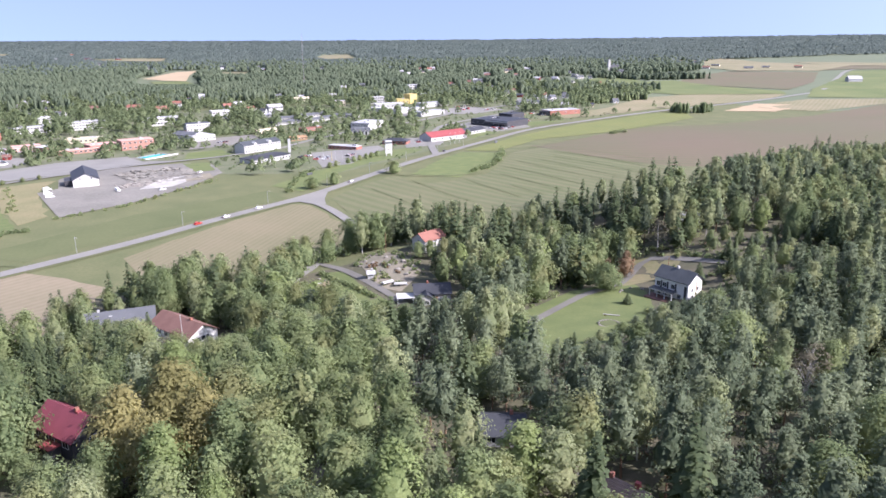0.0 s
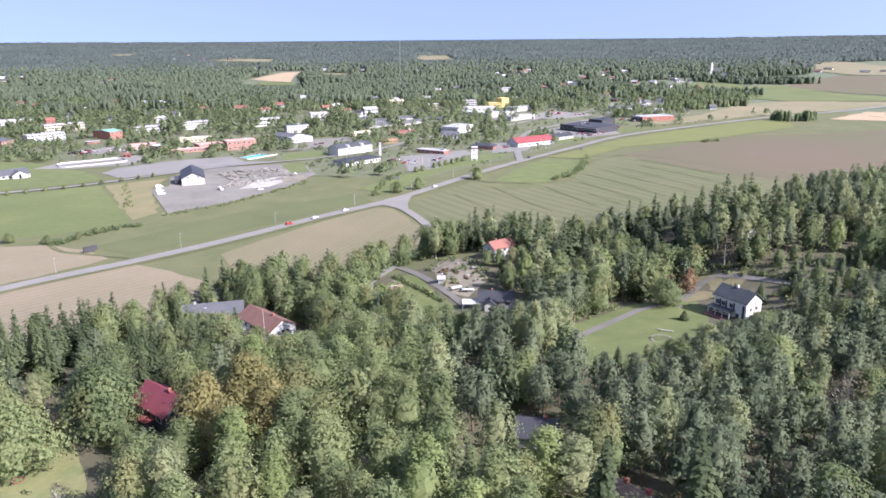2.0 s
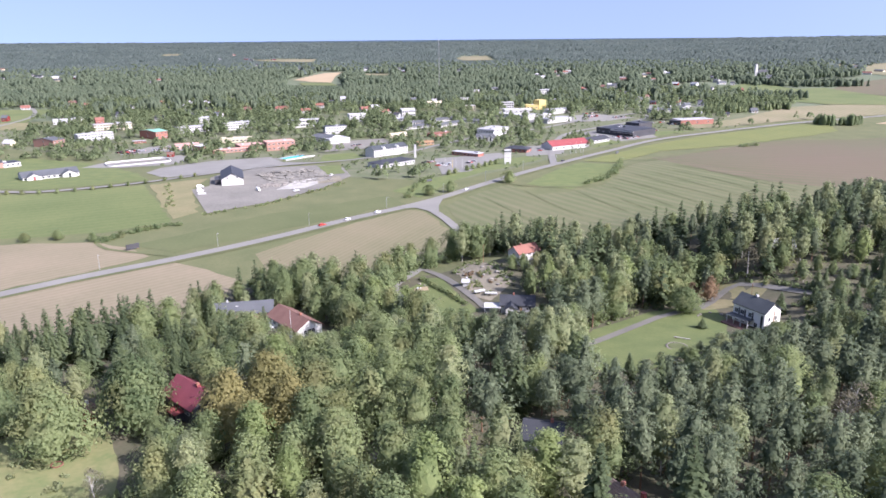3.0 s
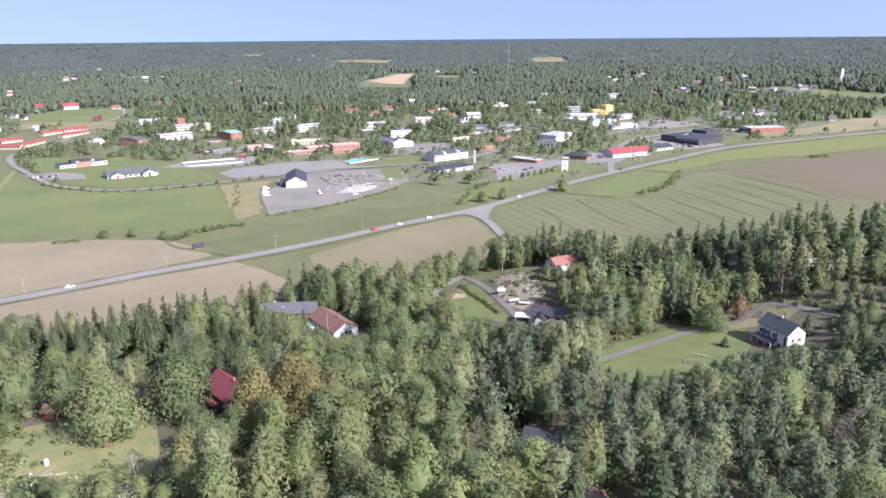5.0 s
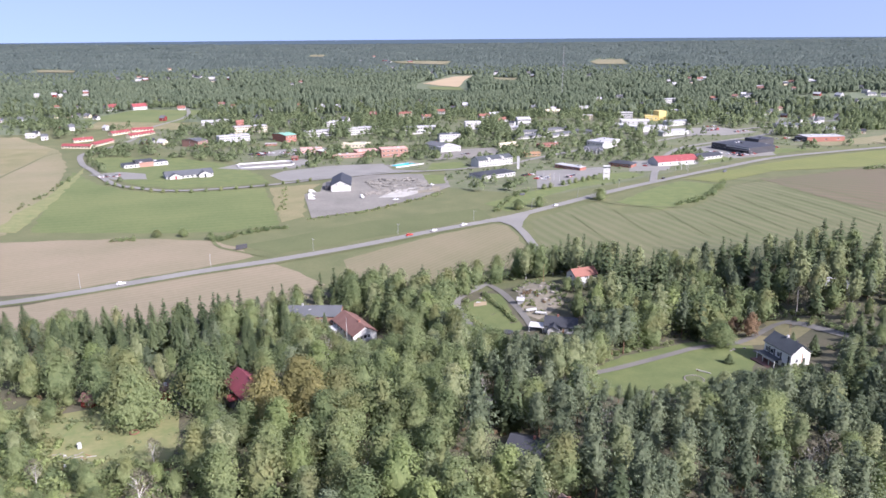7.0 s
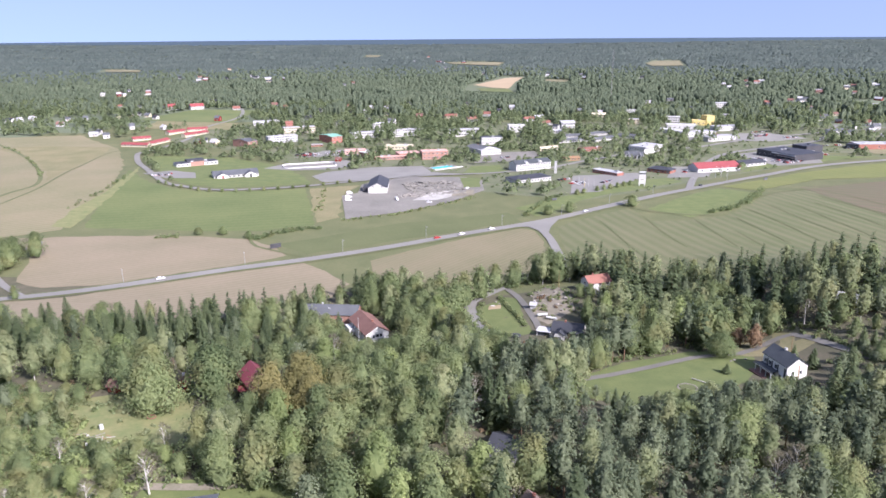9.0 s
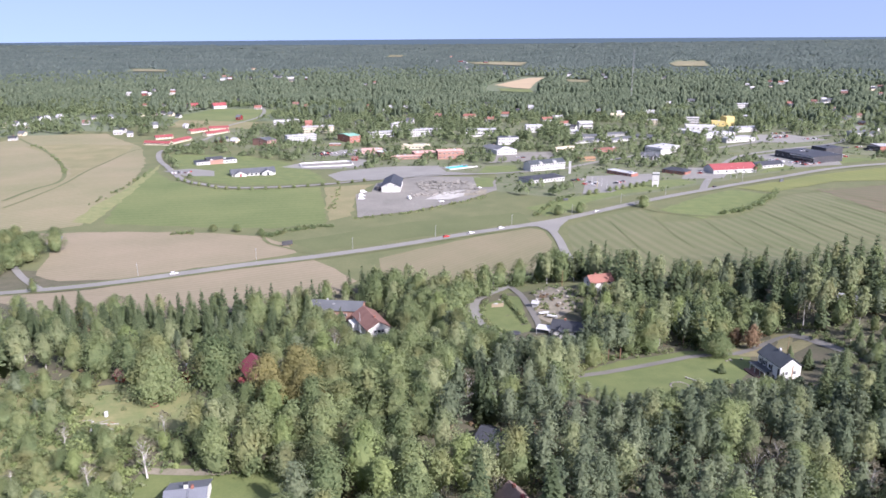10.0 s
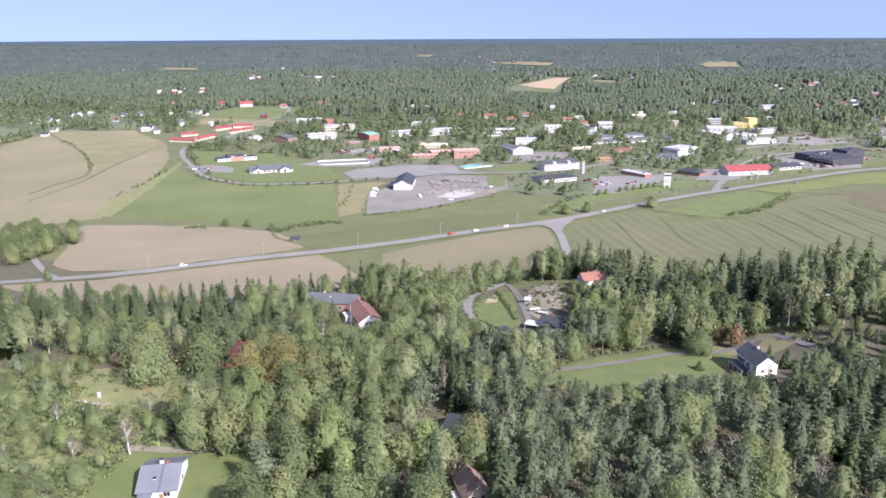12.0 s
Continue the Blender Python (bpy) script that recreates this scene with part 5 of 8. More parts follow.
building("house", "small pale yellow house with a pale grey roof among trees", 220.6, 1371.7, -6.7, 9.4, 9, 5.2, "gable", 3.4, "cream", "roof_light", 1, 3)
building("house", "small white house with a grey roof among trees", 270.8, 1450.2, 8.1, 12.7, 9, 3.6, "gable", 2.2, "white", "roof_grey", 1, 3)
building("house", "small white house with a grey roof among trees", -199.8, 1064.5, -7.8, 11.1, 9, 5.2, "gable", 3.4, "white", "roof_grey", 1, 3)
building("house", "small dark red house with a brown roof among trees", -171.4, 1150.5, 0.0, 9.8, 9, 3.2, "gable", 3.4, "falu", "roof_brown", 1, 3)
building("house", "small white house with a dark roof among trees", 47.3, 1023.7, -17.9, 7.5, 9, 5.2, "gable", 2.2, "white", "roof_dark", 1, 3)


# ---- houses on the wooded hill ----
def extra(parent, name, spec, mat, label=""):
    return part(name, boxes([spec]), mat, parent, label)


w = building("house", "white two-storey house with dark slate-grey gable roof", 119.9, 233.4, -68.7, 12.8, 8.2, 5.6, "gable", 2.9, "fresh_white", "roof_slate", 0, 3, base=11.0)
for x0, wd in ((-5.0, 1.5), (-2.6, 1.6), (0.6, 1.4)):
    window(w, x0, -4.11, 3.3, wd, 1.7)
    extra(w, "panel", (x0 + wd / 2 + 0.05, -4.13, 2.9, x0 + wd / 2 + 0.7, -4.104, 5.4), "dark_wall", "dark timber panel")
for x0 in (-4.6, -2.2, 0.2, 3.2):
    window(w, x0, -4.11, 0.5, 1.5, 1.6)
extra(w, "panel", (4.9, -4.13, 0.3, 5.8, -4.104, 5.4), "dark_wall", "dark timber panel")
for y0 in (-1.6, 1.6):
    window(w, 6.41, y0, 3.2, 1.1, 1.4, 90)
window(w, 6.41, -1.2, 0.7, 1.1, 1.3, 90)
extra(w, "panel", (6.404, 0.5, 0.3, 6.43, 0.95, 6.6), "wood", "narrow brown timber panel")
extra(w, "porch_roof", (-6.6, -7.2, 2.75, 2.4, -4.11, 2.98), "roof_slate", "flat dark porch roof")
extra(w, "porch_beam", (-6.6, -7.25, 2.45, 2.4, -7.0, 2.75), "trim")
for x0 in (-6.3, -3.4, -0.5, 2.2):
    extra(w, "post", (x0 - 0.12, -7.2, -0.6, x0 + 0.12, -6.95, 2.45), "trim")
extra(w, "deck", (-7.2, -9.0, -0.6, 3.6, -4.11, 0.12), "roof_brown", "reddish timber deck")
extra(w, "skylight", (0.2, -2.3, 6.9, 1.0, -1.6, 7.25), "metal")
extra(w, "skylight", (1.5, -2.3, 6.9, 2.3, -1.6, 7.25), "metal")
extra(w, "chimney", (2.6, 0.5, 7.6, 3.5, 1.3, 9.6), "dark_wall", "dark sheet-metal chimney")
extra(w, "roof_plate", (1.4, 0.2, 8.35, 2.6, 1.6, 8.5), "metal")

b = building("house", "white house with brown-red tiled gable roof", -41.0, 262.0, -55.5, 20.5, 10.2, 3.2, "gable", 2.9, "fresh_white", "roof_brown", 1, 3.2, base=6.0)
window(b, 10.26, -1.6, 2.6, 1.2, 1.5, 90)
window(b, 10.26, 1.6, 2.6, 1.2, 1.5, 90)
extra(b, "balcony", (10.26, -2.4, 2.0, 11.6, 2.4, 2.2), "trim")
extra(b, "balcony_rail", (11.5, -2.4, 2.2, 11.6, 2.4, 3.1), "trim")
extra(b, "chimney", (-3.0, -0.4, 5.6, -2.0, 0.6, 7.6), "brick", "red brick chimney")
extra(b, "veranda", (-9.5, -7.6, -0.5, -3.5, -5.11, 2.6), "trim", "white glazed veranda")

g = building("barn", "long orange brick outbuilding with grey metal roof", -63.0, 281.5, 3.0, 25.0, 12.0, 4.6, "gable", 2.6, "orange", "roof_grey", 1, 4.0, base=3.4)
extra(g, "roof_hatch", (-1.2, -2.6, 6.2, -0.2, -1.6, 7.2), "trim")
extra(g, "roof_hatch", (-5.2, -2.6, 6.2, -4.4, -1.8, 7.0), "trim")

r = building("house", "dark timber house with a red metal roof", -61.0, 189.5, -49.6, 14.0, 9.0, 3.4, "gable", 3.4, "dark_wall", "roof_crimson", 1, 3.4, base=16.0)
extra(r, "chimney", (2.6, -0.4, 6.2, 3.6, 0.5, 7.9), "roof_red", "red-painted chimney")
extra(r, "porch", (-1.0, -7.0, -0.4, 3.0, -4.6, 2.3), "dark_wall")
extra(r, "porch_roof", (-1.3, -7.3, 2.3, 3.3, -4.55, 2.5), "roof_red")

n = building("house", "white house with a grey standing-seam metal roof", -49.0, 119.4, 20.5, 9.6, 14.8, 3.0, "gable", 2.9, "fresh_white", "roof_seam", 1, 3.0, base=16.6)
extra(n, "chimney", (-0.5, 0.1, 5.4, 0.5, 1.0, 7.2), "trim", "pale rendered chimney with cap")
extra(n, "chimney_cap", (-0.6, 0.0, 7.2, 0.6, 1.1, 7.35), "roof_dark")
for x0 in (0.35, 0.75):
    part("ladder_rail", prism([(-7.2, 3.28), (-0.2, 6.02), (-0.2, 6.1), (-7.2, 3.36)], x0 - 0.03, x0 + 0.03), "roof_dark", n, "dark roof ladder")
for q in range(18):
    extra(n, "ladder_rung", (0.38, -7.0 + q * 0.38, 3.37 + q * 0.1486, 0.72, -6.95 + q * 0.38, 3.42 + q * 0.1486), "roof_dark")
extra(n, "skylight", (-1.5, -4.2, 4.35, -0.7, -3.4, 4.75), "glass")
extra(n, "roof_hook", (-1.5, -4.45, 4.25, -0.7, -4.3, 4.5), "trim")
part("porch_roof", prism([(-10.2, 2.1), (-7.41, 2.5), (-7.41, 2.65), (-10.2, 2.25)], -4.6, -1.0), "roof_seam", n)
for x0 in (-4.4, -1.2):
    extra(n, "porch_post", (x0 - 0.07, -10.0, -0.4, x0 + 0.07, -9.86, 2.1), "trim")
for k in range(-8, 9):
    for sg in (-1, 1):
        part("seam", prism([(sg * 7.85, 3.02), (0, 5.9 + 0.22), (0, 5.9 + 0.28), (sg * 7.85, 3.09)], k * 0.6 - 0.02, k * 0.6 + 0.02), "roof_seam", n)

d = building("house", "small house with dark gable roof and pale boarded gable", 24.2, 161.0, -22.0, 9.0, 9.4, 2.6, "gable", 2.3, "grey_wall", "roof_dark", 1, 3.0, base=16.6)
for k in range(5):
    extra(d, "board", (-4.9, -4.2 + k * 0.55, 0.6, -4.52, -3.9 + k * 0.55, 1.6), "trim")

c = building("house", "pale yellow house with brown tiled roof", 32.6, 128.8, -62.0, 9.2, 6.8, 3.9, "gable", 3.2, "cream", "roof_tile", 2, 3.0, base=17.4)
extra(c, "chimney", (2.3, -0.2, 6.6, 3.1, 0.6, 8.2), "roof_red", "red brick chimney")
extra(c, "porch", (-1.5, -5.4, -0.4, 1.5, -3.42, 2.4), "grey_wall")
for y0 in (-1.3, 1.3):
    window(c, 4.61, y0, 3.2, 1.0, 1.2, 90)
for s in range(9):
    for sg in (-1, 1):
        z0 = 3.9 + 3.2 * (1 - (s + 0.5) / 9)
        extra(c, "tile_course", (-5.0, sg * 3.4 * (s + 0.5) / 9 - 0.05, z0 + 0.16, 5.0, sg * 3.4 * (s + 0.5) / 9 + 0.05, z0 + 0.25), "roof_tile")

k4 = building("house", "white house with an orange-red tiled gable roof", 58.8, 324.0, 26.0, 12.0, 8.0, 4.4, "gable", 2.6, "white", "roof_orange", 2, 3.0, base=9.0)
extra(k4, "porch", (-3.0, -6.6, -0.8, 2.0, -4.01, 2.2), "grey_wall")
extra(k4, "porch_rail", (-3.0, -6.7, 2.2, 2.0, -6.5, 3.1), "trim")

g5 = building("house", "low white house with dark charcoal gable roof", 44.5, 275.0, -12.0, 13.0, 10.0, 2.9, "gable", 2.4, "white", "roof_dark", 1, 3.2, base=4.9)
prof = [(-4.6, 0.0), (-0.4, 0.0), (-0.4, 2.8), (-2.5, 4.2), (-4.6, 2.8)]
part("wing", prism(prof, -8.4, -4.9, "y"), "white", g5)
for sg in (-1, 1):
    part("roof", prism([(-2.5 + sg * 2.6, 2.65), (-2.5, 4.3), (-2.5, 4.5), (-2.5 + sg * 2.6, 2.85)], -8.9, -2.0, "y"), "roof_dark", g5)
window(g5, -2.5, -8.41, 0.7, 1.7, 1.4)
extra(g5, "carport", (-13.0, -6.0, 2.3, -6.6, -0.5, 2.5), "trim", "white flat carport roof")
for x0, y0 in ((-12.7, -5.7), (-12.7, -0.8), (-7.0, -5.7)):
    extra(g5, "carport_post", (x0 - 0.08, y0 - 0.08, -0.5, x0 + 0.08, y0 + 0.08, 2.3), "trim")

building("house", "small white house deep in the spruce wood", 160.5, 285.0, -30.0, 9.0, 7.0, 4.0, "gable", 2.4, "white", "roof_light", 1, 3.0)
building("shed", "small dark red shed with white trim", -108.5, 183.5, -10.0, 4.6, 3.6, 2.5, "gable", 1.4, "falu", "roof_brown", 1, 2.2)
building("shed", "narrow dark red shed with brown roof", -86.8, 188.0, -72.0, 5.2, 3.4, 3.2, "gable", 1.8, "falu", "roof_brown", 1, 2.2)
building("garden_shed", "small grey garden shed with shingle roof", 28.8, 306.0, -10.0, 2.6, 2.2, 2.1, "gable", 0.9, "grey_wall", "roof_light", 0, 2.0)
building("barn", "small dark grey field barn", 1175.0, 1142.0, -20.0, 26.0, 14.0, 6.0, "gable", 5.0, "grey_wall", "roof_light", 0, 5.0)


# ---- poles, signs, towers ----
def pole(name, label, category, x, y, h, r, mat, base=None, cap=None):
    top = new(name)
    top.location = (x, y, ground_z(x, y) - 0.2 if base is None else base)
    tagged(top, label, category)
    v, f = ([], [])
    for i, t in enumerate((0, 1)):
        for k in range(8):
            a = 6.283 * k / 8
            v.append((r * (1 - 0.45 * t) * math.cos(a), r * (1 - 0.45 * t) * math.sin(a), h * t))
    f = [(k, (k + 1) % 8, 8 + (k + 1) % 8, 8 + k) for k in range(8)] + [tuple(range(8, 16))]
    mesh_ob("pole", v, f, M[mat], top)
    if cap:
        part("top", boxes([(-cap, -cap, h, cap, cap, h + 2 * cap)]), mat, top)
    return top


pole("flagpole", "tall white wooden flagpole beside the house", "flagpole", -40.5, 243.8, 13.2, 0.11, "trim", cap=0.1)
pole("utility_pole", "bare weathered wooden utility pole", "pole", 127.2, 249.5, 8.5, 0.13, "wood")
pole("utility_pole", "bare weathered wooden utility pole", "pole", 41.0, 330.0, 9.0, 0.13, "wood")
for fx, fy in ((197, 700), (203, 703), (209, 706)):
    pole("flagpole", "white flagpole before the red-roofed hall", "flagpole", fx, fy, 11.0, 0.14, "trim", cap=0.12)
for fx, fy, mt in ((68, 622, "yellow"), (72, 628, "trim"), (64, 640, "trim"), (76, 618, "trim")):
    pole("flagpole", "flagpole with a banner on the forecourt", "flagpole", fx, fy, 8.0, 0.16, mt, cap=0.12)

py = new("pylon_sign")
py.location = (119.5, 636.0, ground_z(119.5, 636.0))
tagged(py, "tall white pylon sign with a blue-white top panel", "sign")
for sg in (-1, 1):
    part("post", boxes([(sg * 2.2 - 0.4, -0.4, -0.5, sg * 2.2 + 0.4, 0.4, 13.2)]), "trim", py)
for z0, z1, mt in ((9.6, 13.2, "trim"), (6.0, 9.0, "white"), (2.2, 5.4, "white")):
    part("panel", boxes([(-3.0, -0.55, z0, 3.0, 0.55, z1)]), mt, py)
part("band", boxes([(-3.02, -0.6, 10.6, 3.02, 0.6, 12.0)]), "roof_slate", py)

ms = new("radio_mast")
ms.location = (154.0, 1404.0, ground_z(154, 1404))
tagged(ms, "slender lattice radio mast above the woods", "mast")
H = 102.5 - ms.location.z
for a in (0, 2.09, 4.19):
    part("leg", boxes([(math.cos(a) * 0.9 - 0.12, math.sin(a) * 0.9 - 0.12, -1, math.cos(a) * 0.9 + 0.12, math.sin(a) * 0.9 + 0.12, H)]), "metal", ms)
for k in range(14):
    part("brace", boxes([(-1.0, -1.0, H * k / 14, 1.0, 1.0, H * k / 14 + 0.25)]), "metal" if k % 3 else "roof_red", ms)

ch = new("church")
ch.location = (950.0, 1670.0, ground_z(950, 1670) - 1)
tagged(ch, "white church with a square tower behind the trees", "church")
part("tower", boxes([(-3, -3, 0, 3, 3, 24)]), "white", ch)
part("belfry", boxes([(-2.3, -2.3, 24.01, 2.3, 2.3, 29)]), "white", ch)
part("spire", boxes([(-0.9, -0.9, 29.01, 0.9, 0.9, 33)]), "roof_dark", ch)
part("nave", prism([(-6, 0), (6, 0), (6, 9), (0, 15), (-6, 9)], 4.01, 28), "white", ch)
part("roof", prism([(-7, 8.3), (0, 15.1), (7, 8.3), (0, 15.8)], 4.02, 28.5), "roof_dark", ch)
# the tall boarding by the road and a kiosk in the verge
for (x, y, yaw, w, h, lab) in ((-136, 402, 40, 7.0, 3.4, "dark roadside hoarding on posts"), (239, 685, 40, 5.0, 3.0, "grey roadside kiosk box"), (41, 560, 20, 4.0, 2.2, "small green roadside cabinet")):
    hb = new("roadside_board")
    hb.matrix_basis = pose(x, y, ground_z(x, y), 0, 0, yaw)
    tagged(hb, lab, "sign")
    part("board", boxes([(-w / 2, -0.3, 0.7, w / 2, 0.3, h)]), "dark_wall" if w > 6 else "roof_grey", hb)
    for sg in (-1, 1):
        part("post", boxes([(sg * w * 0.4 - 0.12, -0.12, -0.3, sg * w * 0.4 + 0.12, 0.12, 0.7)]), "wood", hb)

# ---- pool, rink, rubble lot ----
pl = new("swimming_pool")
pl.matrix_basis = pose(-74.5, 729.5, ground_z(-74.5, 729.5) + 0.25, 0, 0, 44)
tagged(pl, "outdoor swimming pool with turquoise water and paved deck", "pool")
part("deck", boxes([(-18, -11, -0.6, 18, 11, 0.1)]), "lot", pl)
part("rim", boxes([(-13, -6.4, 0.1, 13, -5.6, 0.35), (-13, 5.6, 0.1, 13, 6.4, 0.35), (-13.6, -6.4, 0.1, -12.8, 6.4, 0.35), (12.8, -6.4, 0.1, 13.6, 6.4, 0.35)]), "concrete", pl)
part("water", boxes([(-12.8, -5.6, 0.1, 12.8, 5.6, 0.2)]), "water", pl, "clear turquoise water")
part("wall", boxes([(-18, -11.3, 0.1, 18, -11.05, 1.2)]), "trim", pl)
rk = new("ice_rink")
rk.matrix_basis = pose(-219.0, 724.0, ground_z(-219, 724) + 0.2, 0, 0, 26)
tagged(rk, "outdoor ice rink enclosed by white boards", "rink")
part("surface", boxes([(-28, -13, 0.06, 28, 13, 0.14)]), "lot", rk)
for x0, y0, x1, y1 in ((-24, -13.3, 24, -13), (-24, 13, 24, 13.3), (-28.3, -9, -28, 9), (28, -9, 28.3, 9)):
    part("board", boxes([(x0, y0, 0.14, x1, y1, 1.5)]), "trim", rk)
for sx in (-1, 1):
    for sy in (-1, 1):
        bm = boxes([(-2.9, -0.15, 0.14, 2.9, 0.15, 1.5)])
        bmesh.ops.transform(bm, matrix=pose(sx * 26.1, sy * 11.1, 0, 0, 0, -45 * sx * sy), verts=bm.verts[:])
        part("board", bm, "trim", rk)


def rubble(name, label, x, y, yaw, w, d, n, mat, big):
    """A low heap of broken slabs."""
    rnd = random.Random(int(x * 3 + y))
    bm = bmesh.new()
    for _ in range(n):
        s = big * (0.3 + rnd.random())
        m = pose((rnd.random() - 0.5) * w, (rnd.random() - 0.5) * d, rnd.random() * 0.4, rnd.gauss(0, 8), rnd.gauss(0, 8), rnd.random() * 360) @ Matrix.Diagonal((s, s * (0.4 + rnd.random() * 0.6), 0.25 + rnd.random() * 0.5, 1))
        bmesh.ops.create_cube(bm, size=1, matrix=m)
    me = bpy.data.meshes.new(name)
    bm.to_mesh(me); bm.free()
    me.materials.append(M[mat])
    ob = new(name, me)
    ob.matrix_basis = pose(x, y, ground_z(x, y) + 0.3, 0, 0, yaw)
    return tagged(ob, label, "rubble", kind="stuff")


rubble("rubble", "grey demolition rubble spread over the lot", -64, 600, 20, 48, 62, 260, "lot", 5.0)
rubble("rubble", "heap of broken concrete and gravel", -78, 566, 20, 22, 14, 60, "rock", 3.0)
patch("slab", [(-74, 548), (-62, 583), (-46, 590), (-44, 566), (-54, 550)], M["concrete"], 0.5, "pale broken concrete floor slab", "slab")
patch("slab", [(-44, 566), (-46, 590), (-28, 596), (-26, 574)], M["gravel"], 0.48, "pale sandy ground beside the slab", "slab")


# ---- vehicles ----
def car_mesh(mat, van=False):
    """A parked car: body, glass house, four wheels with rims."""
    top = new("van" if van else "car")
    L, H = (5.4, 2.3) if van else (4.5, 1.45)
    lo = [(-L / 2, 0.35), (L / 2, 0.35), (L / 2, 0.75), (L / 2 - 0.1, 0.9), (L * 0.2, 1.0 if not van else 1.2), (-L / 2 + 0.05, 1.0), (-L / 2, 0.8)]
    bm = prism(lo, -0.88, 0.88, "y")
    bmesh.ops.bevel(bm, geom=bm.edges[:], offset=0.08, segments=1, affect="EDGES")
    part("body", bm, mat, top)
    hi = [(-L * 0.46, 1.0), (L * 0.24, 1.0), (L * 0.1 if not van else L * 0.16, H - 0.06), (-L * 0.34 if not van else -L * 0.47, H - 0.06)]
    part("window_band", prism(hi, -0.76, 0.76, "y"), "glass" if not van else mat, top)
    part("roof", boxes([(-L * 0.33, -0.74, H - 0.06, L * 0.09, 0.74, H)]), mat, top)
    if van:
        part("windscreen", prism([(L * 0.245, 1.2), (L * 0.25, 1.2), (L * 0.175, H - 0.2), (L * 0.168, H - 0.2)], -0.7, 0.7, "y"), "glass", top)
    for sx in (-1, 1):
        for sy in (-1, 1):
            bm = bmesh.new()
            bmesh.ops.create_cone(bm, cap_ends=True, segments=10, radius1=0.34, radius2=0.34, depth=0.22, matrix=pose(sx * L * 0.3, sy * 0.8, 0.34, 90))
            wh = part("wheel", bm, "rubber", top)
            bm = bmesh.new()
            bmesh.ops.create_cone(bm, cap_ends=True, segments=8, radius1=0.2, radius2=0.2, depth=0.02, matrix=pose(sx * L * 0.3, sy * 0.92, 0.34, 90))
            part("rim", bm, "metal", wh)
        part("headlight" if sx > 0 else "tail_light", boxes([(sx * L / 2 - 0.03, -0.75, 0.62, sx * L / 2 + 0.02, 0.75, 0.74)]), "trim" if sx > 0 else "car_red", top)
    return top


PROTO = {}


def car(kind, x, y, yaw, lift=0.32):
    m = pose(x, y, ground_z(x, y) + lift, 0, 0, yaw)
    words = {"white": "white parked car", "dark": "dark parked car", "red": "red parked car", "silver": "silver parked car", "van": "white parked van"}
    if kind not in PROTO:
        PROTO[kind] = car_mesh("car_white" if kind == "van" else "car_" + kind, kind == "van")
        PROTO[kind].matrix_basis = m
        return tagged(PROTO[kind], words[kind] + " standing on asphalt", "van" if kind == "van" else "car", "vehicles of the town")
    return copy_thing(PROTO[kind], m)


for kind, x, y, yaw in (("white", -178, 335.5, 36), ("white", -22, 447.5, 40), ("white", -3, 463.5, 38), ("white", 64, 523.5, 45), ("dark", 171, 640, 48), ("red", -37, 436, 38)):
    car(kind, x, y, yaw, 0.5)
for kind, x, y, yaw in (("van", -132, 567, 30), ("van", -129, 552, 10), ("van", -126, 541, 15), ("van", -87, 548, -60), ("white", -59, 541, 20), ("white", -35, 600, 60)):
    car(kind, x, y, yaw)
lots = [(-340, 638, 31, 7, 2), (-238, 792, 60, 8, 3), (-212, 812, 60, 8, 2), (66, 640, 70, 6, 2), (90, 655, 60, 6, 1), (300, 800, 35, 10, 3), (345, 850, 35, 10, 2), (250, 985, 20, 9, 2), (320, 985, 20, 9, 2), (270, 815, 120, 6, 2), (400, 905, 25, 8, 2), (-10, 800, 30, 5, 1), (175, 730, 60, 4, 1), (352, 975, 20, 8, 1), (378, 918, 20, 11, 1), (322, 1016, 20, 8, 1), (52, 662, 40, 5, 1)]
rc = random.Random(4)
for x, y, yaw, n, rows in lots:
    for j in range(rows):
        for i in range(n):
            if rc.random() < 0.7:
                c, s = math.cos(radians(yaw)), math.sin(radians(yaw))
                u, v = (i - n / 2) * 3.0, j * 7.5
                car(rc.choice(["white", "white", "dark", "silver", "silver", "red", "dark"]), x + c * u - s * v, y + s * u + c * v, yaw + 90 + rc.gauss(0, 3))


# ---- things in gardens and yards ----
def at(name, label, category, x, y, yaw=0, lift=0.0):
    ob = new(name)
    ob.matrix_basis = pose(x, y, ground_z(x, y) + lift, 0, 0, yaw)
    return tagged(ob, label, category)


def stone_mesh(seed, r):
    rnd = random.Random(seed)
    bm = bmesh.new()
    bmesh.ops.create_icosphere(bm, subdivisions=1, radius=r)
    for v in bm.verts:
        v.co *= 0.8 + 0.4 * rnd.random()
        v.co.z *= 0.65
    return bm


# stone ring with planting on the lawn
ring = at("flower_bed", "round flower bed edged with pale field stones", "flower bed", 83.4, 216.8, 0, 0.12)
part("soil", prism([(-2.6, 0.02), (2.6, 0.02), (2.6, 0.16), (-2.6, 0.16)], -2.4, 2.4, "y"), "grass", ring)
for k in range(22):
    a = 6.283 * k / 22
    bm = stone_mesh(k, 0.38)
    bmesh.ops.translate(bm, vec=(3.2 * math.cos(a), 3.2 * math.sin(a), 0.1), verts=bm.verts[:])
    part("stone", bm, "rock", ring)
lg = at("log_bench", "pale split-log bench on the lawn", "bench", 88.5, 224.0, -35, 0.12)
part("seat", boxes([(-2.6, -0.22, 0.3, 2.6, 0.22, 0.48)]), "concrete", lg)
for sg in (-1, 1):
    part("leg", boxes([(sg * 2.0 - 0.15, -0.2, -0.1, sg * 2.0 + 0.15, 0.2, 0.3)]), "wood", lg)
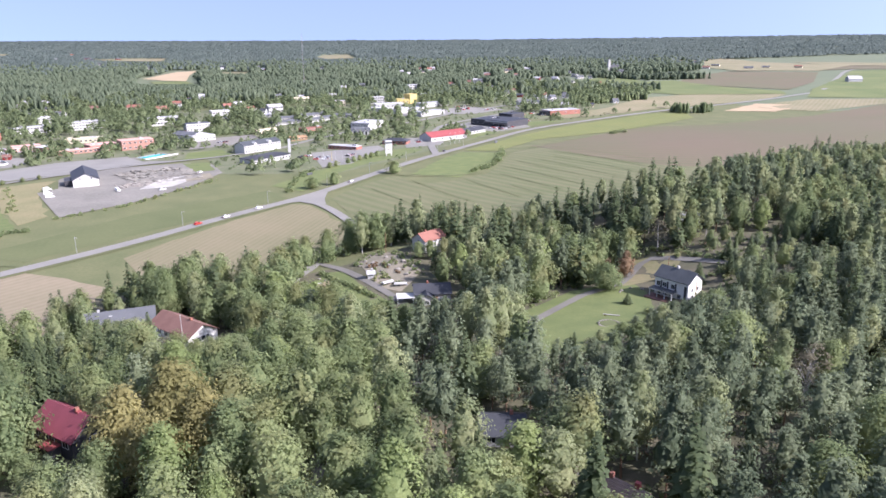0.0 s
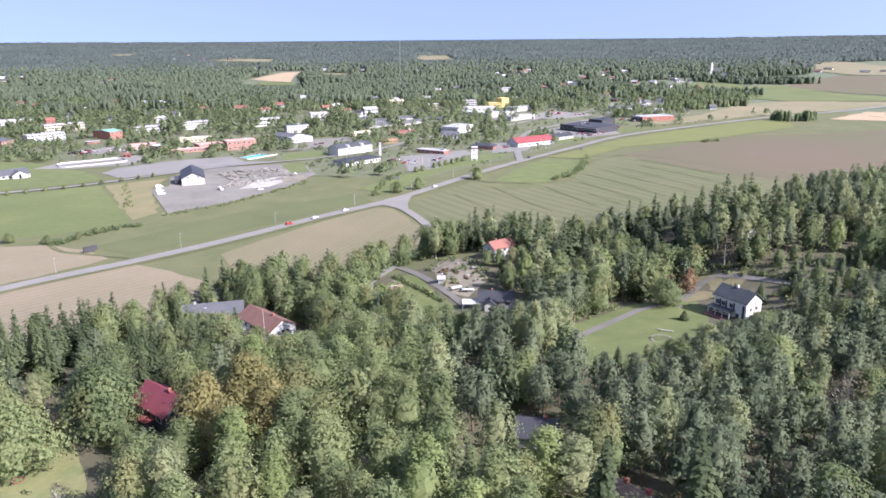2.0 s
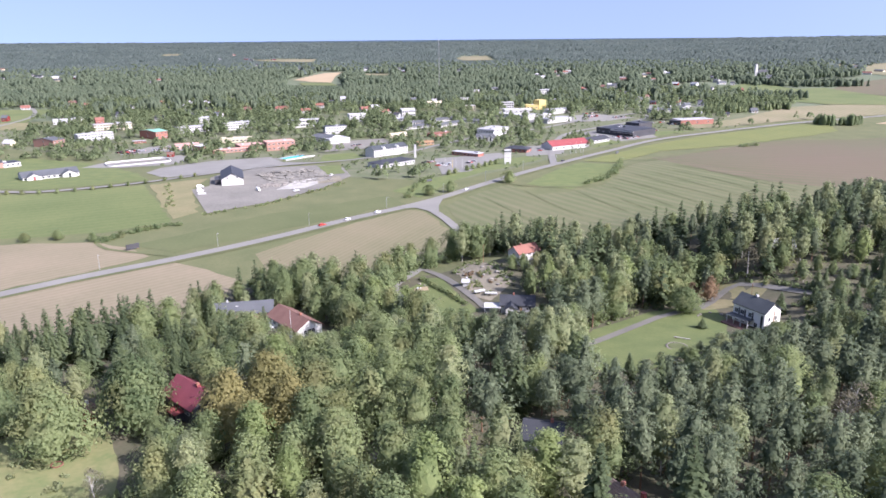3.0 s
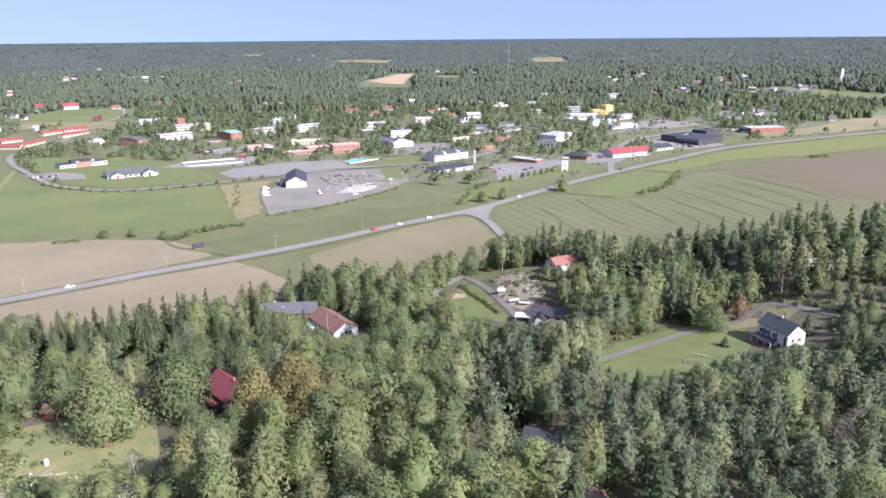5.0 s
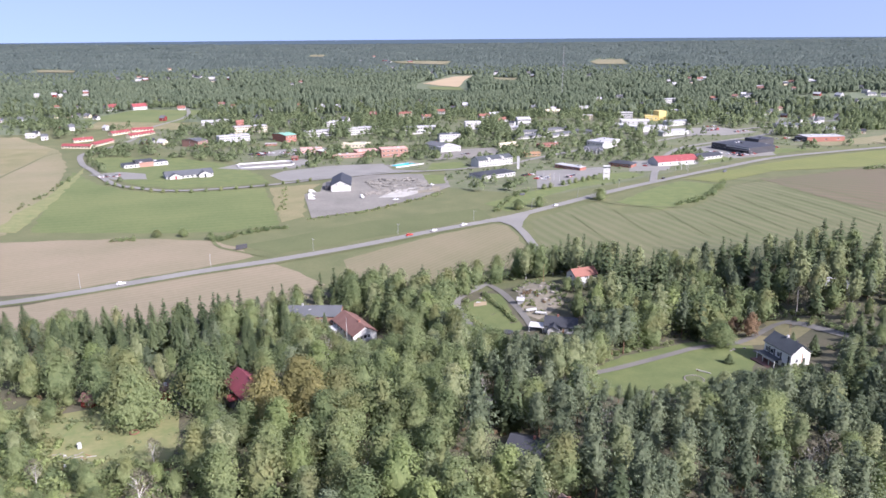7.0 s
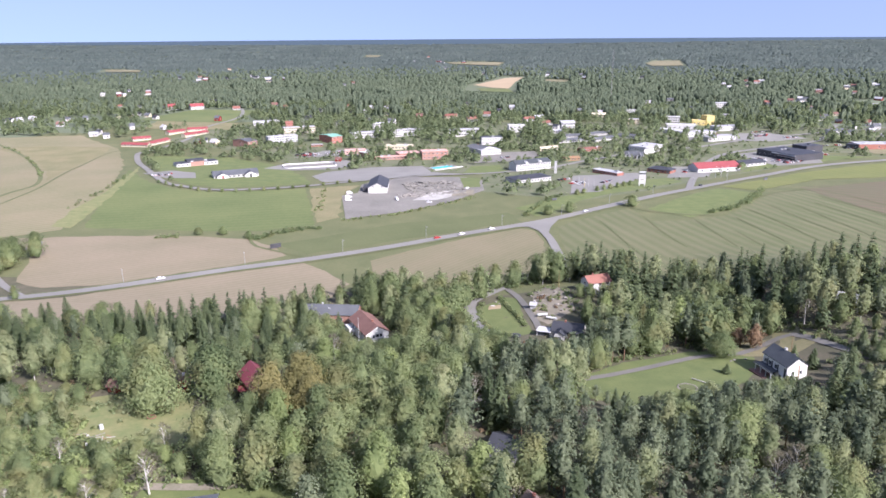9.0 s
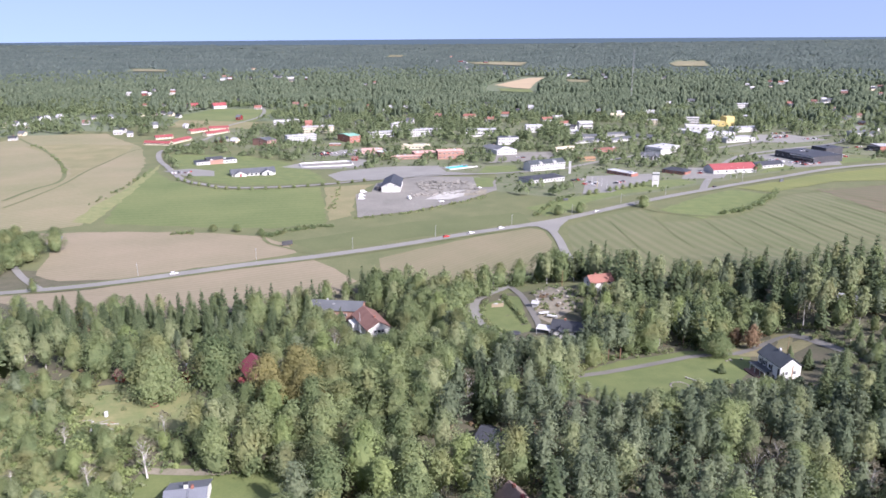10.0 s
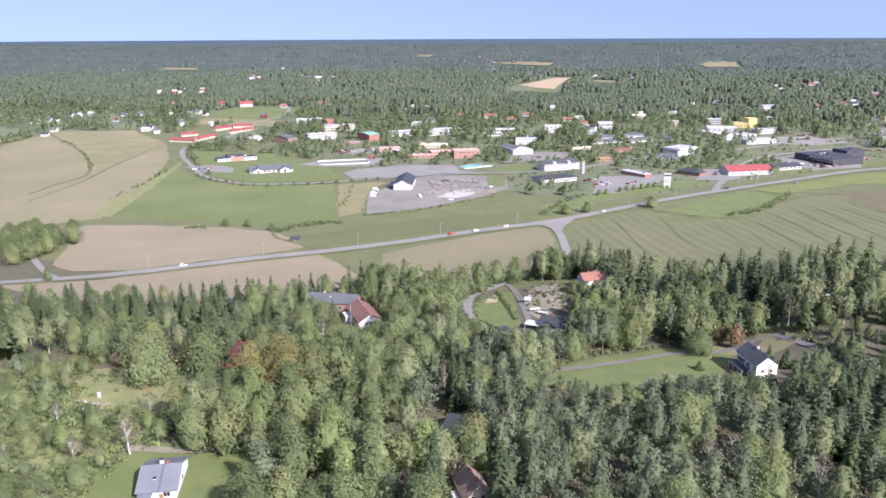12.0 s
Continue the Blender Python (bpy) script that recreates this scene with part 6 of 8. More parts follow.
for i, (x, y, r) in enumerate(((106, 246, 0.7), (110.5, 247.5, 0.6), (113, 244, 0.8), (116, 243, 0.6), (104.5, 245, 0.5), (30, 318, 0.9), (33, 320, 1.1), (36, 317, 0.8), (38, 312, 1.0), (40, 306, 1.2), (31, 326, 0.8), (42, 300, 0.9), (34, 309, 0.7), (44, 312, 1.1), (46, 306, 0.8), (27.5, 322, 0.6), (39, 322, 1.0), (10, 319, 0.8), (12, 316, 0.6))):
    ob = part("boulder", stone_mesh(40 + i, r), "rock", None)
    ob.location = (x, y, ground_z(x, y) + r * 0.35)
    tagged(ob, "pale grey granite boulder in the garden", "boulder", "garden boulders")
# trampoline
tp = at("trampoline", "round dark garden trampoline on steel legs", "trampoline", 22.0, 270.0, 0, 0.1)
for nm, r0, z0, z1, mt in (("mat", 1.9, 0.82, 0.86, "dark_wall"), ("pad", 2.3, 0.76, 0.82, "roof_slate")):
    bm = bmesh.new()
    bmesh.ops.create_cone(bm, cap_ends=True, segments=20, radius1=r0, radius2=r0, depth=z1 - z0, matrix=pose(0, 0, (z0 + z1) / 2))
    part(nm, bm, mt, tp)
for k in range(6):
    a = 6.283 * k / 6
    part("leg", boxes([(2.1 * math.cos(a) - 0.05, 2.1 * math.sin(a) - 0.05, -0.2, 2.1 * math.cos(a) + 0.05, 2.1 * math.sin(a) + 0.05, 0.76)]), "metal", tp)
# boat trailer and pallets in the gravel yard
for x, y, yaw, lab in ((33.0, 295.5, 20, "white boat on a trailer in the yard"), (37.0, 291.5, -15, "white covered trailer in the yard")):
    bt = at("boat_trailer", lab, "boat", x, y, yaw, 0.2)
    bm = prism([(-2.4, 0.6), (2.0, 0.6), (2.7, 1.2), (-2.4, 1.15)], -0.8, 0.8, "y")
    bmesh.ops.bevel(bm, geom=bm.edges[:], offset=0.12, segments=2, affect="EDGES")
    part("hull", bm, "trim", bt)
    part("chassis", boxes([(-2.0, -0.5, 0.35, 2.9, 0.5, 0.5)]), "metal", bt)
    for sg in (-1, 1):
        bm = bmesh.new()
        bmesh.ops.create_cone(bm, cap_ends=True, segments=10, radius1=0.3, radius2=0.3, depth=0.2, matrix=pose(-0.4, sg * 0.75, 0.3, 90))
        part("wheel", bm, "rubber", bt)
fp = at("play_table", "white garden table and seat on the lawn", "table", 9.0, 312.0, 10, 0.14)
part("tabletop", boxes([(-0.9, -0.5, 0.7, 0.9, 0.5, 0.78)]), "trim", fp)
for sx in (-1, 1):
    for sy in (-1, 1):
        part("leg", boxes([(sx * 0.75 - 0.05, sy * 0.4 - 0.05, -0.1, sx * 0.75 + 0.05, sy * 0.4 + 0.05, 0.7)]), "trim", fp)
pt = patch("sand_pit", [(7, 308), (7, 314), (13, 314), (13, 309)], M["tan"], 0.24, "worn sandy spot on the lawn", "sand", 8)
# the cluttered meadow
rj = random.Random(9)
for i, (x, y) in enumerate([(-94, 150), (-99, 153), (-96, 148)]):
    ch_ = at("garden_chair", "white plastic garden chair in the meadow", "chair", x, y, rj.random() * 360, 0.12)
    part("seat", boxes([(-0.3, -0.3, 0.42, 0.3, 0.3, 0.48)]), "trim", ch_)
    part("backrest", boxes([(-0.3, 0.26, 0.48, 0.3, 0.32, 1.0)]), "trim", ch_)
    for sx in (-1, 1):
        for sy in (-1, 1):
            part("leg", boxes([(sx * 0.27 - 0.03, sy * 0.27 - 0.03, -0.1, sx * 0.27 + 0.03, sy * 0.27 + 0.03, 0.42)]), "trim", ch_)
for i in range(34):
    x, y = -97 + rj.gauss(0, 4.2), 151 + rj.gauss(0, 3.4)
    bd = part("plank", boxes([(-1.2, -0.14, 0.0, 1.2, 0.14, 0.1)]), ("rock", "concrete", "wood")[i % 3], None)
    bd.matrix_basis = pose(x, y, ground_z(x, y) + 0.12, 0, 0, rj.random() * 180)
    tagged(bd, "weathered grey plank lying in the grass", "plank", "planks in the meadow")
tk = at("water_tank", "white upright plastic tank in the meadow", "tank", -97.5, 157.5, 0, 0.1)
bm = bmesh.new()
bmesh.ops.create_cone(bm, cap_ends=True, segments=14, radius1=0.6, radius2=0.55, depth=1.5, matrix=pose(0, 0, 0.75))
part("tank", bm, "trim", tk)
sp = at("sand_box", "round orange children's sand box", "sandbox", -86.5, 166.5, 0, 0.12)
for k in range(12):
    a = 6.283 * k / 12
    bm = boxes([(-0.36, -0.1, 0, 0.36, 0.1, 0.3)])
    bmesh.ops.transform(bm, matrix=pose(1.2 * math.cos(a), 1.2 * math.sin(a), 0, 0, 0, math.degrees(a) + 90), verts=bm.verts[:])
    part("rim_piece", bm, "roof_orange", sp)
bx = at("tarp_heap", "blue-grey tarpaulin over a low heap", "tarpaulin", -81.0, 184.5, 20, 0.05)
part("tarp", prism([(-1.6, 0.0), (1.6, 0.0), (1.0, 0.8), (-0.9, 0.9)], -1.0, 1.0, "y"), "roof_slate", bx)
# the red lorry on the forecourt
lr = at("lorry", "red box lorry parked by the shop", "lorry", 33.0, 668.0, -25, 0.3)
part("cargo_box", boxes([(-4.5, -1.2, 0.9, 2.2, 1.2, 3.3)]), "orange", lr)
part("cab", boxes([(2.4, -1.15, 0.6, 4.2, 1.15, 2.7)]), "orange", lr)
part("windscreen", boxes([(4.18, -1.0, 1.6, 4.23, 1.0, 2.5)]), "glass", lr)
for x in (-3.2, -2.0, 3.2):
    for sg in (-1, 1):
        bm = bmesh.new()
        bmesh.ops.create_cone(bm, cap_ends=True, segments=10, radius1=0.5, radius2=0.5, depth=0.3, matrix=pose(x, sg * 1.05, 0.5, 90))
        part("wheel", bm, "rubber", lr)


# ---- trees ----
TR = np.random.RandomState(11)


def leaves(centres, radii, count, size, flat=0.8, out=0.45, heart=None, ways=False):
    """Leaf sprays as small triangles on the shells of clumps: corner points (n, 3, 3), and, if asked for, each one's way out of its clump."""
    C = np.repeat(np.asarray(centres, float), count, axis=0)
    R = np.repeat(np.asarray(radii, float), count)
    n = len(C)
    d = TR.normal(size=(n, 3)); d /= np.linalg.norm(d, axis=1)[:, None]
    rr = R * (0.2 + 0.95 * TR.rand(n))
    pos = C + d * rr[:, None] * np.array([1, 1, flat])
    nrm = d * out + TR.normal(size=(n, 3)) * 0.38 + np.array([0, 0, 0.3])
    if heart is not None:
        away = (pos - np.array([0, 0, heart])) * np.array([1, 1, 0.5])
        nrm += away / (np.linalg.norm(away, axis=1)[:, None] + 1e-9) * 0.75
    nrm /= np.linalg.norm(nrm, axis=1)[:, None]
    u = np.cross(nrm, TR.normal(size=(n, 3))); u /= np.linalg.norm(u, axis=1)[:, None] + 1e-9
    v = np.cross(nrm, u)
    s = (size * 1.35 * (0.6 + 0.8 * TR.rand(n)))[:, None]
    k = 0.6 + 0.5 * TR.rand(n)[:, None]
    tri = np.stack([pos - u * s * 0.8 - v * s * k * 0.5, pos + u * s * 0.8 - v * s * k * 0.4, pos + v * s * k * 0.9], 1)
    return (tri, d) if ways else tri


def tube(path, radii, sides=6):
    vs, fs = [], []
    for p, r in zip(path, radii):
        for k in range(sides):
            a = 2 * math.pi * k / sides
            vs.append((p[0] + r * math.cos(a), p[1] + r * math.sin(a), p[2]))
    for i in range(len(path) - 1):
        for k in range(sides):
            fs.append((i * sides + k, i * sides + (k + 1) % sides, (i + 1) * sides + (k + 1) % sides, (i + 1) * sides + k))
    return vs, fs


def joined(parts):
    vs, fs = [], []
    for v, f in parts:
        o = len(vs)
        vs += list(v); fs += [tuple(o + i for i in q) for q in f]
    return vs, fs


def trunk(h, r, limbs, lean=0.3):
    """A tapered stem that wavers, with limbs (height share, length, rise)."""
    a = TR.rand() * 6.28
    path = [(lean * math.cos(a + 2 * t) * t * 0.8, lean * math.sin(a + 2 * t) * t * 0.8, h * t - 0.4) for t in np.linspace(0, 1, 6)]
    parts = [tube(path, [r * (1.15 - 1.0 * t) + 0.02 for t in np.linspace(0, 1, 6)])]
    for share, length, rise in limbs:
        b = TR.rand() * 6.28
        z = h * share
        i = min(int(share * 5), 4)
        p = path[i]
        parts.append(tube([(p[0], p[1], z), (p[0] + math.cos(b) * length * 0.5, p[1] + math.sin(b) * length * 0.5, z + rise * 0.6), (p[0] + math.cos(b) * length, p[1] + math.sin(b) * length, z + rise)], [r * 0.4, r * 0.25, 0.03], 4))
    return joined(parts)


def core(h0, h1, spread, profile, rough=0.22):
    """The closed inner mass of a crown: an uneven body of revolution in triangles."""
    rows, cols = 10, 12
    ph = TR.rand(4) * 6.28
    P = np.zeros((rows, cols, 3))
    for i in range(rows):
        t = i / (rows - 1)
        for j in range(cols):
            a = 6.283 * (j + 0.5 * (i % 2)) / cols
            r = spread / 2 * profile(t) * (1 + rough * (math.sin(2 * a + ph[0] + 3 * t) + math.sin(3 * a + ph[1] - 5 * t)) * 0.5 + rough * 0.7 * TR.normal() * 0.5)
            P[i, j] = (r * math.cos(a), r * math.sin(a), h0 + (h1 - h0) * t + 0.25 * TR.normal())
    out = []
    for i in range(rows - 1):
        for j in range(cols):
            k = (j + 1) % cols
            out += [[P[i, j], P[i, k], P[i + 1, j]], [P[i, k], P[i + 1, k], P[i + 1, j]]]
    return np.array(out)


def broadleaf(h, spread, start=0.25, clumps=110, count=14, size=0.3, lumpy=0.6, slim=1.0, inner=0.55):
    """Clumps over an uneven egg, most of them on its outer and upper side, round a closed heart."""
    def prof(t):
        if slim == 1.0:
            return max(0.1, math.sin(math.pi * min(1, (0.12 + 0.86 * t) ** 0.75)) ** 0.75)
        return max(0.1, math.sin(math.pi * (0.10 + 0.87 * t)) ** 0.85)
    cs, rs = [], []
    lobes = [(TR.rand() * 6.28, 0.2 + 0.3 * TR.rand(), TR.rand()) for _ in range(7)]
    while len(cs) < clumps:
        t = TR.rand() ** 0.7
        a = TR.rand() * 6.28
        rad = spread / 2 * prof(t) * (0.72 + 0.30 * TR.rand())
        rad *= 1 + lumpy * sum(0.22 * math.cos(a - b) * (1 if abs(t - u) < w else 0) for b, w, u in lobes)
        z = h * (start + (0.98 - start) * t)
        cs.append((math.cos(a) * rad, math.sin(a) * rad, z)); rs.append(spread * (0.085 + 0.10 * TR.rand()))
    quads, ways = leaves(cs, rs, count, size, heart=h * (start + 0.35), ways=True)
    if inner:
        heartwood = core(h * start, h * 0.93, spread * inner, prof)
        quads, ways = np.concatenate([quads, heartwood]), np.concatenate([ways, np.zeros((len(heartwood), 3))])
    return quads, ways


def spruce(h, spread, levels=17, per=9, count=5, size=0.5):
    """Drooping whorls that narrow to a spire."""
    quads = []
    for i in range(levels):
        t = (i + 0.5) / levels
        z = h * (0.10 + 0.9 * t)
        reach = spread / 2 * (1 - t) ** 0.8 + 0.28
        n = max(4, int(per * (1 - 0.55 * t)))
        a0 = TR.rand() * 6.28
        for k in range(n):
            a = a0 + 6.28 * (k + 0.5 * TR.rand()) / n
            rl = reach * (0.75 + 0.5 * TR.rand())
            dr = 0.30 + 0.15 * TR.rand()
            wdt = size * (0.55 + 0.5 * (1 - t)) * (0.8 + 0.4 * TR.rand())
            d, s = np.array([math.cos(a), math.sin(a), 0]), np.array([-math.sin(a), math.cos(a), 0])
            prev = np.array([0, 0, z])
            for q in range(count):
                f0, f1 = q / count, (q + 1) / count
                p0 = d * rl * f0 + np.array([0, 0, z - dr * rl * f0 ** 1.2])
                p1 = d * rl * f1 + np.array([0, 0, z - dr * rl * f1 ** 1.2 + 0.12 * TR.normal()])
                w0, w1 = wdt * (0.5 + 0.9 * math.sin(3.0 * f0 + 0.2)), wdt * (0.25 + 0.8 * math.sin(3.0 * f1 + 0.1))
                tw = np.array([0, 0, -0.35 * wdt * (1 if q % 2 else -1)])
                quads.append([p0 - s * w0 + tw, p0 + s * w0 - tw, p1 + s * w1 - tw, p1 - s * w1 + tw])
    return np.array(quads)


def pine(h, spread, whorls=10, per=6, size=0.24, start=0.35):
    """Bare stem below; above it whorls of limbs that carry flat needle clumps, with gaps between, narrowing to a rounded top."""
    cs, rs = [], []
    for i in range(whorls):
        t = (i + 0.3 + 0.4 * TR.rand()) / whorls
        z = h * (start + (0.97 - start) * t)
        reach = spread / 2 * (1 - 0.80 * t ** 2.3) * min(1, 0.55 + 2 * t)
        a0 = TR.rand() * 6.28
        for k in range(max(3, int(per * (1.1 - 0.5 * t)))):
            a = a0 + 6.28 * (k + 0.7 * TR.rand()) / max(3, int(per * (1.1 - 0.5 * t)))
            rl = reach * (0.55 + 0.6 * TR.rand())
            for f in (0.3, 0.62, 0.95):
                cs.append((math.cos(a) * rl * f, math.sin(a) * rl * f, z + rl * f * (0.10 + 0.25 * t) + 0.15 * TR.normal()))
                rs.append(0.58 + 0.34 * (1 - t) + 0.3 * TR.rand())
    quads, ways = leaves(cs, rs, 8, size, flat=0.6, heart=h * (start + 0.25), ways=True)
    heartwood = core(h * (start + 0.08), h * 0.95, spread * 0.40, lambda t: (1 - 0.8 * t ** 1.6) * min(1, 0.5 + 2 * t), 0.4)
    return np.concatenate([quads, heartwood]), np.concatenate([ways, np.zeros((len(heartwood), 3))])


def quad_mesh(name, pieces, mat, normals=None):
    """A mesh of loose triangles or quads, (n, corners, 3), with the shading normals of the crown it lies on."""
    n, k = pieces.shape[:2]
    me = bpy.data.meshes.new(name)
    me.vertices.add(n * k); me.loops.add(n * k); me.polygons.add(n)
    me.vertices.foreach_set("co", np.asarray(pieces, np.float32).reshape(-1))
    me.loops.foreach_set("vertex_index", np.arange(n * k, dtype=np.int32))
    me.polygons.foreach_set("loop_start", np.arange(0, n * k, k, dtype=np.int32))
    me.polygons.foreach_set("loop_total", np.full(n, k, np.int32))
    me.update(calc_edges=True)
    me.materials.append(M[mat])
    if normals is not None:
        me.polygons.foreach_set("use_smooth", np.ones(n, bool))
        me.normals_split_custom_set_from_vertices(np.repeat(normals, k, axis=0).tolist())
    return me


def crown_normals(pieces, ways, heart, flat=0.6):
    """Normals that blend each leaf's own side with the round of its clump and of the crown."""
    a, b, c = pieces[:, 0], pieces[:, 1], pieces[:, 2]
    own = np.cross(b - a, c - a)
    own /= np.linalg.norm(own, axis=1)[:, None] + 1e-9
    mid = pieces.mean(axis=1)
    away = (mid - np.array([0, 0, heart])) * np.array([1, 1, flat])
    away /= np.linalg.norm(away, axis=1)[:, None] + 1e-9
    nrm = own * 0.25 + away * 0.60 + ways * 0.45 + np.array([0, 0, 0.42])
    return nrm / np.linalg.norm(nrm, axis=1)[:, None]


def face_out(pieces, heart):
    """Turns each leaf so that its upper side looks away from the heart of the crown."""
    own = np.cross(pieces[:, 1] - pieces[:, 0], pieces[:, 2] - pieces[:, 0])
    away = (pieces.mean(axis=1) - np.array([0, 0, heart])) * np.array([1, 1, 0.6])
    away = away / (np.linalg.norm(away, axis=1)[:, None] + 1e-9) + np.array([0, 0, 0.28])
    back = (own * away).sum(axis=1) < 0
    pieces = pieces.copy()
    pieces[back] = pieces[back][:, ::-1]
    return pieces


def tree_kind(name, label, category, crown, leaf, stem, bark):
    """One tree: an Empty at its foot with trunk and crown; kept as (thing, crown points)."""
    me_t = bpy.data.meshes.new("trunk")
    me_t.from_pydata(stem[0], [], stem[1])
    me_t.materials.append(M[bark])
    crown, ways = crown if isinstance(crown, tuple) else (crown, np.zeros((len(crown), 3)))
    z = crown[:, :, 2]
    crown = face_out(crown, z.min() + 0.38 * (z.max() - z.min()))
    nrm = crown_normals(crown, ways, z.min() + 0.38 * (z.max() - z.min()))
    return {"name": name, "label": label, "category": category, "crown": quad_mesh("crown", crown, leaf, nrm), "normals": nrm, "trunk": me_t, "quads": crown, "stem": stem, "leaf": leaf, "bark": bark}


BRANCHES = [(0.35, 2.5, 2), (0.45, 2.6, 2.2), (0.55, 2.4, 2), (0.62, 2.0, 2), (0.72, 1.6, 1.4)]
KINDS = {"broad": [], "bright": [], "birch": [], "autumn": [], "rust": [], "spruce": [], "pine": [], "grey": [], "oak": []}
for i in range(5):
    KINDS["broad"].append(tree_kind("deciduous_tree", "leafy green deciduous tree in the wood", "tree", broadleaf(16, 10.4 + i * 0.6, 0.08, 165, 15, 0.235), "leaf", trunk(13, 0.22, BRANCHES), "bark"))
for i in range(2):
    KINDS["bright"].append(tree_kind("deciduous_tree", "light yellow-green leafy tree in the wood", "tree", broadleaf(17, 8.4, 0.08, 165, 16, 0.225, slim=0.9), "leaf_bright", trunk(14, 0.2, BRANCHES), "bark"))
for i in range(3):
    KINDS["birch"].append(tree_kind("birch_tree", "slender pale green birch tree with white trunk", "tree", broadleaf(18, 7.4, 0.2, 130, 14, 0.225, slim=0.9), "leaf_birch", trunk(16, 0.16, BRANCHES), "birch_bark"))
for i in range(2):
    KINDS["autumn"].append(tree_kind("maple_tree", "broad maple tree turning yellow-brown", "tree", broadleaf(17, 11.5, 0.12, 230, 20, 0.24), "leaf_autumn", trunk(12, 0.3, BRANCHES), "bark"))
KINDS["rust"].append(tree_kind("deciduous_tree", "small tree with rusty red autumn leaves", "tree", broadleaf(9, 6.4, 0.15, 70, 14, 0.28), "leaf_rust", trunk(7, 0.16, BRANCHES), "bark"))
for i in range(4):
    KINDS["spruce"].append(tree_kind("spruce_tree", "tall dark green spruce tree", "tree", spruce(20, 7.4 + 0.5 * i, 20 + i, 11, 4, 0.56), "needle_spruce", trunk(19, 0.22, [], 0.1), "bark"))
for i in range(5):
    KINDS["pine"].append(tree_kind("pine_tree", "grey-green pine tree with reddish bare trunk", "tree", pine(16.8, 8.0 + 0.45 * i, 11 + i % 2, 7, 0.235, 0.22 + 0.03 * i), "needle_pine", trunk(16.5, 0.18, [(0.35 + 0.055 * k, 2.3 - 0.17 * k, 0.5) for k in range(9)], 0.25), "pine_bark"))
KINDS["grey"].append(tree_kind("deciduous_tree", "sparse greyish tree losing its leaves", "tree", broadleaf(13, 8.0, 0.38, 80, 8, 0.20, inner=0), "leaf_grey", trunk(11.5, 0.24, [(0.22 + 0.045 * k, 3.9 - 0.17 * k, 4.6 - 0.2 * k) for k in range(15)], 0.5), "birch_bark"))
for i in range(2):
    KINDS["oak"].append(tree_kind("oak_tree", "old broad oak tree with a round dense crown", "tree", broadleaf(15, 16.0, 0.10, 300, 18, 0.30), "leaf", trunk(11, 0.5, [(0.3, 4, 3), (0.4, 5, 4), (0.5, 4, 4), (0.6, 4, 3)]), "bark"))


def plant(kind, x, y, h=1.0, w=None, turn=None, sink=0.0):
    k = KINDS[kind][TR.randint(len(KINDS[kind]))]
    top = new(k["name"])
    for nm in ("trunk", "crown"):
        new(nm, k[nm]).parent = top
    w = w or h
    top.matrix_basis = pose(x, y, ground_z(x, y) - sink, TR.normal() * 1.2, TR.normal() * 1.2, TR.rand() * 360 if turn is None else turn) @ Matrix.Diagonal((w, w, h, 1))
    return tagged(top, k["label"], k["category"], k["name"].replace("_", " ") + "s of the hill")


def inside(x, y, poly):
    c = False
    for i in range(len(poly)):
        (x0, y0), (x1, y1) = poly[i - 1], poly[i]
        if (y0 > y) != (y1 > y) and x < (x1 - x0) * (y - y0) / (y1 - y0) + x0:
            c = not c
    return c


# the wood on the hill: its outline, and the openings in it
WOOD = [(-240, 60), (-235, 215), (-200, 240), (-150, 255), (-122, 268), (-95, 292), (-70, 310), (-66, 330), (-40, 316), (-10, 318), (12, 338), (30, 352), (45, 364), (66, 354), (86, 354), (108, 366), (126, 362), (142, 342), (160, 333), (190, 328), (212, 336), (300, 420), (360, 452), (420, 474), (470, 460), (420, 330), (330, 180), (260, 60)]
OPEN = [
    [(44, 207), (50, 228), (64, 244), (91, 258), (118, 262), (132, 282), (142, 262), (148, 242), (137, 234), (134, 221), (112, 219), (95, 216), (84, 208), (62, 198)],
    [(-8, 300), (-4, 320), (8, 334), (20, 344), (40, 342), (50, 332), (66, 333), (67, 316), (54, 314), (50, 300), (53, 270), (44, 262), (30, 262), (18, 264), (4, 282)],
    [(-114, 164), (-115, 174), (-108, 182), (-92, 185), (-80, 187), (-74, 172), (-72, 155), (-82, 147), (-98, 148)],
    [(-70, 108), (-66, 124), (-60, 132), (-34, 136), (-26, 131), (-24, 104), (-60, 98)],
    [(-54, 275), (-76, 276), (-76, 290), (-54, 292), (-44, 290), (-26, 258), (-28, 246), (-40, 246), (-50, 258)],
    [(16, 156), (18, 168), (30, 166), (30, 154)],
    [(25, 117), (27, 136), (40, 136), (41, 115)],
    [(-72, 190), (-65, 200), (-54, 188), (-56, 181), (-62, 182)],
    [(154, 279), (155, 292), (167, 290), (166, 278)],
    [(-23, 138), (-18, 162), (-11, 162), (-14, 136)],
]
SUNNY = OPEN[:8]


def free(x, y):
    return inside(x, y, WOOD) and not any(inside(x, y, o) for o in OPEN)


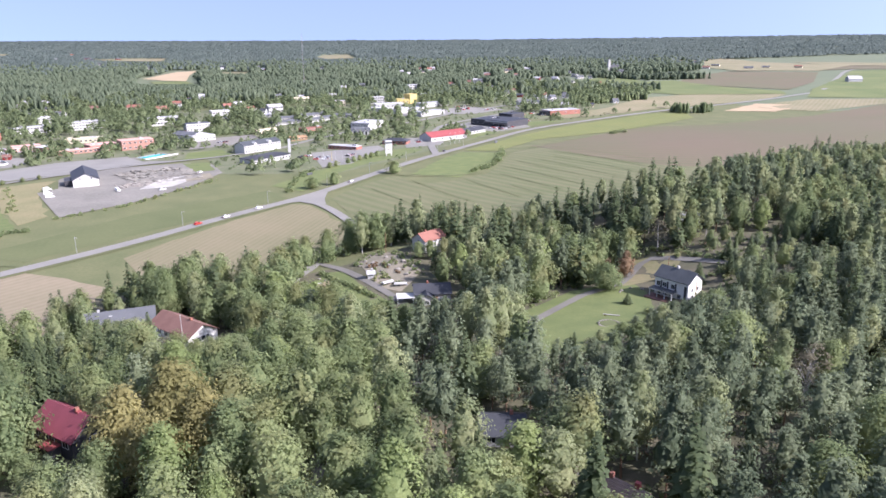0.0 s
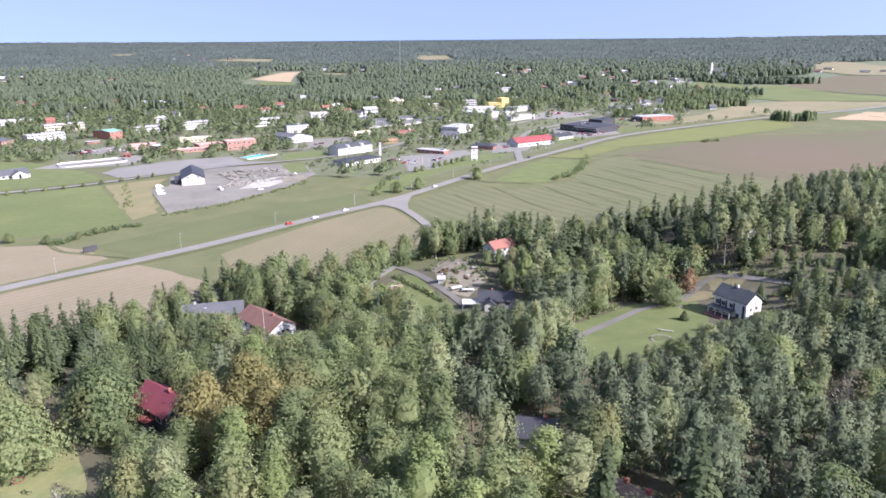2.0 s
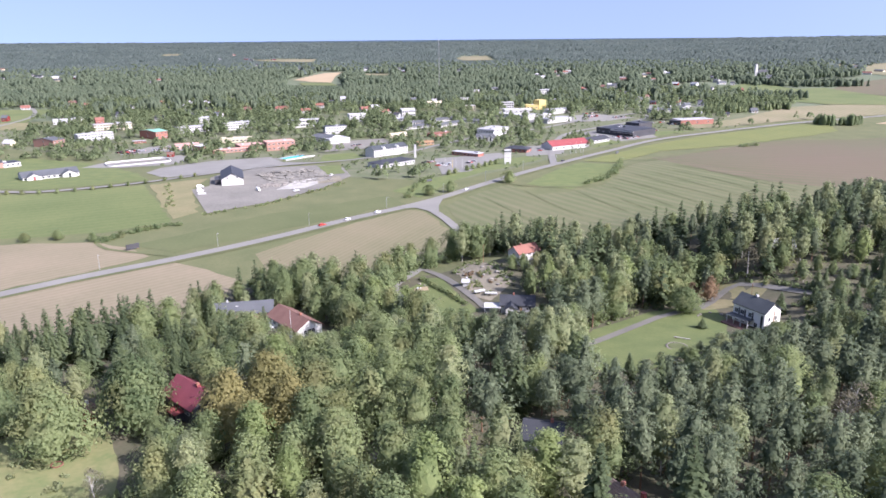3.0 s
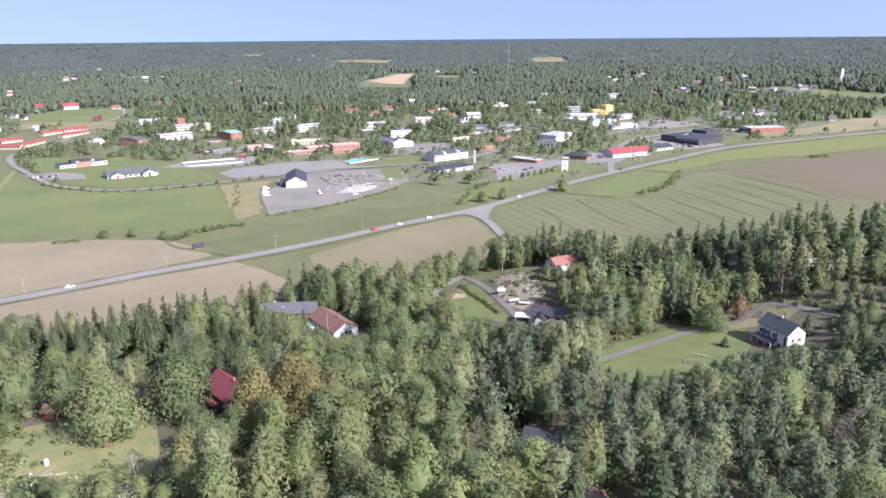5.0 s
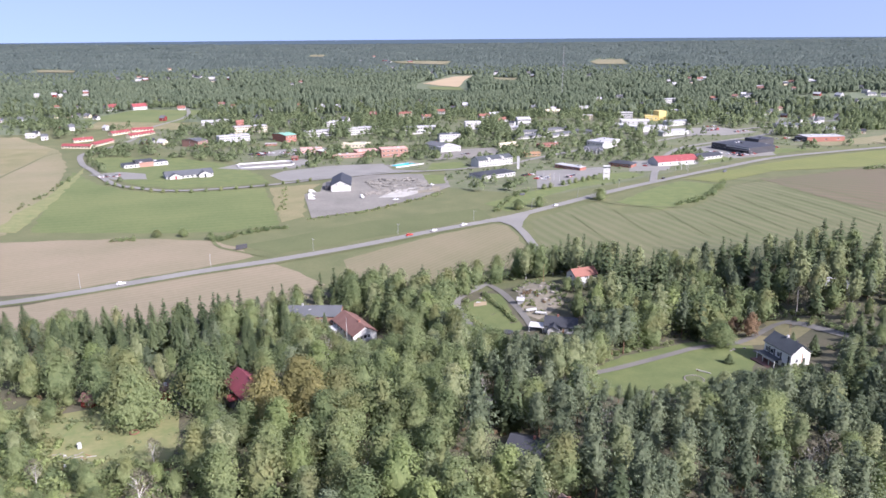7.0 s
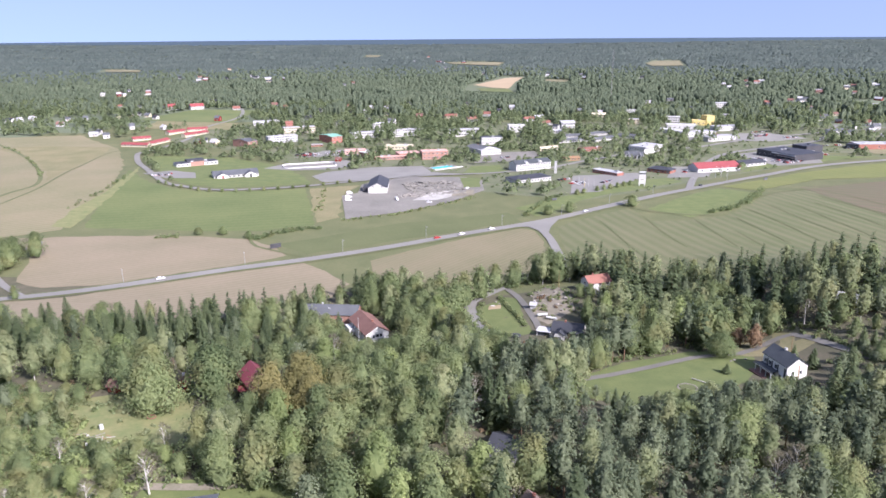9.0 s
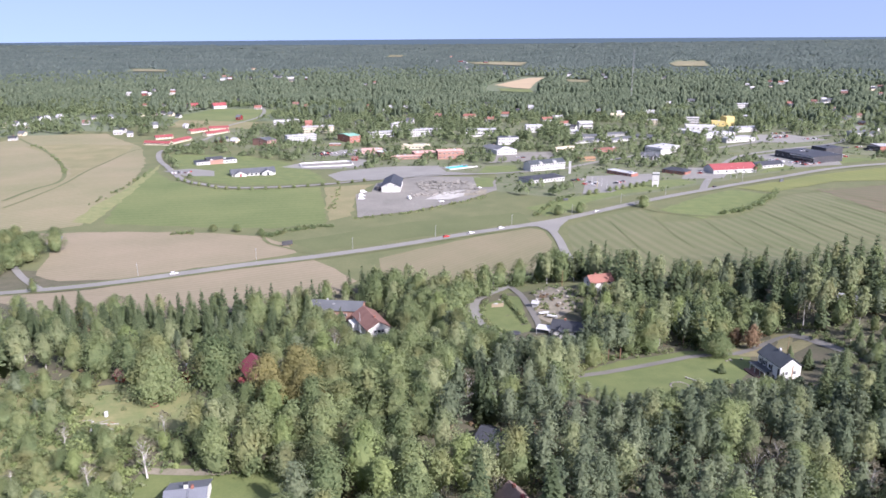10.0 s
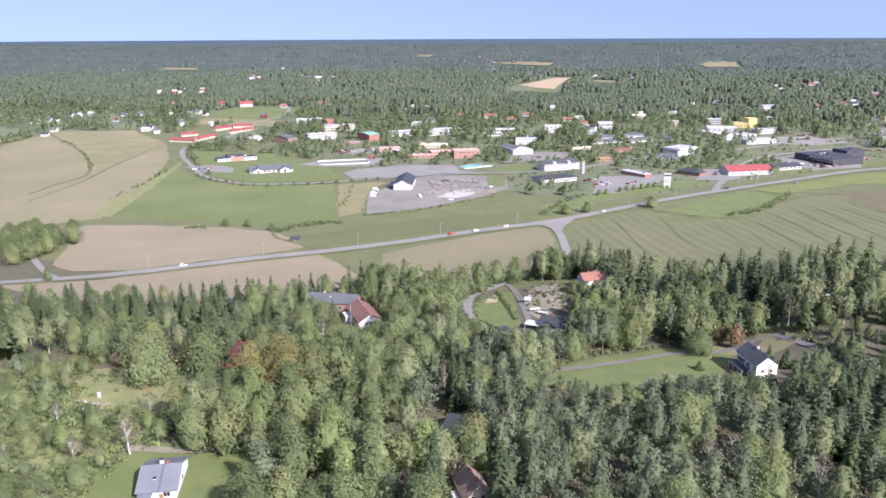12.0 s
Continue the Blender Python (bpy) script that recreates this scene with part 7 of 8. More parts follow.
def low_growth(x, y):
    """Trees stay low on the sunny side of the openings: the height that may grow at a place."""
    ux, uy = x - 20.0, y + 5.0
    n = math.hypot(ux, uy)
    for s in range(1, 46, 2):
        px, py = x + ux / n * s, y + uy / n * s
        k = next((i for i, o in enumerate(SUNNY) if inside(px, py, o)), None)
        if k is not None:
            return 0.45 * s + (4.5, 3.0, 4.0, 4.0, 4.0, 6.0, 4.5, 5.5)[k] + (ground_z(px, py) - ground_z(x, y))
    for a, b, r, bare in SEEN:
        s = math.hypot(a - x, b - y)
        if 2 < s < 32 and b > y and abs((a - x) * uy - (b - y) * ux) / n < r:
            return 0.45 * s + bare
    return 99.0


SCRUB = [(-141, 178), (-121, 186), (-80, 170), (-62, 146), (-60, 134), (-66, 128), (-62, 110), (-73, 100), (-110, 90), (-160, 120), (-160, 160)]


def mix_at(x, y):
    """Which trees grow where: pines on the east side, leafy trees in the middle and west, spruces along the rim."""
    r = TR.rand()
    n = noise.noise((x * 0.02, y * 0.02, 3.0))
    if inside(x, y, SCRUB):
        return "broad" if r < 0.66 else "birch" if r < 0.74 else "grey" if r < 0.78 else "pine" if r < 0.9 else "bright"
    if x > 50 and y > 290:
        return "spruce" if r < 0.30 + n * 0.5 else "pine" if r < 0.6 else "birch" if r < 0.8 else "broad"
    if x > 20 + n * 30 and y < 250:
        return "pine" if r < (0.78 if x < 120 else 0.6) else "spruce" if r < 0.84 else "birch" if r < 0.91 else "broad" if r < 0.975 else "grey"
    if x < -60 and y > 195:
        return "spruce" if r < 0.55 else "broad" if r < 0.8 else "birch" if r < 0.9 else "pine"
    return "broad" if r < 0.6 else "birch" if r < 0.76 else "spruce" if r < 0.84 else "bright" if r < 0.9 else "pine" if r < 0.95 else "grey"


PLACED, SEEN = [], []


def special(kind, x, y, h=1.0, w=None):
    PLACED.append((x, y, {"oak": 7.6, "autumn": 5.4}.get(kind, 3.2) * (w or h)))
    if kind in ("oak", "autumn", "bright") and y < 260 and h > 0.9:
        SEEN.append((x, y, {"oak": 7.5, "autumn": 5.5, "bright": 4.0}[kind] * (w or h), {"oak": 3.5, "autumn": 6.5, "bright": 6.5}[kind]))
    return plant(kind, x, y, h, w)

# single trees that stand out
for kind, x, y, h, w in (
    ("oak", -89.5, 172.3, 1.15, 1.12), ("oak", -72.5, 182.0, 1.25, 1.12), ("oak", -101.0, 194.0, 1.0, 0.8),
    ("bright", -7.1, 132.1, 1.27, 1.15), ("bright", 0.5, 124.0, 1.0, 1.1),
    ("autumn", -39.5, 172.0, 1.3, 1.35), ("autumn", -48.0, 169.0, 1.15, 1.15), ("autumn", -33.5, 165.0, 1.1, 1.0), ("autumn", -43.5, 162.0, 1.0, 0.9),
    ("bright", -41.0, 156.0, 1.05, 1.15), ("broad", -30.0, 160.0, 1.15, 1.2),
    ("bright", 18.4, 137.6, 0.98, 1.25), ("birch", 23.6, 134.9, 0.9, 1.3), ("broad", 12.0, 134.7, 0.85, 1.0), ("birch", -28.0, 132.4, 0.72, 1.0),
    ("birch", 40.0, 200.0, 1.15, 1.1), ("birch", 35.5, 198.0, 1.2, 1.1), ("birch", 45.0, 203.0, 1.05, 1.0),
    ("oak", 102.0, 250.5, 0.66, 0.72), ("broad", 55.5, 311.0, 0.48, 0.62), ("birch", 61.5, 312.0, 0.46, 0.7), ("broad", 51.0, 313.0, 0.42, 0.6), ("broad", 66.0, 314.0, 0.52, 0.7), ("rust", 117.0, 262.0, 1.15, 1.1), ("rust", 112.0, 266.0, 0.9, 0.9),
    ("spruce", 130.5, 236.5, 0.4, 0.62), ("spruce", 100.0, 233.0, 0.2, 0.45), ("spruce", 127.0, 246.0, 0.3, 0.5),
    ("spruce", 69.4, 348.8, 0.95, 0.9), ("spruce", 41.4, 121.9, 1.16, 1.3), ("spruce", 4.0, 141.0, 0.72, 0.75),
    ("spruce", 149.0, 300.0, 1.3, 1.2), ("spruce", 144.0, 303.0, 1.2, 1.1), ("spruce", 155.0, 305.0, 1.2, 1.2), ("spruce", 138.0, 306.0, 1.15, 1.1),
    ("oak", -40.0, 300.0, 1.35, 0.95), ("oak", -47.0, 292.0, 1.25, 0.7), ("oak", -29.0, 303.0, 1.2, 0.7), ("birch", -20.0, 296.0, 1.1, 1.2),
    ("broad", 18.0, 345.0, 0.9, 1.0), ("broad", 30.0, 350.0, 1.0, 1.1), ("broad", 8.0, 342.0, 0.85, 0.9), ("birch", 33.0, 342.0, 1.0, 1.0), ("spruce", -4.0, 322.0, 0.6, 0.7),
    ("spruce", -106.0, 240.3, 0.82, 0.9), ("spruce", -112.0, 241.0, 0.72, 0.85), ("spruce", -101.0, 243.0, 0.76, 0.8), ("spruce", -118.0, 238.0, 0.74, 0.8), ("spruce", -126.0, 236.0, 0.74, 0.9),
    ("broad", -92.0, 258.0, 1.0, 1.3), ("broad", -84.0, 262.0, 1.0, 1.2), ("birch", -76.0, 268.0, 1.0, 1.0), ("birch", -70.0, 264.0, 1.0, 1.0),
    ("broad", -67.0, 264.0, 0.62, 0.75), ("birch", -60.0, 263.0, 0.52, 0.8), ("broad", -73.5, 265.0, 0.98, 0.8), ("spruce", -70.0, 261.5, 0.82, 0.8), ("birch", -76.5, 262.0, 0.85, 0.9), ("broad", -56.0, 262.0, 0.42, 0.6),
    ("grey", -66.0, 129.0, 1.0, 1.0), ("birch", -53.0, 152.0, 0.8, 1.1), ("broad", -62.0, 150.0, 0.6, 0.8), ("grey", 92.0, 150.0, 1.0, 0.9), ("grey", 27.0, 135.0, 0.6, 0.8),
):
    special(kind, x, y, h, w)
# tree belt and bushes along the fields
for kind, x, y, h, w in (("oak", -201, 429, 0.32, 0.4), ("oak", -184, 430, 0.38, 0.38), ("oak", -163, 424, 0.32, 0.34), ("broad", 101, 546, 0.6, 1.1), ("broad", 52, 520, 0.55, 0.8), ("broad", 36, 512, 0.5, 0.9), ("broad", -233, 292, 0.5, 0.5)):
    special(kind, x, y, h, w)
for i in range(22):
    special("broad", -278 - 7 * (i % 5) + TR.normal() * 2, 322 + 7.5 * (i // 4) + (i % 5) * 4 + TR.normal() * 2, 0.85 + 0.25 * TR.rand(), 1.15)


def bushes(name, label, line, n, r, leaf="leaf", spread=1.5):
    P = smooth_line(line, 3.0)
    cs, rs = [], []
    for _ in range(n):
        p = P[TR.randint(len(P))]
        q = r * (0.5 + 0.8 * TR.rand())
        x, y = p.x + TR.normal() * spread, p.y + TR.normal() * spread
        cs.append((x, y, ground_z(x, y) + q * 0.55)); rs.append(q)
    return tagged(new(name, quad_mesh(name, leaves(cs, rs, 40, 0.34 * r ** 0.5, flat=0.9), leaf)), label, "bushes", kind="stuff")


bushes("ditch_bushes", "green bushes along the field ditch", [(156, 533), (170, 542), (187, 562), (202, 586), (217, 620)], 60, 2.6)
bushes("ditch_bushes", "low bushes along the field edge", [(-160, 419), (-150, 434), (-135, 449), (-122, 452)], 70, 1.8)
bushes("ditch_bushes", "low bushes at the field corner", [(-224, 417), (-212, 421)], 16, 1.6)
bushes("ditch_bushes", "scrub along the edge of the lot", [(-112, 478), (-76, 502), (-45, 540), (-25, 565)], 50, 1.3)
bushes("ditch_bushes", "scrub in the dry grass", [(-160, 585), (-148, 540), (-140, 500)], 26, 1.2)
bushes("ditch_bushes", "bushes by the junction", [(18, 508), (26, 530), (35, 560), (48, 585)], 40, 2.0)
bushes("ditch_bushes", "bushes along the hay field", [(-375, 630), (-356, 566), (-345, 521), (-339, 486)], 30, 1.6)
bushes("ditch_bushes", "rough growth along the hay field ditch", [(-652, 814), (-604, 775), (-536, 709), (-490, 655), (-471, 634), (-455, 612)], 34, 1.9)
bushes("ditch_bushes", "dark bushes in the brown field", [(385, 712), (400, 718)], 14, 3.0)
bushes("field_edge_bushes", "leafy undergrowth at the field edge of the wood", [(-66, 332), (-40, 320), (-12, 322), (8, 338), (28, 352)], 120, 2.4, "leaf", 2.5)
bushes("meadow_shrubs", "shrubs and tall weeds in the meadow", [(-118, 160), (-108, 165), (-104, 150), (-90, 140), (-80, 142)], 46, 1.3, "leaf", 4.5)
bushes("meadow_shrubs", "pale grassy shrubs in the meadow", [(-112, 172), (-100, 176), (-88, 160), (-78, 150)], 30, 0.9, "leaf_birch", 3.5)
bushes("meadow_shrubs", "mixed green bushes round the meadow", [(-118, 176), (-120, 164), (-112, 152), (-98, 144), (-82, 142), (-70, 146), (-66, 138), (-50, 140), (-34, 140)], 150, 2.0, "leaf", 3.0)
bushes("meadow_shrubs", "yellow-green bushes round the meadow", [(-114, 158), (-100, 142), (-84, 138), (-72, 132), (-74, 118)], 80, 1.8, "leaf_bright", 4.0)
bushes("lawn_shrubs", "bushes and perennials along the lawn's edge", [(-68, 122), (-70, 108), (-62, 98), (-40, 96), (-22, 104), (-22, 126), (-30, 137)], 110, 1.5, "leaf", 1.6)
bushes("lawn_shrubs", "bushes along the edge of the lawn before the white house", [(84, 204), (96, 213), (108, 222), (134, 222), (139, 234), (150, 244), (143, 264), (134, 284)], 90, 1.4, "leaf", 1.8)
bushes("lawn_shrubs", "low growth along the far side of the lawn", [(44, 210), (50, 230), (64, 246), (90, 260), (104, 268), (112, 280)], 80, 1.4, "leaf", 1.8)
bushes("garden_shrubs", "shrubs and perennials in the rock garden", [(28, 326), (34, 334), (42, 326), (47, 312), (46, 300), (38, 292), (32, 304), (38, 314)], 90, 0.85, "leaf", 2.2)
bushes("garden_shrubs", "brown heath plants in the rock garden", [(31, 318), (37, 314), (41, 306)], 22, 0.6, "leaf_rust", 1.8)
bushes("meadow_shrubs", "mixed bushes on the overgrown slope", [(-135, 170), (-128, 150), (-116, 135), (-100, 122), (-84, 112), (-76, 122)], 170, 1.6, "leaf", 7.0)
bushes("meadow_shrubs", "yellow-green bushes on the overgrown slope", [(-130, 160), (-112, 140), (-94, 126), (-78, 116)], 80, 1.3, "leaf_bright", 7.0)
bushes("hedge", "clipped green hedge beside the driveway", [(12, 325), (16, 312), (21, 299), (25, 286)], 170, 0.95, "leaf", 0.3)
bushes("shrubs", "low garden shrubs round the lawn", [(3, 316), (3, 304), (5, 292), (10, 280), (20, 270)], 90, 0.95, "leaf", 0.7)
for k, (x, y) in enumerate([(-322, 594), (-312, 588), (-300, 579), (-290, 574), (-279, 571), (-268, 563), (-257, 561), (-245, 561), (-233, 562), (-222, 566), (-211, 571), (-200, 577), (-189, 583), (-178, 590), (-166, 600), (-155, 608), (-146, 617)]):
    special("broad", x, y + 2, 0.22, 0.34)
for k, (x, y) in enumerate([(78, 600), (84, 607), (90, 613), (97, 620), (103, 627), (109, 633), (60, 582), (66, 588)]):
    special("broad", x, y + 4, 0.3, 0.5)

# ---- lines of taller growth left in the mown field ----
for line in ([(73, 498), (83, 455), (94, 408)], [(106, 515), (114, 469), (123, 435)], [(142, 508), (151, 460), (158, 428)], [(173, 518), (183, 478), (190, 452)], [(164, 478), (169, 455), (174, 437)], [(188, 548), (200, 508), (211, 460)], [(208, 564), (221, 513), (235, 465)], [(228, 566), (241, 512), (252, 460)], [(246, 575), (262, 530), (274, 470)], [(258, 600), (281, 544), (296, 480)], [(271, 632), (300, 565), (318, 504)]):
    strip("field_ridge", line, 1.15, M["grass"], 0.3, "narrow dark strip of uncut grass in the field", "field")
strip("field_ditch", [(60, 520), (93, 543), (117, 529), (152, 523), (170, 532), (190, 560), (210, 596), (236, 622), (290, 660), (330, 690)], 3.2, M["rough_grass"], 0.3, "grassy ditch between two fields", "ditch")
strip("field_ditch", [(-160, 419), (-150, 405), (-124, 392), (-112, 386)], 2.5, M["rough_grass"], 0.3, "rough grass field edge", "ditch")

for k, (x, y) in enumerate([(-112, 152), (-106, 144), (-98, 139), (-116, 166), (-84, 138), (-73, 150), (-110, 158)]):
    special(("birch", "broad", "grey")[k % 3], x, y, 0.45 + 0.1 * (k % 3), 0.6)
# lamp posts along the road
road_line = smooth_line([(-216, 307), (-178, 335), (-146, 358), (-109, 381), (-66, 412), (-22, 449), (20, 481), (46, 505), (95, 558), (158, 622), (230, 700)], 8.0)
for k in range(3, len(road_line) - 1, 7):
    a, b = road_line[k], road_line[k + 1]
    u = (b - a).normalized()
    q = a + Vector((-u.y, u.x, 0)) * 6.0
    lp = new("street_lamp")
    lp.matrix_basis = pose(q.x, q.y, ground_z(q.x, q.y) - 0.2, 0, 0, math.degrees(math.atan2(u.y, u.x)))
    tagged(lp, "thin grey metal street lamp beside the road", "street lamp", "street lamps along the road")
    part("post", prism([(-0.09, 0), (0.09, 0), (0.05, 8.2), (-0.05, 8.2)], -0.09, 0.09), "metal", lp)
    part("arm", boxes([(-0.05, -1.6, 8.05, 0.05, 0.05, 8.15)]), "metal", lp)
    part("lamp_head", boxes([(-0.13, -2.1, 8.02, 0.13, -1.6, 8.18)]), "roof_light", lp)

NEAR, REST = {}, []
tries = 0
while tries < 20000:
    tries += 1
    x, y = -240 + 710 * TR.rand(), 62 + 408 * TR.rand()
    if abs(x - 20) > y * 0.95 + 40 or not free(x, y):
        continue
    gap = 6.4 if 60 < x < 120 and y < 150 else 4.9 if x > 20 and y < 250 else 6.3
    if any((x - a) ** 2 + (y - b) ** 2 < max(gap, r) ** 2 for a, b, r in PLACED):
        continue
    PLACED.append((x, y, gap))
    kind = mix_at(x, y)
    h = (0.78 + 0.40 * TR.rand()) * (0.72 if x < -55 and y > 195 else 1.0)
    if 134 < x < 182 and 210 < y < 264:
        h *= 0.42
    if inside(x, y, SCRUB):
        h *= 0.3 + 0.3 * TR.rand()
    cap = low_growth(x, y)
    if cap < h * 17:
        if TR.rand() < 0.12:
            continue
        h = max(cap, 2.6) / 17 * (0.75 + 0.25 * TR.rand())
    if kind in NEAR and NEAR[kind] >= 215 or y > 255 or x > 190:
        REST.append((kind, x, y, h))
    else:
        NEAR[kind] = NEAR.get(kind, 0) + 1
        plant(kind, x, y, h, h ** 0.7 * (0.9 + 0.3 * TR.rand()))

# trees past the ones that can be counted, joined by kind
for kind in sorted({r[0] for r in REST}):
    k0 = KINDS[kind]
    crowns, stems, ways = [], [], []
    for kd, x, y, h in REST:
        if kd != kind:
            continue
        k = k0[TR.randint(len(k0))]
        q0 = k["quads"]
        size = np.abs(q0 - q0.mean(axis=1, keepdims=True)).max(axis=(1, 2))
        pick = (TR.rand(len(q0)) < 0.25) | (size > 0.6 if kind != "spruce" else size < 0)
        keep = q0[pick]
        mid = keep.mean(axis=1, keepdims=True)
        keep = mid + (keep - mid) * 1.7
        a = TR.rand() * 6.28
        rot = np.array([[math.cos(a), -math.sin(a), 0], [math.sin(a), math.cos(a), 0], [0, 0, 1]]) * h
        at = np.array([x, y, ground_z(x, y)])
        crowns.append(keep @ rot.T + at)
        ways.append(k["normals"][pick] @ rot.T / h)
        stems.append(([tuple(rot @ np.array(v) + at) for v in k["stem"][0][:36]], k["stem"][1][:30]))
    me = quad_mesh("crown", np.concatenate(crowns), k0[0]["leaf"], np.concatenate(ways))
    top = new("wood_edge_trees")
    tagged(top, k0[0]["label"].split(" in ")[0] + "s, far side of the wood", "trees", kind="stuff")
    new("crown", me).parent = top
    v, f = joined(stems)
    mesh_ob("trunk", v, f, M[k0[0]["bark"]], top)

# bushes and saplings between the trunks
for leaf, count, label in (("leaf", 4200, "green bushes and saplings on the forest floor"), ("leaf_birch", 1500, "pale green saplings on the forest floor"), ("leaf_rust", 500, "brown bracken on the forest floor")):
    cs, rs = [], []
    for _ in range(count):
        x, y = -200 + 440 * TR.rand(), 70 + 250 * TR.rand() ** 1.3
        if free(x, y):
            r = 0.5 + 1.1 * TR.rand() ** 2
            cs.append((x, y, ground_z(x, y) + r * 0.6)); rs.append(r)
    tagged(new("undergrowth", quad_mesh("undergrowth", leaves(cs, rs, 14, 0.36), leaf)), label, "undergrowth", kind="stuff")


def rough_crowns(name, label, spots, leaf, per, size, up=1.0):
    """Far trees: each crown a handful of leaf masses on an egg."""
    P = np.array(spots)
    n = len(P)
    P4 = np.repeat(P, per, axis=0)
    d = TR.normal(size=(n * per, 3)); d[:, 2] = np.abs(d[:, 2]) * 0.9 - 0.25
    d /= np.linalg.norm(d, axis=1)[:, None]
    hh, ww = P4[:, 3], P4[:, 4]
    taper = np.clip(1 - 0.55 * np.clip(d[:, 2], 0, 1), 0.2, 1)
    pos = P4[:, :3] + np.stack([d[:, 0] * ww * taper, d[:, 1] * ww * taper, hh * (0.5 + 0.5 * d[:, 2])], 1)
    nrm = d + TR.normal(size=(n * per, 3)) * 0.35
    nrm /= np.linalg.norm(nrm, axis=1)[:, None]
    u = np.cross(nrm, TR.normal(size=(n * per, 3))); u /= np.linalg.norm(u, axis=1)[:, None] + 1e-9
    v = np.cross(nrm, u)
    s = (size * ww * (0.6 + 0.7 * TR.rand(n * per)))[:, None]
    q = np.stack([pos - u * s * 1.1 - v * s * 0.7, pos + u * s * 1.1 - v * s * 0.6, pos + v * s * 1.2], 1)
    soft = d * np.array([1, 1, 0.7]) + nrm * 0.4 + np.array([0, 0, up])
    soft /= np.linalg.norm(soft, axis=1)[:, None]
    return tagged(new(name, quad_mesh(name, q, leaf, soft)), label, "trees", kind="stuff")

# groves and garden trees of the town: x, y, how many, how wide
GROVES = []
GROVES += [(-207, 781, 5, 8), (-186, 760, 6, 9), (-166, 759, 6, 9), (-156, 780, 4, 6), (-140, 782, 4, 7), (-150, 859, 2, 4), (-119, 777, 3, 5), (-114, 806, 5, 7), (-109, 766, 3, 4), (-316, 1032, 7, 10), (-285, 991, 5, 8), (-308, 964, 5, 9), (-254, 984, 3, 6), (-211, 905, 3, 5), (-203, 951, 4, 8), (-178, 962, 3, 6), (-160, 955, 2, 4), (-137, 935, 5, 9), (-145, 1102, 8, 14), (-133, 981, 5, 9), (-98, 895, 6, 8), (-81, 897, 4, 7)]
GROVES += [(-67, 869, 3, 5), (-50, 774, 4, 6), (-37, 750, 3, 5), (-48, 989, 2, 5), (-37, 1045, 6, 9), (-22, 925, 5, 9), (-19, 874, 3, 5), (-21, 778, 4, 7), (-16, 947, 8, 11), (1, 971, 12, 15), (20, 996, 10, 13), (-5, 893, 6, 9), (43, 975, 4, 6), (47, 807, 4, 5), (40, 869, 3, 5), (56, 770, 3, 5), (82, 1002, 3, 6), (90, 793, 6, 7), (104, 807, 6, 7), (115, 836, 5, 6), (142, 1085, 7, 10), (156, 1067, 8, 10)]
GROVES += [(176, 1137, 8, 10), (195, 1090, 10, 14), (103, 1129, 6, 9), (77, 1126, 5, 8), (182, 937, 4, 4), (201, 899, 4, 6), (209, 869, 4, 8), (226, 890, 4, 6), (297, 1354, 6, 8), (327, 1226, 3, 5), (332, 1151, 4, 7), (352, 1153, 6, 9), (360, 1120, 6, 10), (370, 1088, 6, 9), (406, 1158, 8, 12), (454, 1236, 8, 12), (443, 1127, 8, 11), (479, 1164, 9, 12), (505, 1368, 8, 14), (453, 1365, 6, 10), (404, 1272, 5, 9), (10, 605, 5, 6)]
GROVES += [(4, 579, 4, 6), (33, 583, 3, 4), (39, 601, 3, 4), (-564, 994, 9, 12), (-552, 1008, 9, 12), (-554, 1068, 6, 9), (-502, 926, 5, 7), (-442, 843, 7, 9), (-431, 860, 6, 8), (-405, 841, 6, 8), (-363, 861, 3, 4), (-314, 794, 6, 6), (-313, 836, 7, 7), (-440, 1004, 6, 9), (-436, 1064, 6, 9), (-409, 957, 6, 9), (-355, 933, 5, 8), (-442, 1136, 8, 12), (-290, 835, 3, 4), (-278, 908, 8, 8), (-289, 998, 9, 10), (-318, 1058, 7, 10)]

# ---- trees of the town and the woods behind it ----
CLEAR = [
    [(-322, 404), (-700, 740), (-740, 890), (-600, 930), (-470, 870), (-440, 760), (-330, 600), (-250, 570), (-180, 590), (-130, 640), (-20, 700), (60, 760), (160, 740), (230, 740), (330, 800), (420, 860), (560, 900), (740, 960), (620, 1010), (740, 1140), (620, 1340), (500, 1350), (640, 1480), (830, 1570), (900, 1480), (1150, 1570), (1250, 1700), (1500, 2000), (2300, 2000), (2600, 1500), (1300, 700), (500, 400), (-100, 300), (-300, 350)],
    [(-156, 1660), (-160, 1830), (-90, 2100), (-25, 2125), (-40, 1930), (-30, 1610), (-110, 1630)],
    [(20, 2050), (100, 2015), (85, 1915), (28, 1940)],
    [(-620, 1060), (-610, 1240), (-470, 1240), (-430, 1040)],
    [(-580, 975), (-600, 1070), (-420, 1060), (-410, 975)],
    [(-375, 2905), (-272, 2965), (-126, 2900), (-135, 2650), (-330, 2750)],
    [(386, 2808), (440, 2985), (555, 3005), (515, 2625), (390, 2610)],
    [(-1490, 2355), (-1330, 2335), (-1275, 2210), (-1415, 2205)],
    [(-855, 3540), (-766, 3535), (-732, 3310), (-810, 3315)],
]
CALM = [[(-112, 660), (-108, 752), (-45, 752), (-15, 690), (-30, 650)], [(-275, 650), (-262, 745), (-185, 770), (-165, 690), (-190, 640)], [(-540, 760), (-540, 940), (-400, 985), (-425, 860), (-455, 780)], [(280, 760), (210, 900), (330, 960), (420, 900)]]
FAR = []
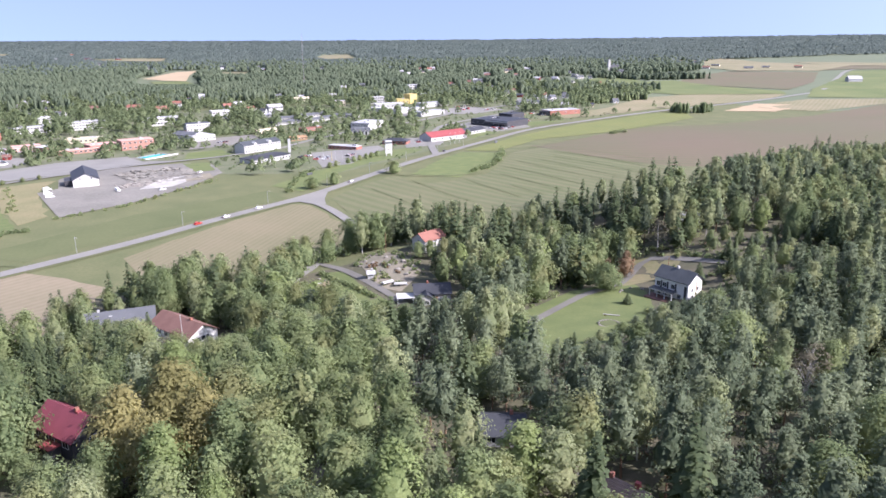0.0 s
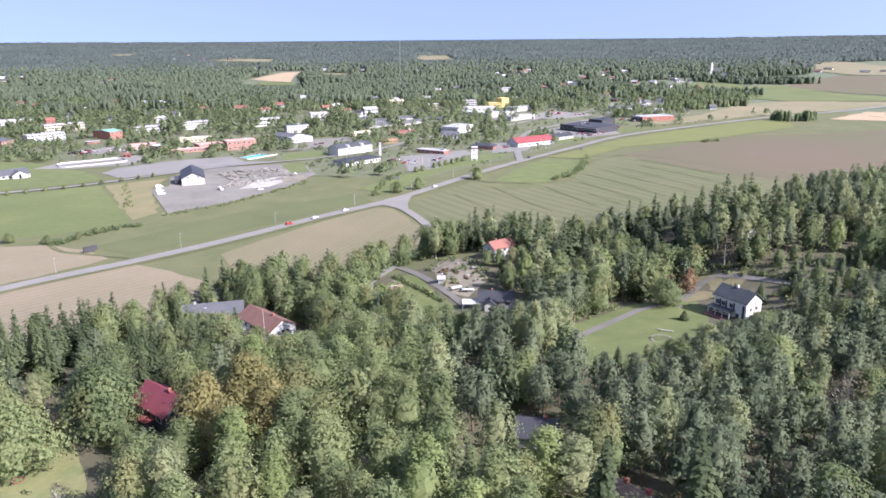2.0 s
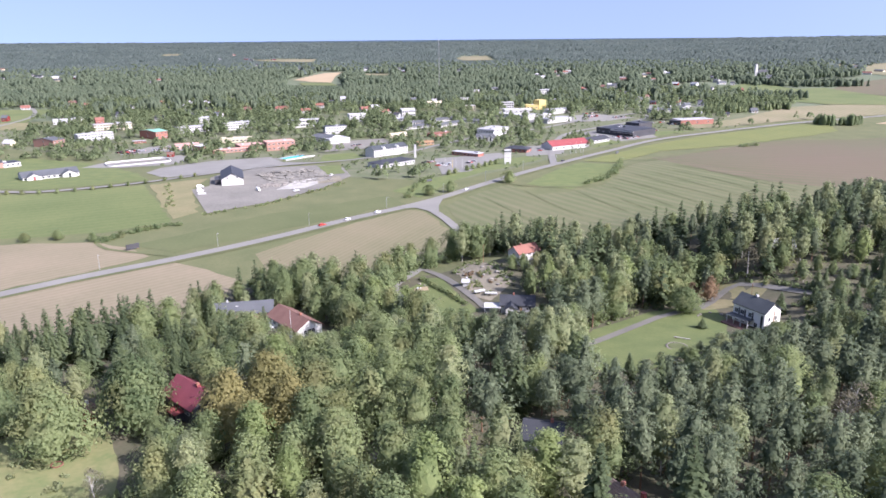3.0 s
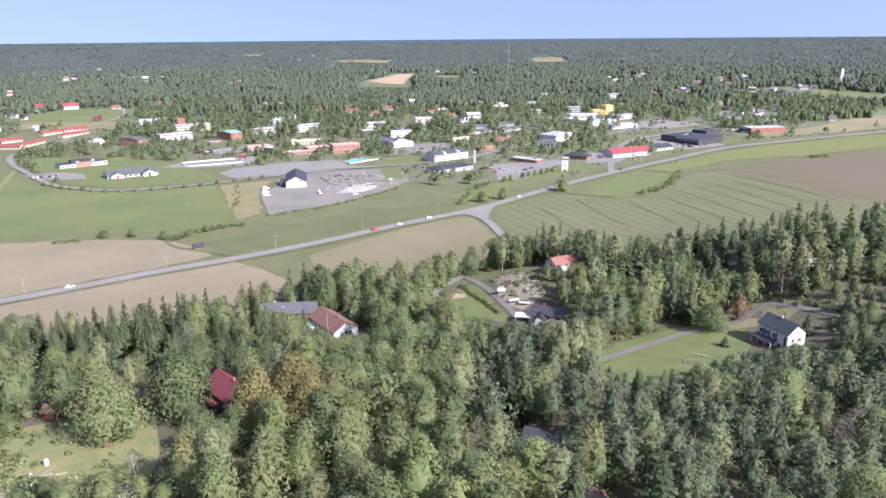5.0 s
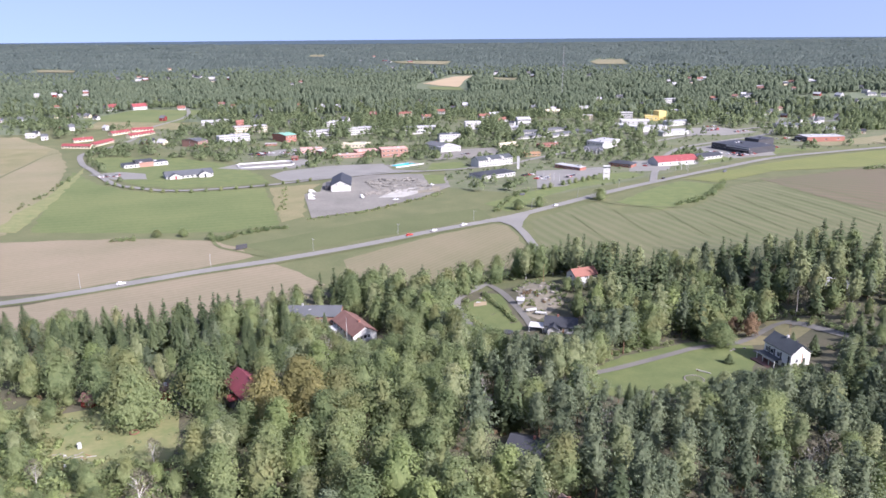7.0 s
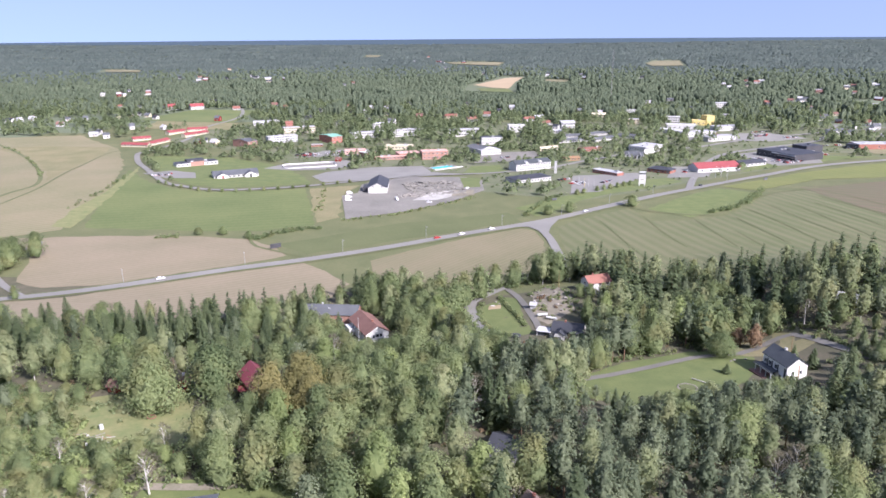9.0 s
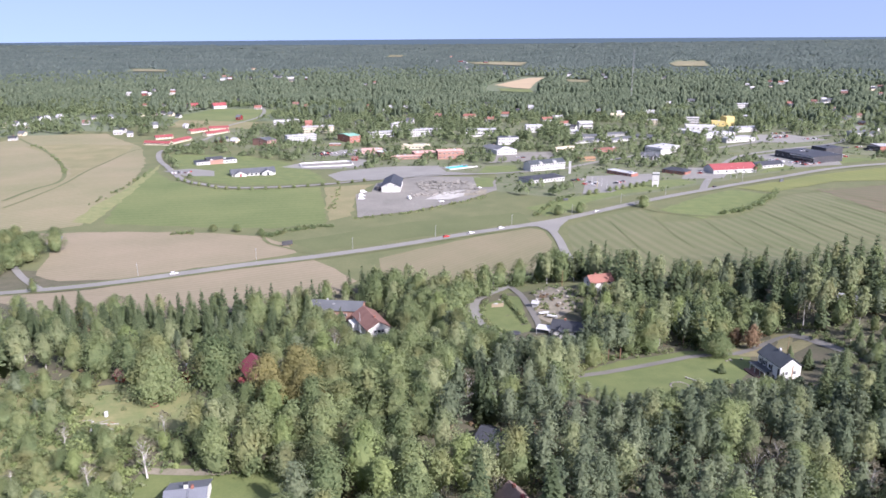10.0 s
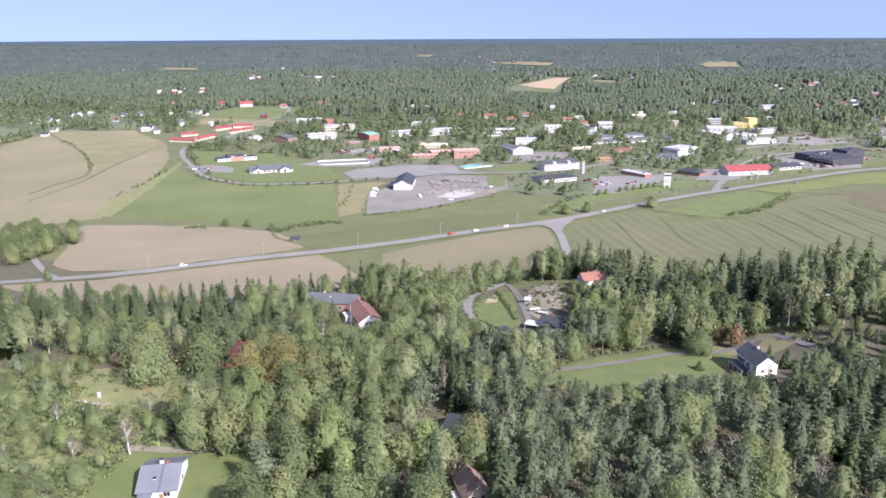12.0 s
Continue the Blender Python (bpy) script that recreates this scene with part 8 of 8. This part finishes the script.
houses = [(o.location.x, o.location.y) for o in bpy.data.objects if o.type == "EMPTY" and o.location.y > 480 and not o.parent and not o.name.startswith("radio_mast")]


def near_house(x, y, r):
    return any((x - a) ** 2 + ((y - b) if y > b else (b - y) * (0.36 if y < 950 else 0.2)) ** 2 < r * r for a, b in houses)


def paved(x, y):
    return any(inside(x, y, p) for p in PATCHES) or any(abs(x - a) < r and abs(y - b) < r for a, b, r in LINES)


def town(x, y):
    """Share of ground under trees: thin among the buildings, closed beyond."""
    if y < 980 and -420 < x < 480:
        return 0.5
    if y < 1120 and -800 < x < 620:
        return 0.62
    return 1.0 if y > 1250 else 0.8


tries = 0
while len(FAR) < 6600 and tries < 90000:
    tries += 1
    y = 600 + 720 * TR.rand()
    x = (TR.rand() * 2 - 1) * (y * 1.25)
    p = town(x, y)
    cl = noise.noise((x * 0.012, y * 0.012, 0.0))
    if TR.rand() > p * (1.0 + cl * 2.0) or any(inside(x, y, c) for c in CLEAR) or any(inside(x, y, c) for c in CALM) or near_house(x, y, 11 if y < 1150 else 10) or y < 1150 and paved(x, y):
        continue
    h = 9 + 9 * TR.rand() if y > 900 else 5 + 6 * TR.rand()
    FAR.append((x, y, ground_z(x, y) - 1, h, (2.7 if y > 900 else 2.1) + 2.6 * TR.rand() ** 1.5))
for gx0, gy0, gn, gr in GROVES:
    for _ in range(max(2, int(gn * 0.75))):
        x, y = gx0 + TR.normal() * gr * 0.6, gy0 + TR.normal() * gr * 0.8
        if not near_house(x, y, 6) and not paved(x, y) and not any(inside(x, y, c) for c in CALM):
            FAR.append((x, y, ground_z(x, y) - 0.5, 7 + 7 * TR.rand(), 2.3 + 2.0 * TR.rand()))
SHRUBS = []
tries = 0
while len(SHRUBS) < 1500 and tries < 12000:
    tries += 1
    x, y = -480 + 960 * TR.rand(), 600 + 480 * TR.rand()
    if inside(x, y, TOWN) and not paved(x, y) and not near_house(x, y, 5):
        SHRUBS.append((x, y, ground_z(x, y) - 0.2, 1.4 + 2.6 * TR.rand() ** 2, 0.9 + 1.0 * TR.rand()))
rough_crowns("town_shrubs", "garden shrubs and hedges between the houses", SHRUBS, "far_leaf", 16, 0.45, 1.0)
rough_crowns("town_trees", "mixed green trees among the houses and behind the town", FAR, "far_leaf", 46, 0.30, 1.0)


# ---- closed woods from behind the town to the horizon ----
def within(X, Y, poly):
    """Which of many places lie inside an outline."""
    c = np.zeros(len(X), bool)
    for i in range(len(poly)):
        (x0, y0), (x1, y1) = poly[i - 1], poly[i]
        if y0 != y1:
            c ^= ((y0 > Y) != (y1 > Y)) & (X < (x1 - x0) * (Y - y0) / (y1 - y0) + x0)
    return c


def swell(X, Y, size, seed):
    """Slow uneven change over the land, about -1 to 1."""
    r = np.random.RandomState(seed)
    out = np.zeros(len(X))
    for k in range(9):
        a, f, p = r.rand() * 6.28, (0.6 + 1.3 * r.rand()) * 6.28 / size, r.rand() * 6.28
        out += np.sin((X * math.cos(a) + Y * math.sin(a)) * f + p)
    return out / 3.2


def stand_of_trees(near, far, gap, tall, wide, seed):
    """Places for trees in a wedge of land, the gap and the width growing with the distance: x, y, ground, height, radius."""
    r = np.random.RandomState(seed)
    n = int(1.72 * math.log(far / near) / gap ** 2)
    d = near * (far / near) ** r.rand(n)
    a = radians(-43) + radians(97) * r.rand(n)
    X, Y = 10 + d * np.sin(a), d * np.cos(a)
    keep = (Y > 1120) & ((Y > 1230) | (r.rand(n) < 0.55)) & (swell(X, Y, 230, 5) + 0.6 * r.rand(n) > -0.62)
    for poly in CLEAR:
        keep &= ~within(X, Y, poly)
    hx, hy = np.array([h[0] for h in houses]), np.array([h[1] for h in houses])
    idx = np.nonzero(keep)[0]
    for x0, y0 in zip(hx, hy):
        if y0 > 1050:
            q = X[idx] - x0 * Y[idx] / y0
            idx = idx[~((np.abs(q) < 10) & (Y[idx] > y0 - 22) & (Y[idx] < y0 + 9))]
    X, Y, d = X[idx], Y[idx], d[idx]
    H = tall * (0.72 + 0.5 * r.rand(len(X)) + 0.2 * swell(X, Y, 320, 8)) * np.clip(1.25 - d / 7000, 0.4, 1)
    for x0, y0 in zip(hx, hy):
        if y0 > 1050:
            ahead = y0 - Y
            low = (ahead > 0) & (ahead < 260) & (np.abs(X - x0 * Y / y0) < 8)
            H[low] = np.minimum(H[low], 2.0 + 0.05 * ahead[low])
    for poly in CLEAR[1:]:
        for step in (25, 60, 100, 150, 210):
            near_by = within(X * (1 + step / d), Y * (1 + step / d), poly)
            H[near_by] = np.minimum(H[near_by], 2.5 + 0.045 * step)
    R = wide * d * (0.7 + 0.65 * r.rand(len(X)))
    Z = np.array([ground_z(x, y) for x, y in zip(X, Y)])
    return np.stack([X, Y, Z, H, R], 1)


def bodies(name, label, P, leaf, sides, rings, seed):
    """Far trees as closed uneven crowns, one island each: rings of corners that narrow to a tip."""
    r = np.random.RandomState(seed)
    n, m = len(P), len(rings)
    a0 = r.rand(n) * 6.28
    blunt = r.rand(n) < 0.62
    V = np.zeros((n, m * sides + 1, 3))
    for i, (share, radius, leafy) in enumerate(rings):
        for k in range(sides):
            a = a0 + 6.283 * k / sides + 0.4 * r.normal(size=n)
            rr = P[:, 4] * np.where(blunt, leafy, radius) * (0.72 + 0.56 * r.rand(n))
            V[:, i * sides + k] = np.stack([P[:, 0] + rr * np.cos(a), P[:, 1] + rr * np.sin(a), P[:, 2] + P[:, 3] * (share + 0.1 * (r.rand(n) - 0.5))], 1)
    V[:, -1] = P[:, :3] + np.stack([P[:, 4] * 0.3 * r.normal(size=n), P[:, 4] * 0.3 * r.normal(size=n), P[:, 3] * np.where(blunt, 0.93, 1.02)], 1)
    F = []
    for i in range(m):
        for k in range(sides):
            a, b = i * sides + k, i * sides + (k + 1) % sides
            F += [(a, b, a + sides), (b, b + sides, a + sides)] if i < m - 1 else [(a, b, m * sides)]
    F = (np.array(F)[None] + (np.arange(n) * (m * sides + 1))[:, None, None]).reshape(-1)
    me = bpy.data.meshes.new(name)
    me.vertices.add(V.shape[0] * V.shape[1]); me.loops.add(len(F)); me.polygons.add(len(F) // 3)
    me.vertices.foreach_set("co", V.astype(np.float32).reshape(-1))
    me.loops.foreach_set("vertex_index", F.astype(np.int32))
    me.polygons.foreach_set("loop_start", np.arange(0, len(F), 3, dtype=np.int32))
    me.polygons.foreach_set("loop_total", np.full(len(F) // 3, 3, np.int32))
    me.polygons.foreach_set("use_smooth", np.ones(len(F) // 3, bool))
    me.update(calc_edges=True)
    me.materials.append(M[leaf])
    return tagged(new(name, me), label, "trees", kind="stuff")


MIDDLE = stand_of_trees(1150, 2600, 0.0053, 16.0, 0.0025, 21)
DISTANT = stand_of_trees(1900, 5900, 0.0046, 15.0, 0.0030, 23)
share = np.random.RandomState(26)
MIDDLE = MIDDLE[share.rand(len(MIDDLE)) < np.clip((2600 - np.hypot(MIDDLE[:, 0], MIDDLE[:, 1])) / 700, 0, 1)]
DISTANT = DISTANT[share.rand(len(DISTANT)) < np.clip((np.hypot(DISTANT[:, 0], DISTANT[:, 1]) - 1900) / 700, 0, 1)]
bodies("mid_woods", "dense mixed woods behind the town", MIDDLE, "mid_haze_leaf", 5, ((0.2, 0.85, 0.8), (0.66, 0.72, 1.05)), 22)
bodies("far_woods", "dense hazy blue-green woods reaching the horizon", DISTANT, "far_haze_leaf", 4, ((0.3, 1.0, 1.0),), 24)


def belt(name, label, outline, n, tall, wide, leaf, spread, seed):
    """A close row or clump of trees along a line in the far fields."""
    r = np.random.RandomState(seed)
    Q = smooth_line(outline, 4.0)
    P = []
    for _ in range(n):
        p = Q[r.randint(len(Q))]
        x, y = p.x + r.normal() * spread, p.y + r.normal() * spread
        P.append((x, y, ground_z(x, y) - 0.3, tall * (0.7 + 0.5 * r.rand()), wide * (0.75 + 0.5 * r.rand())))
    return bodies(name, label, np.array(P), leaf, 7, ((0.05, 0.9, 0.7), (0.35, 0.8, 1.05), (0.7, 0.45, 0.85)), seed)


belt("field_copse", "dark spruce copse in the far field", [(575, 872), (590, 862), (606, 858), (628, 862)], 46, 14.0, 3.0, "needle_spruce", 4.0, 31)
belt("tree_belt", "dark close row of spruces by the far road", [(562, 1318), (590, 1290), (636, 1290)], 60, 14.0, 3.4, "needle_spruce", 5.0, 32)
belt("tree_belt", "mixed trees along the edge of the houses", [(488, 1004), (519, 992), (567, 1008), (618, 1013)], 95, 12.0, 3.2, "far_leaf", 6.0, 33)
belt("tree_belt", "broad grove of trees round the church", [(807, 1492), (834, 1422), (874, 1385), (933, 1366), (980, 1350)], 170, 15.0, 4.0, "mid_haze_leaf", 14.0, 34)
belt("tree_belt", "low dark trees in the far meadow", [(702, 1255), (712, 1235), (724, 1230)], 16, 7.0, 3.4, "mid_haze_leaf", 3.0, 35)
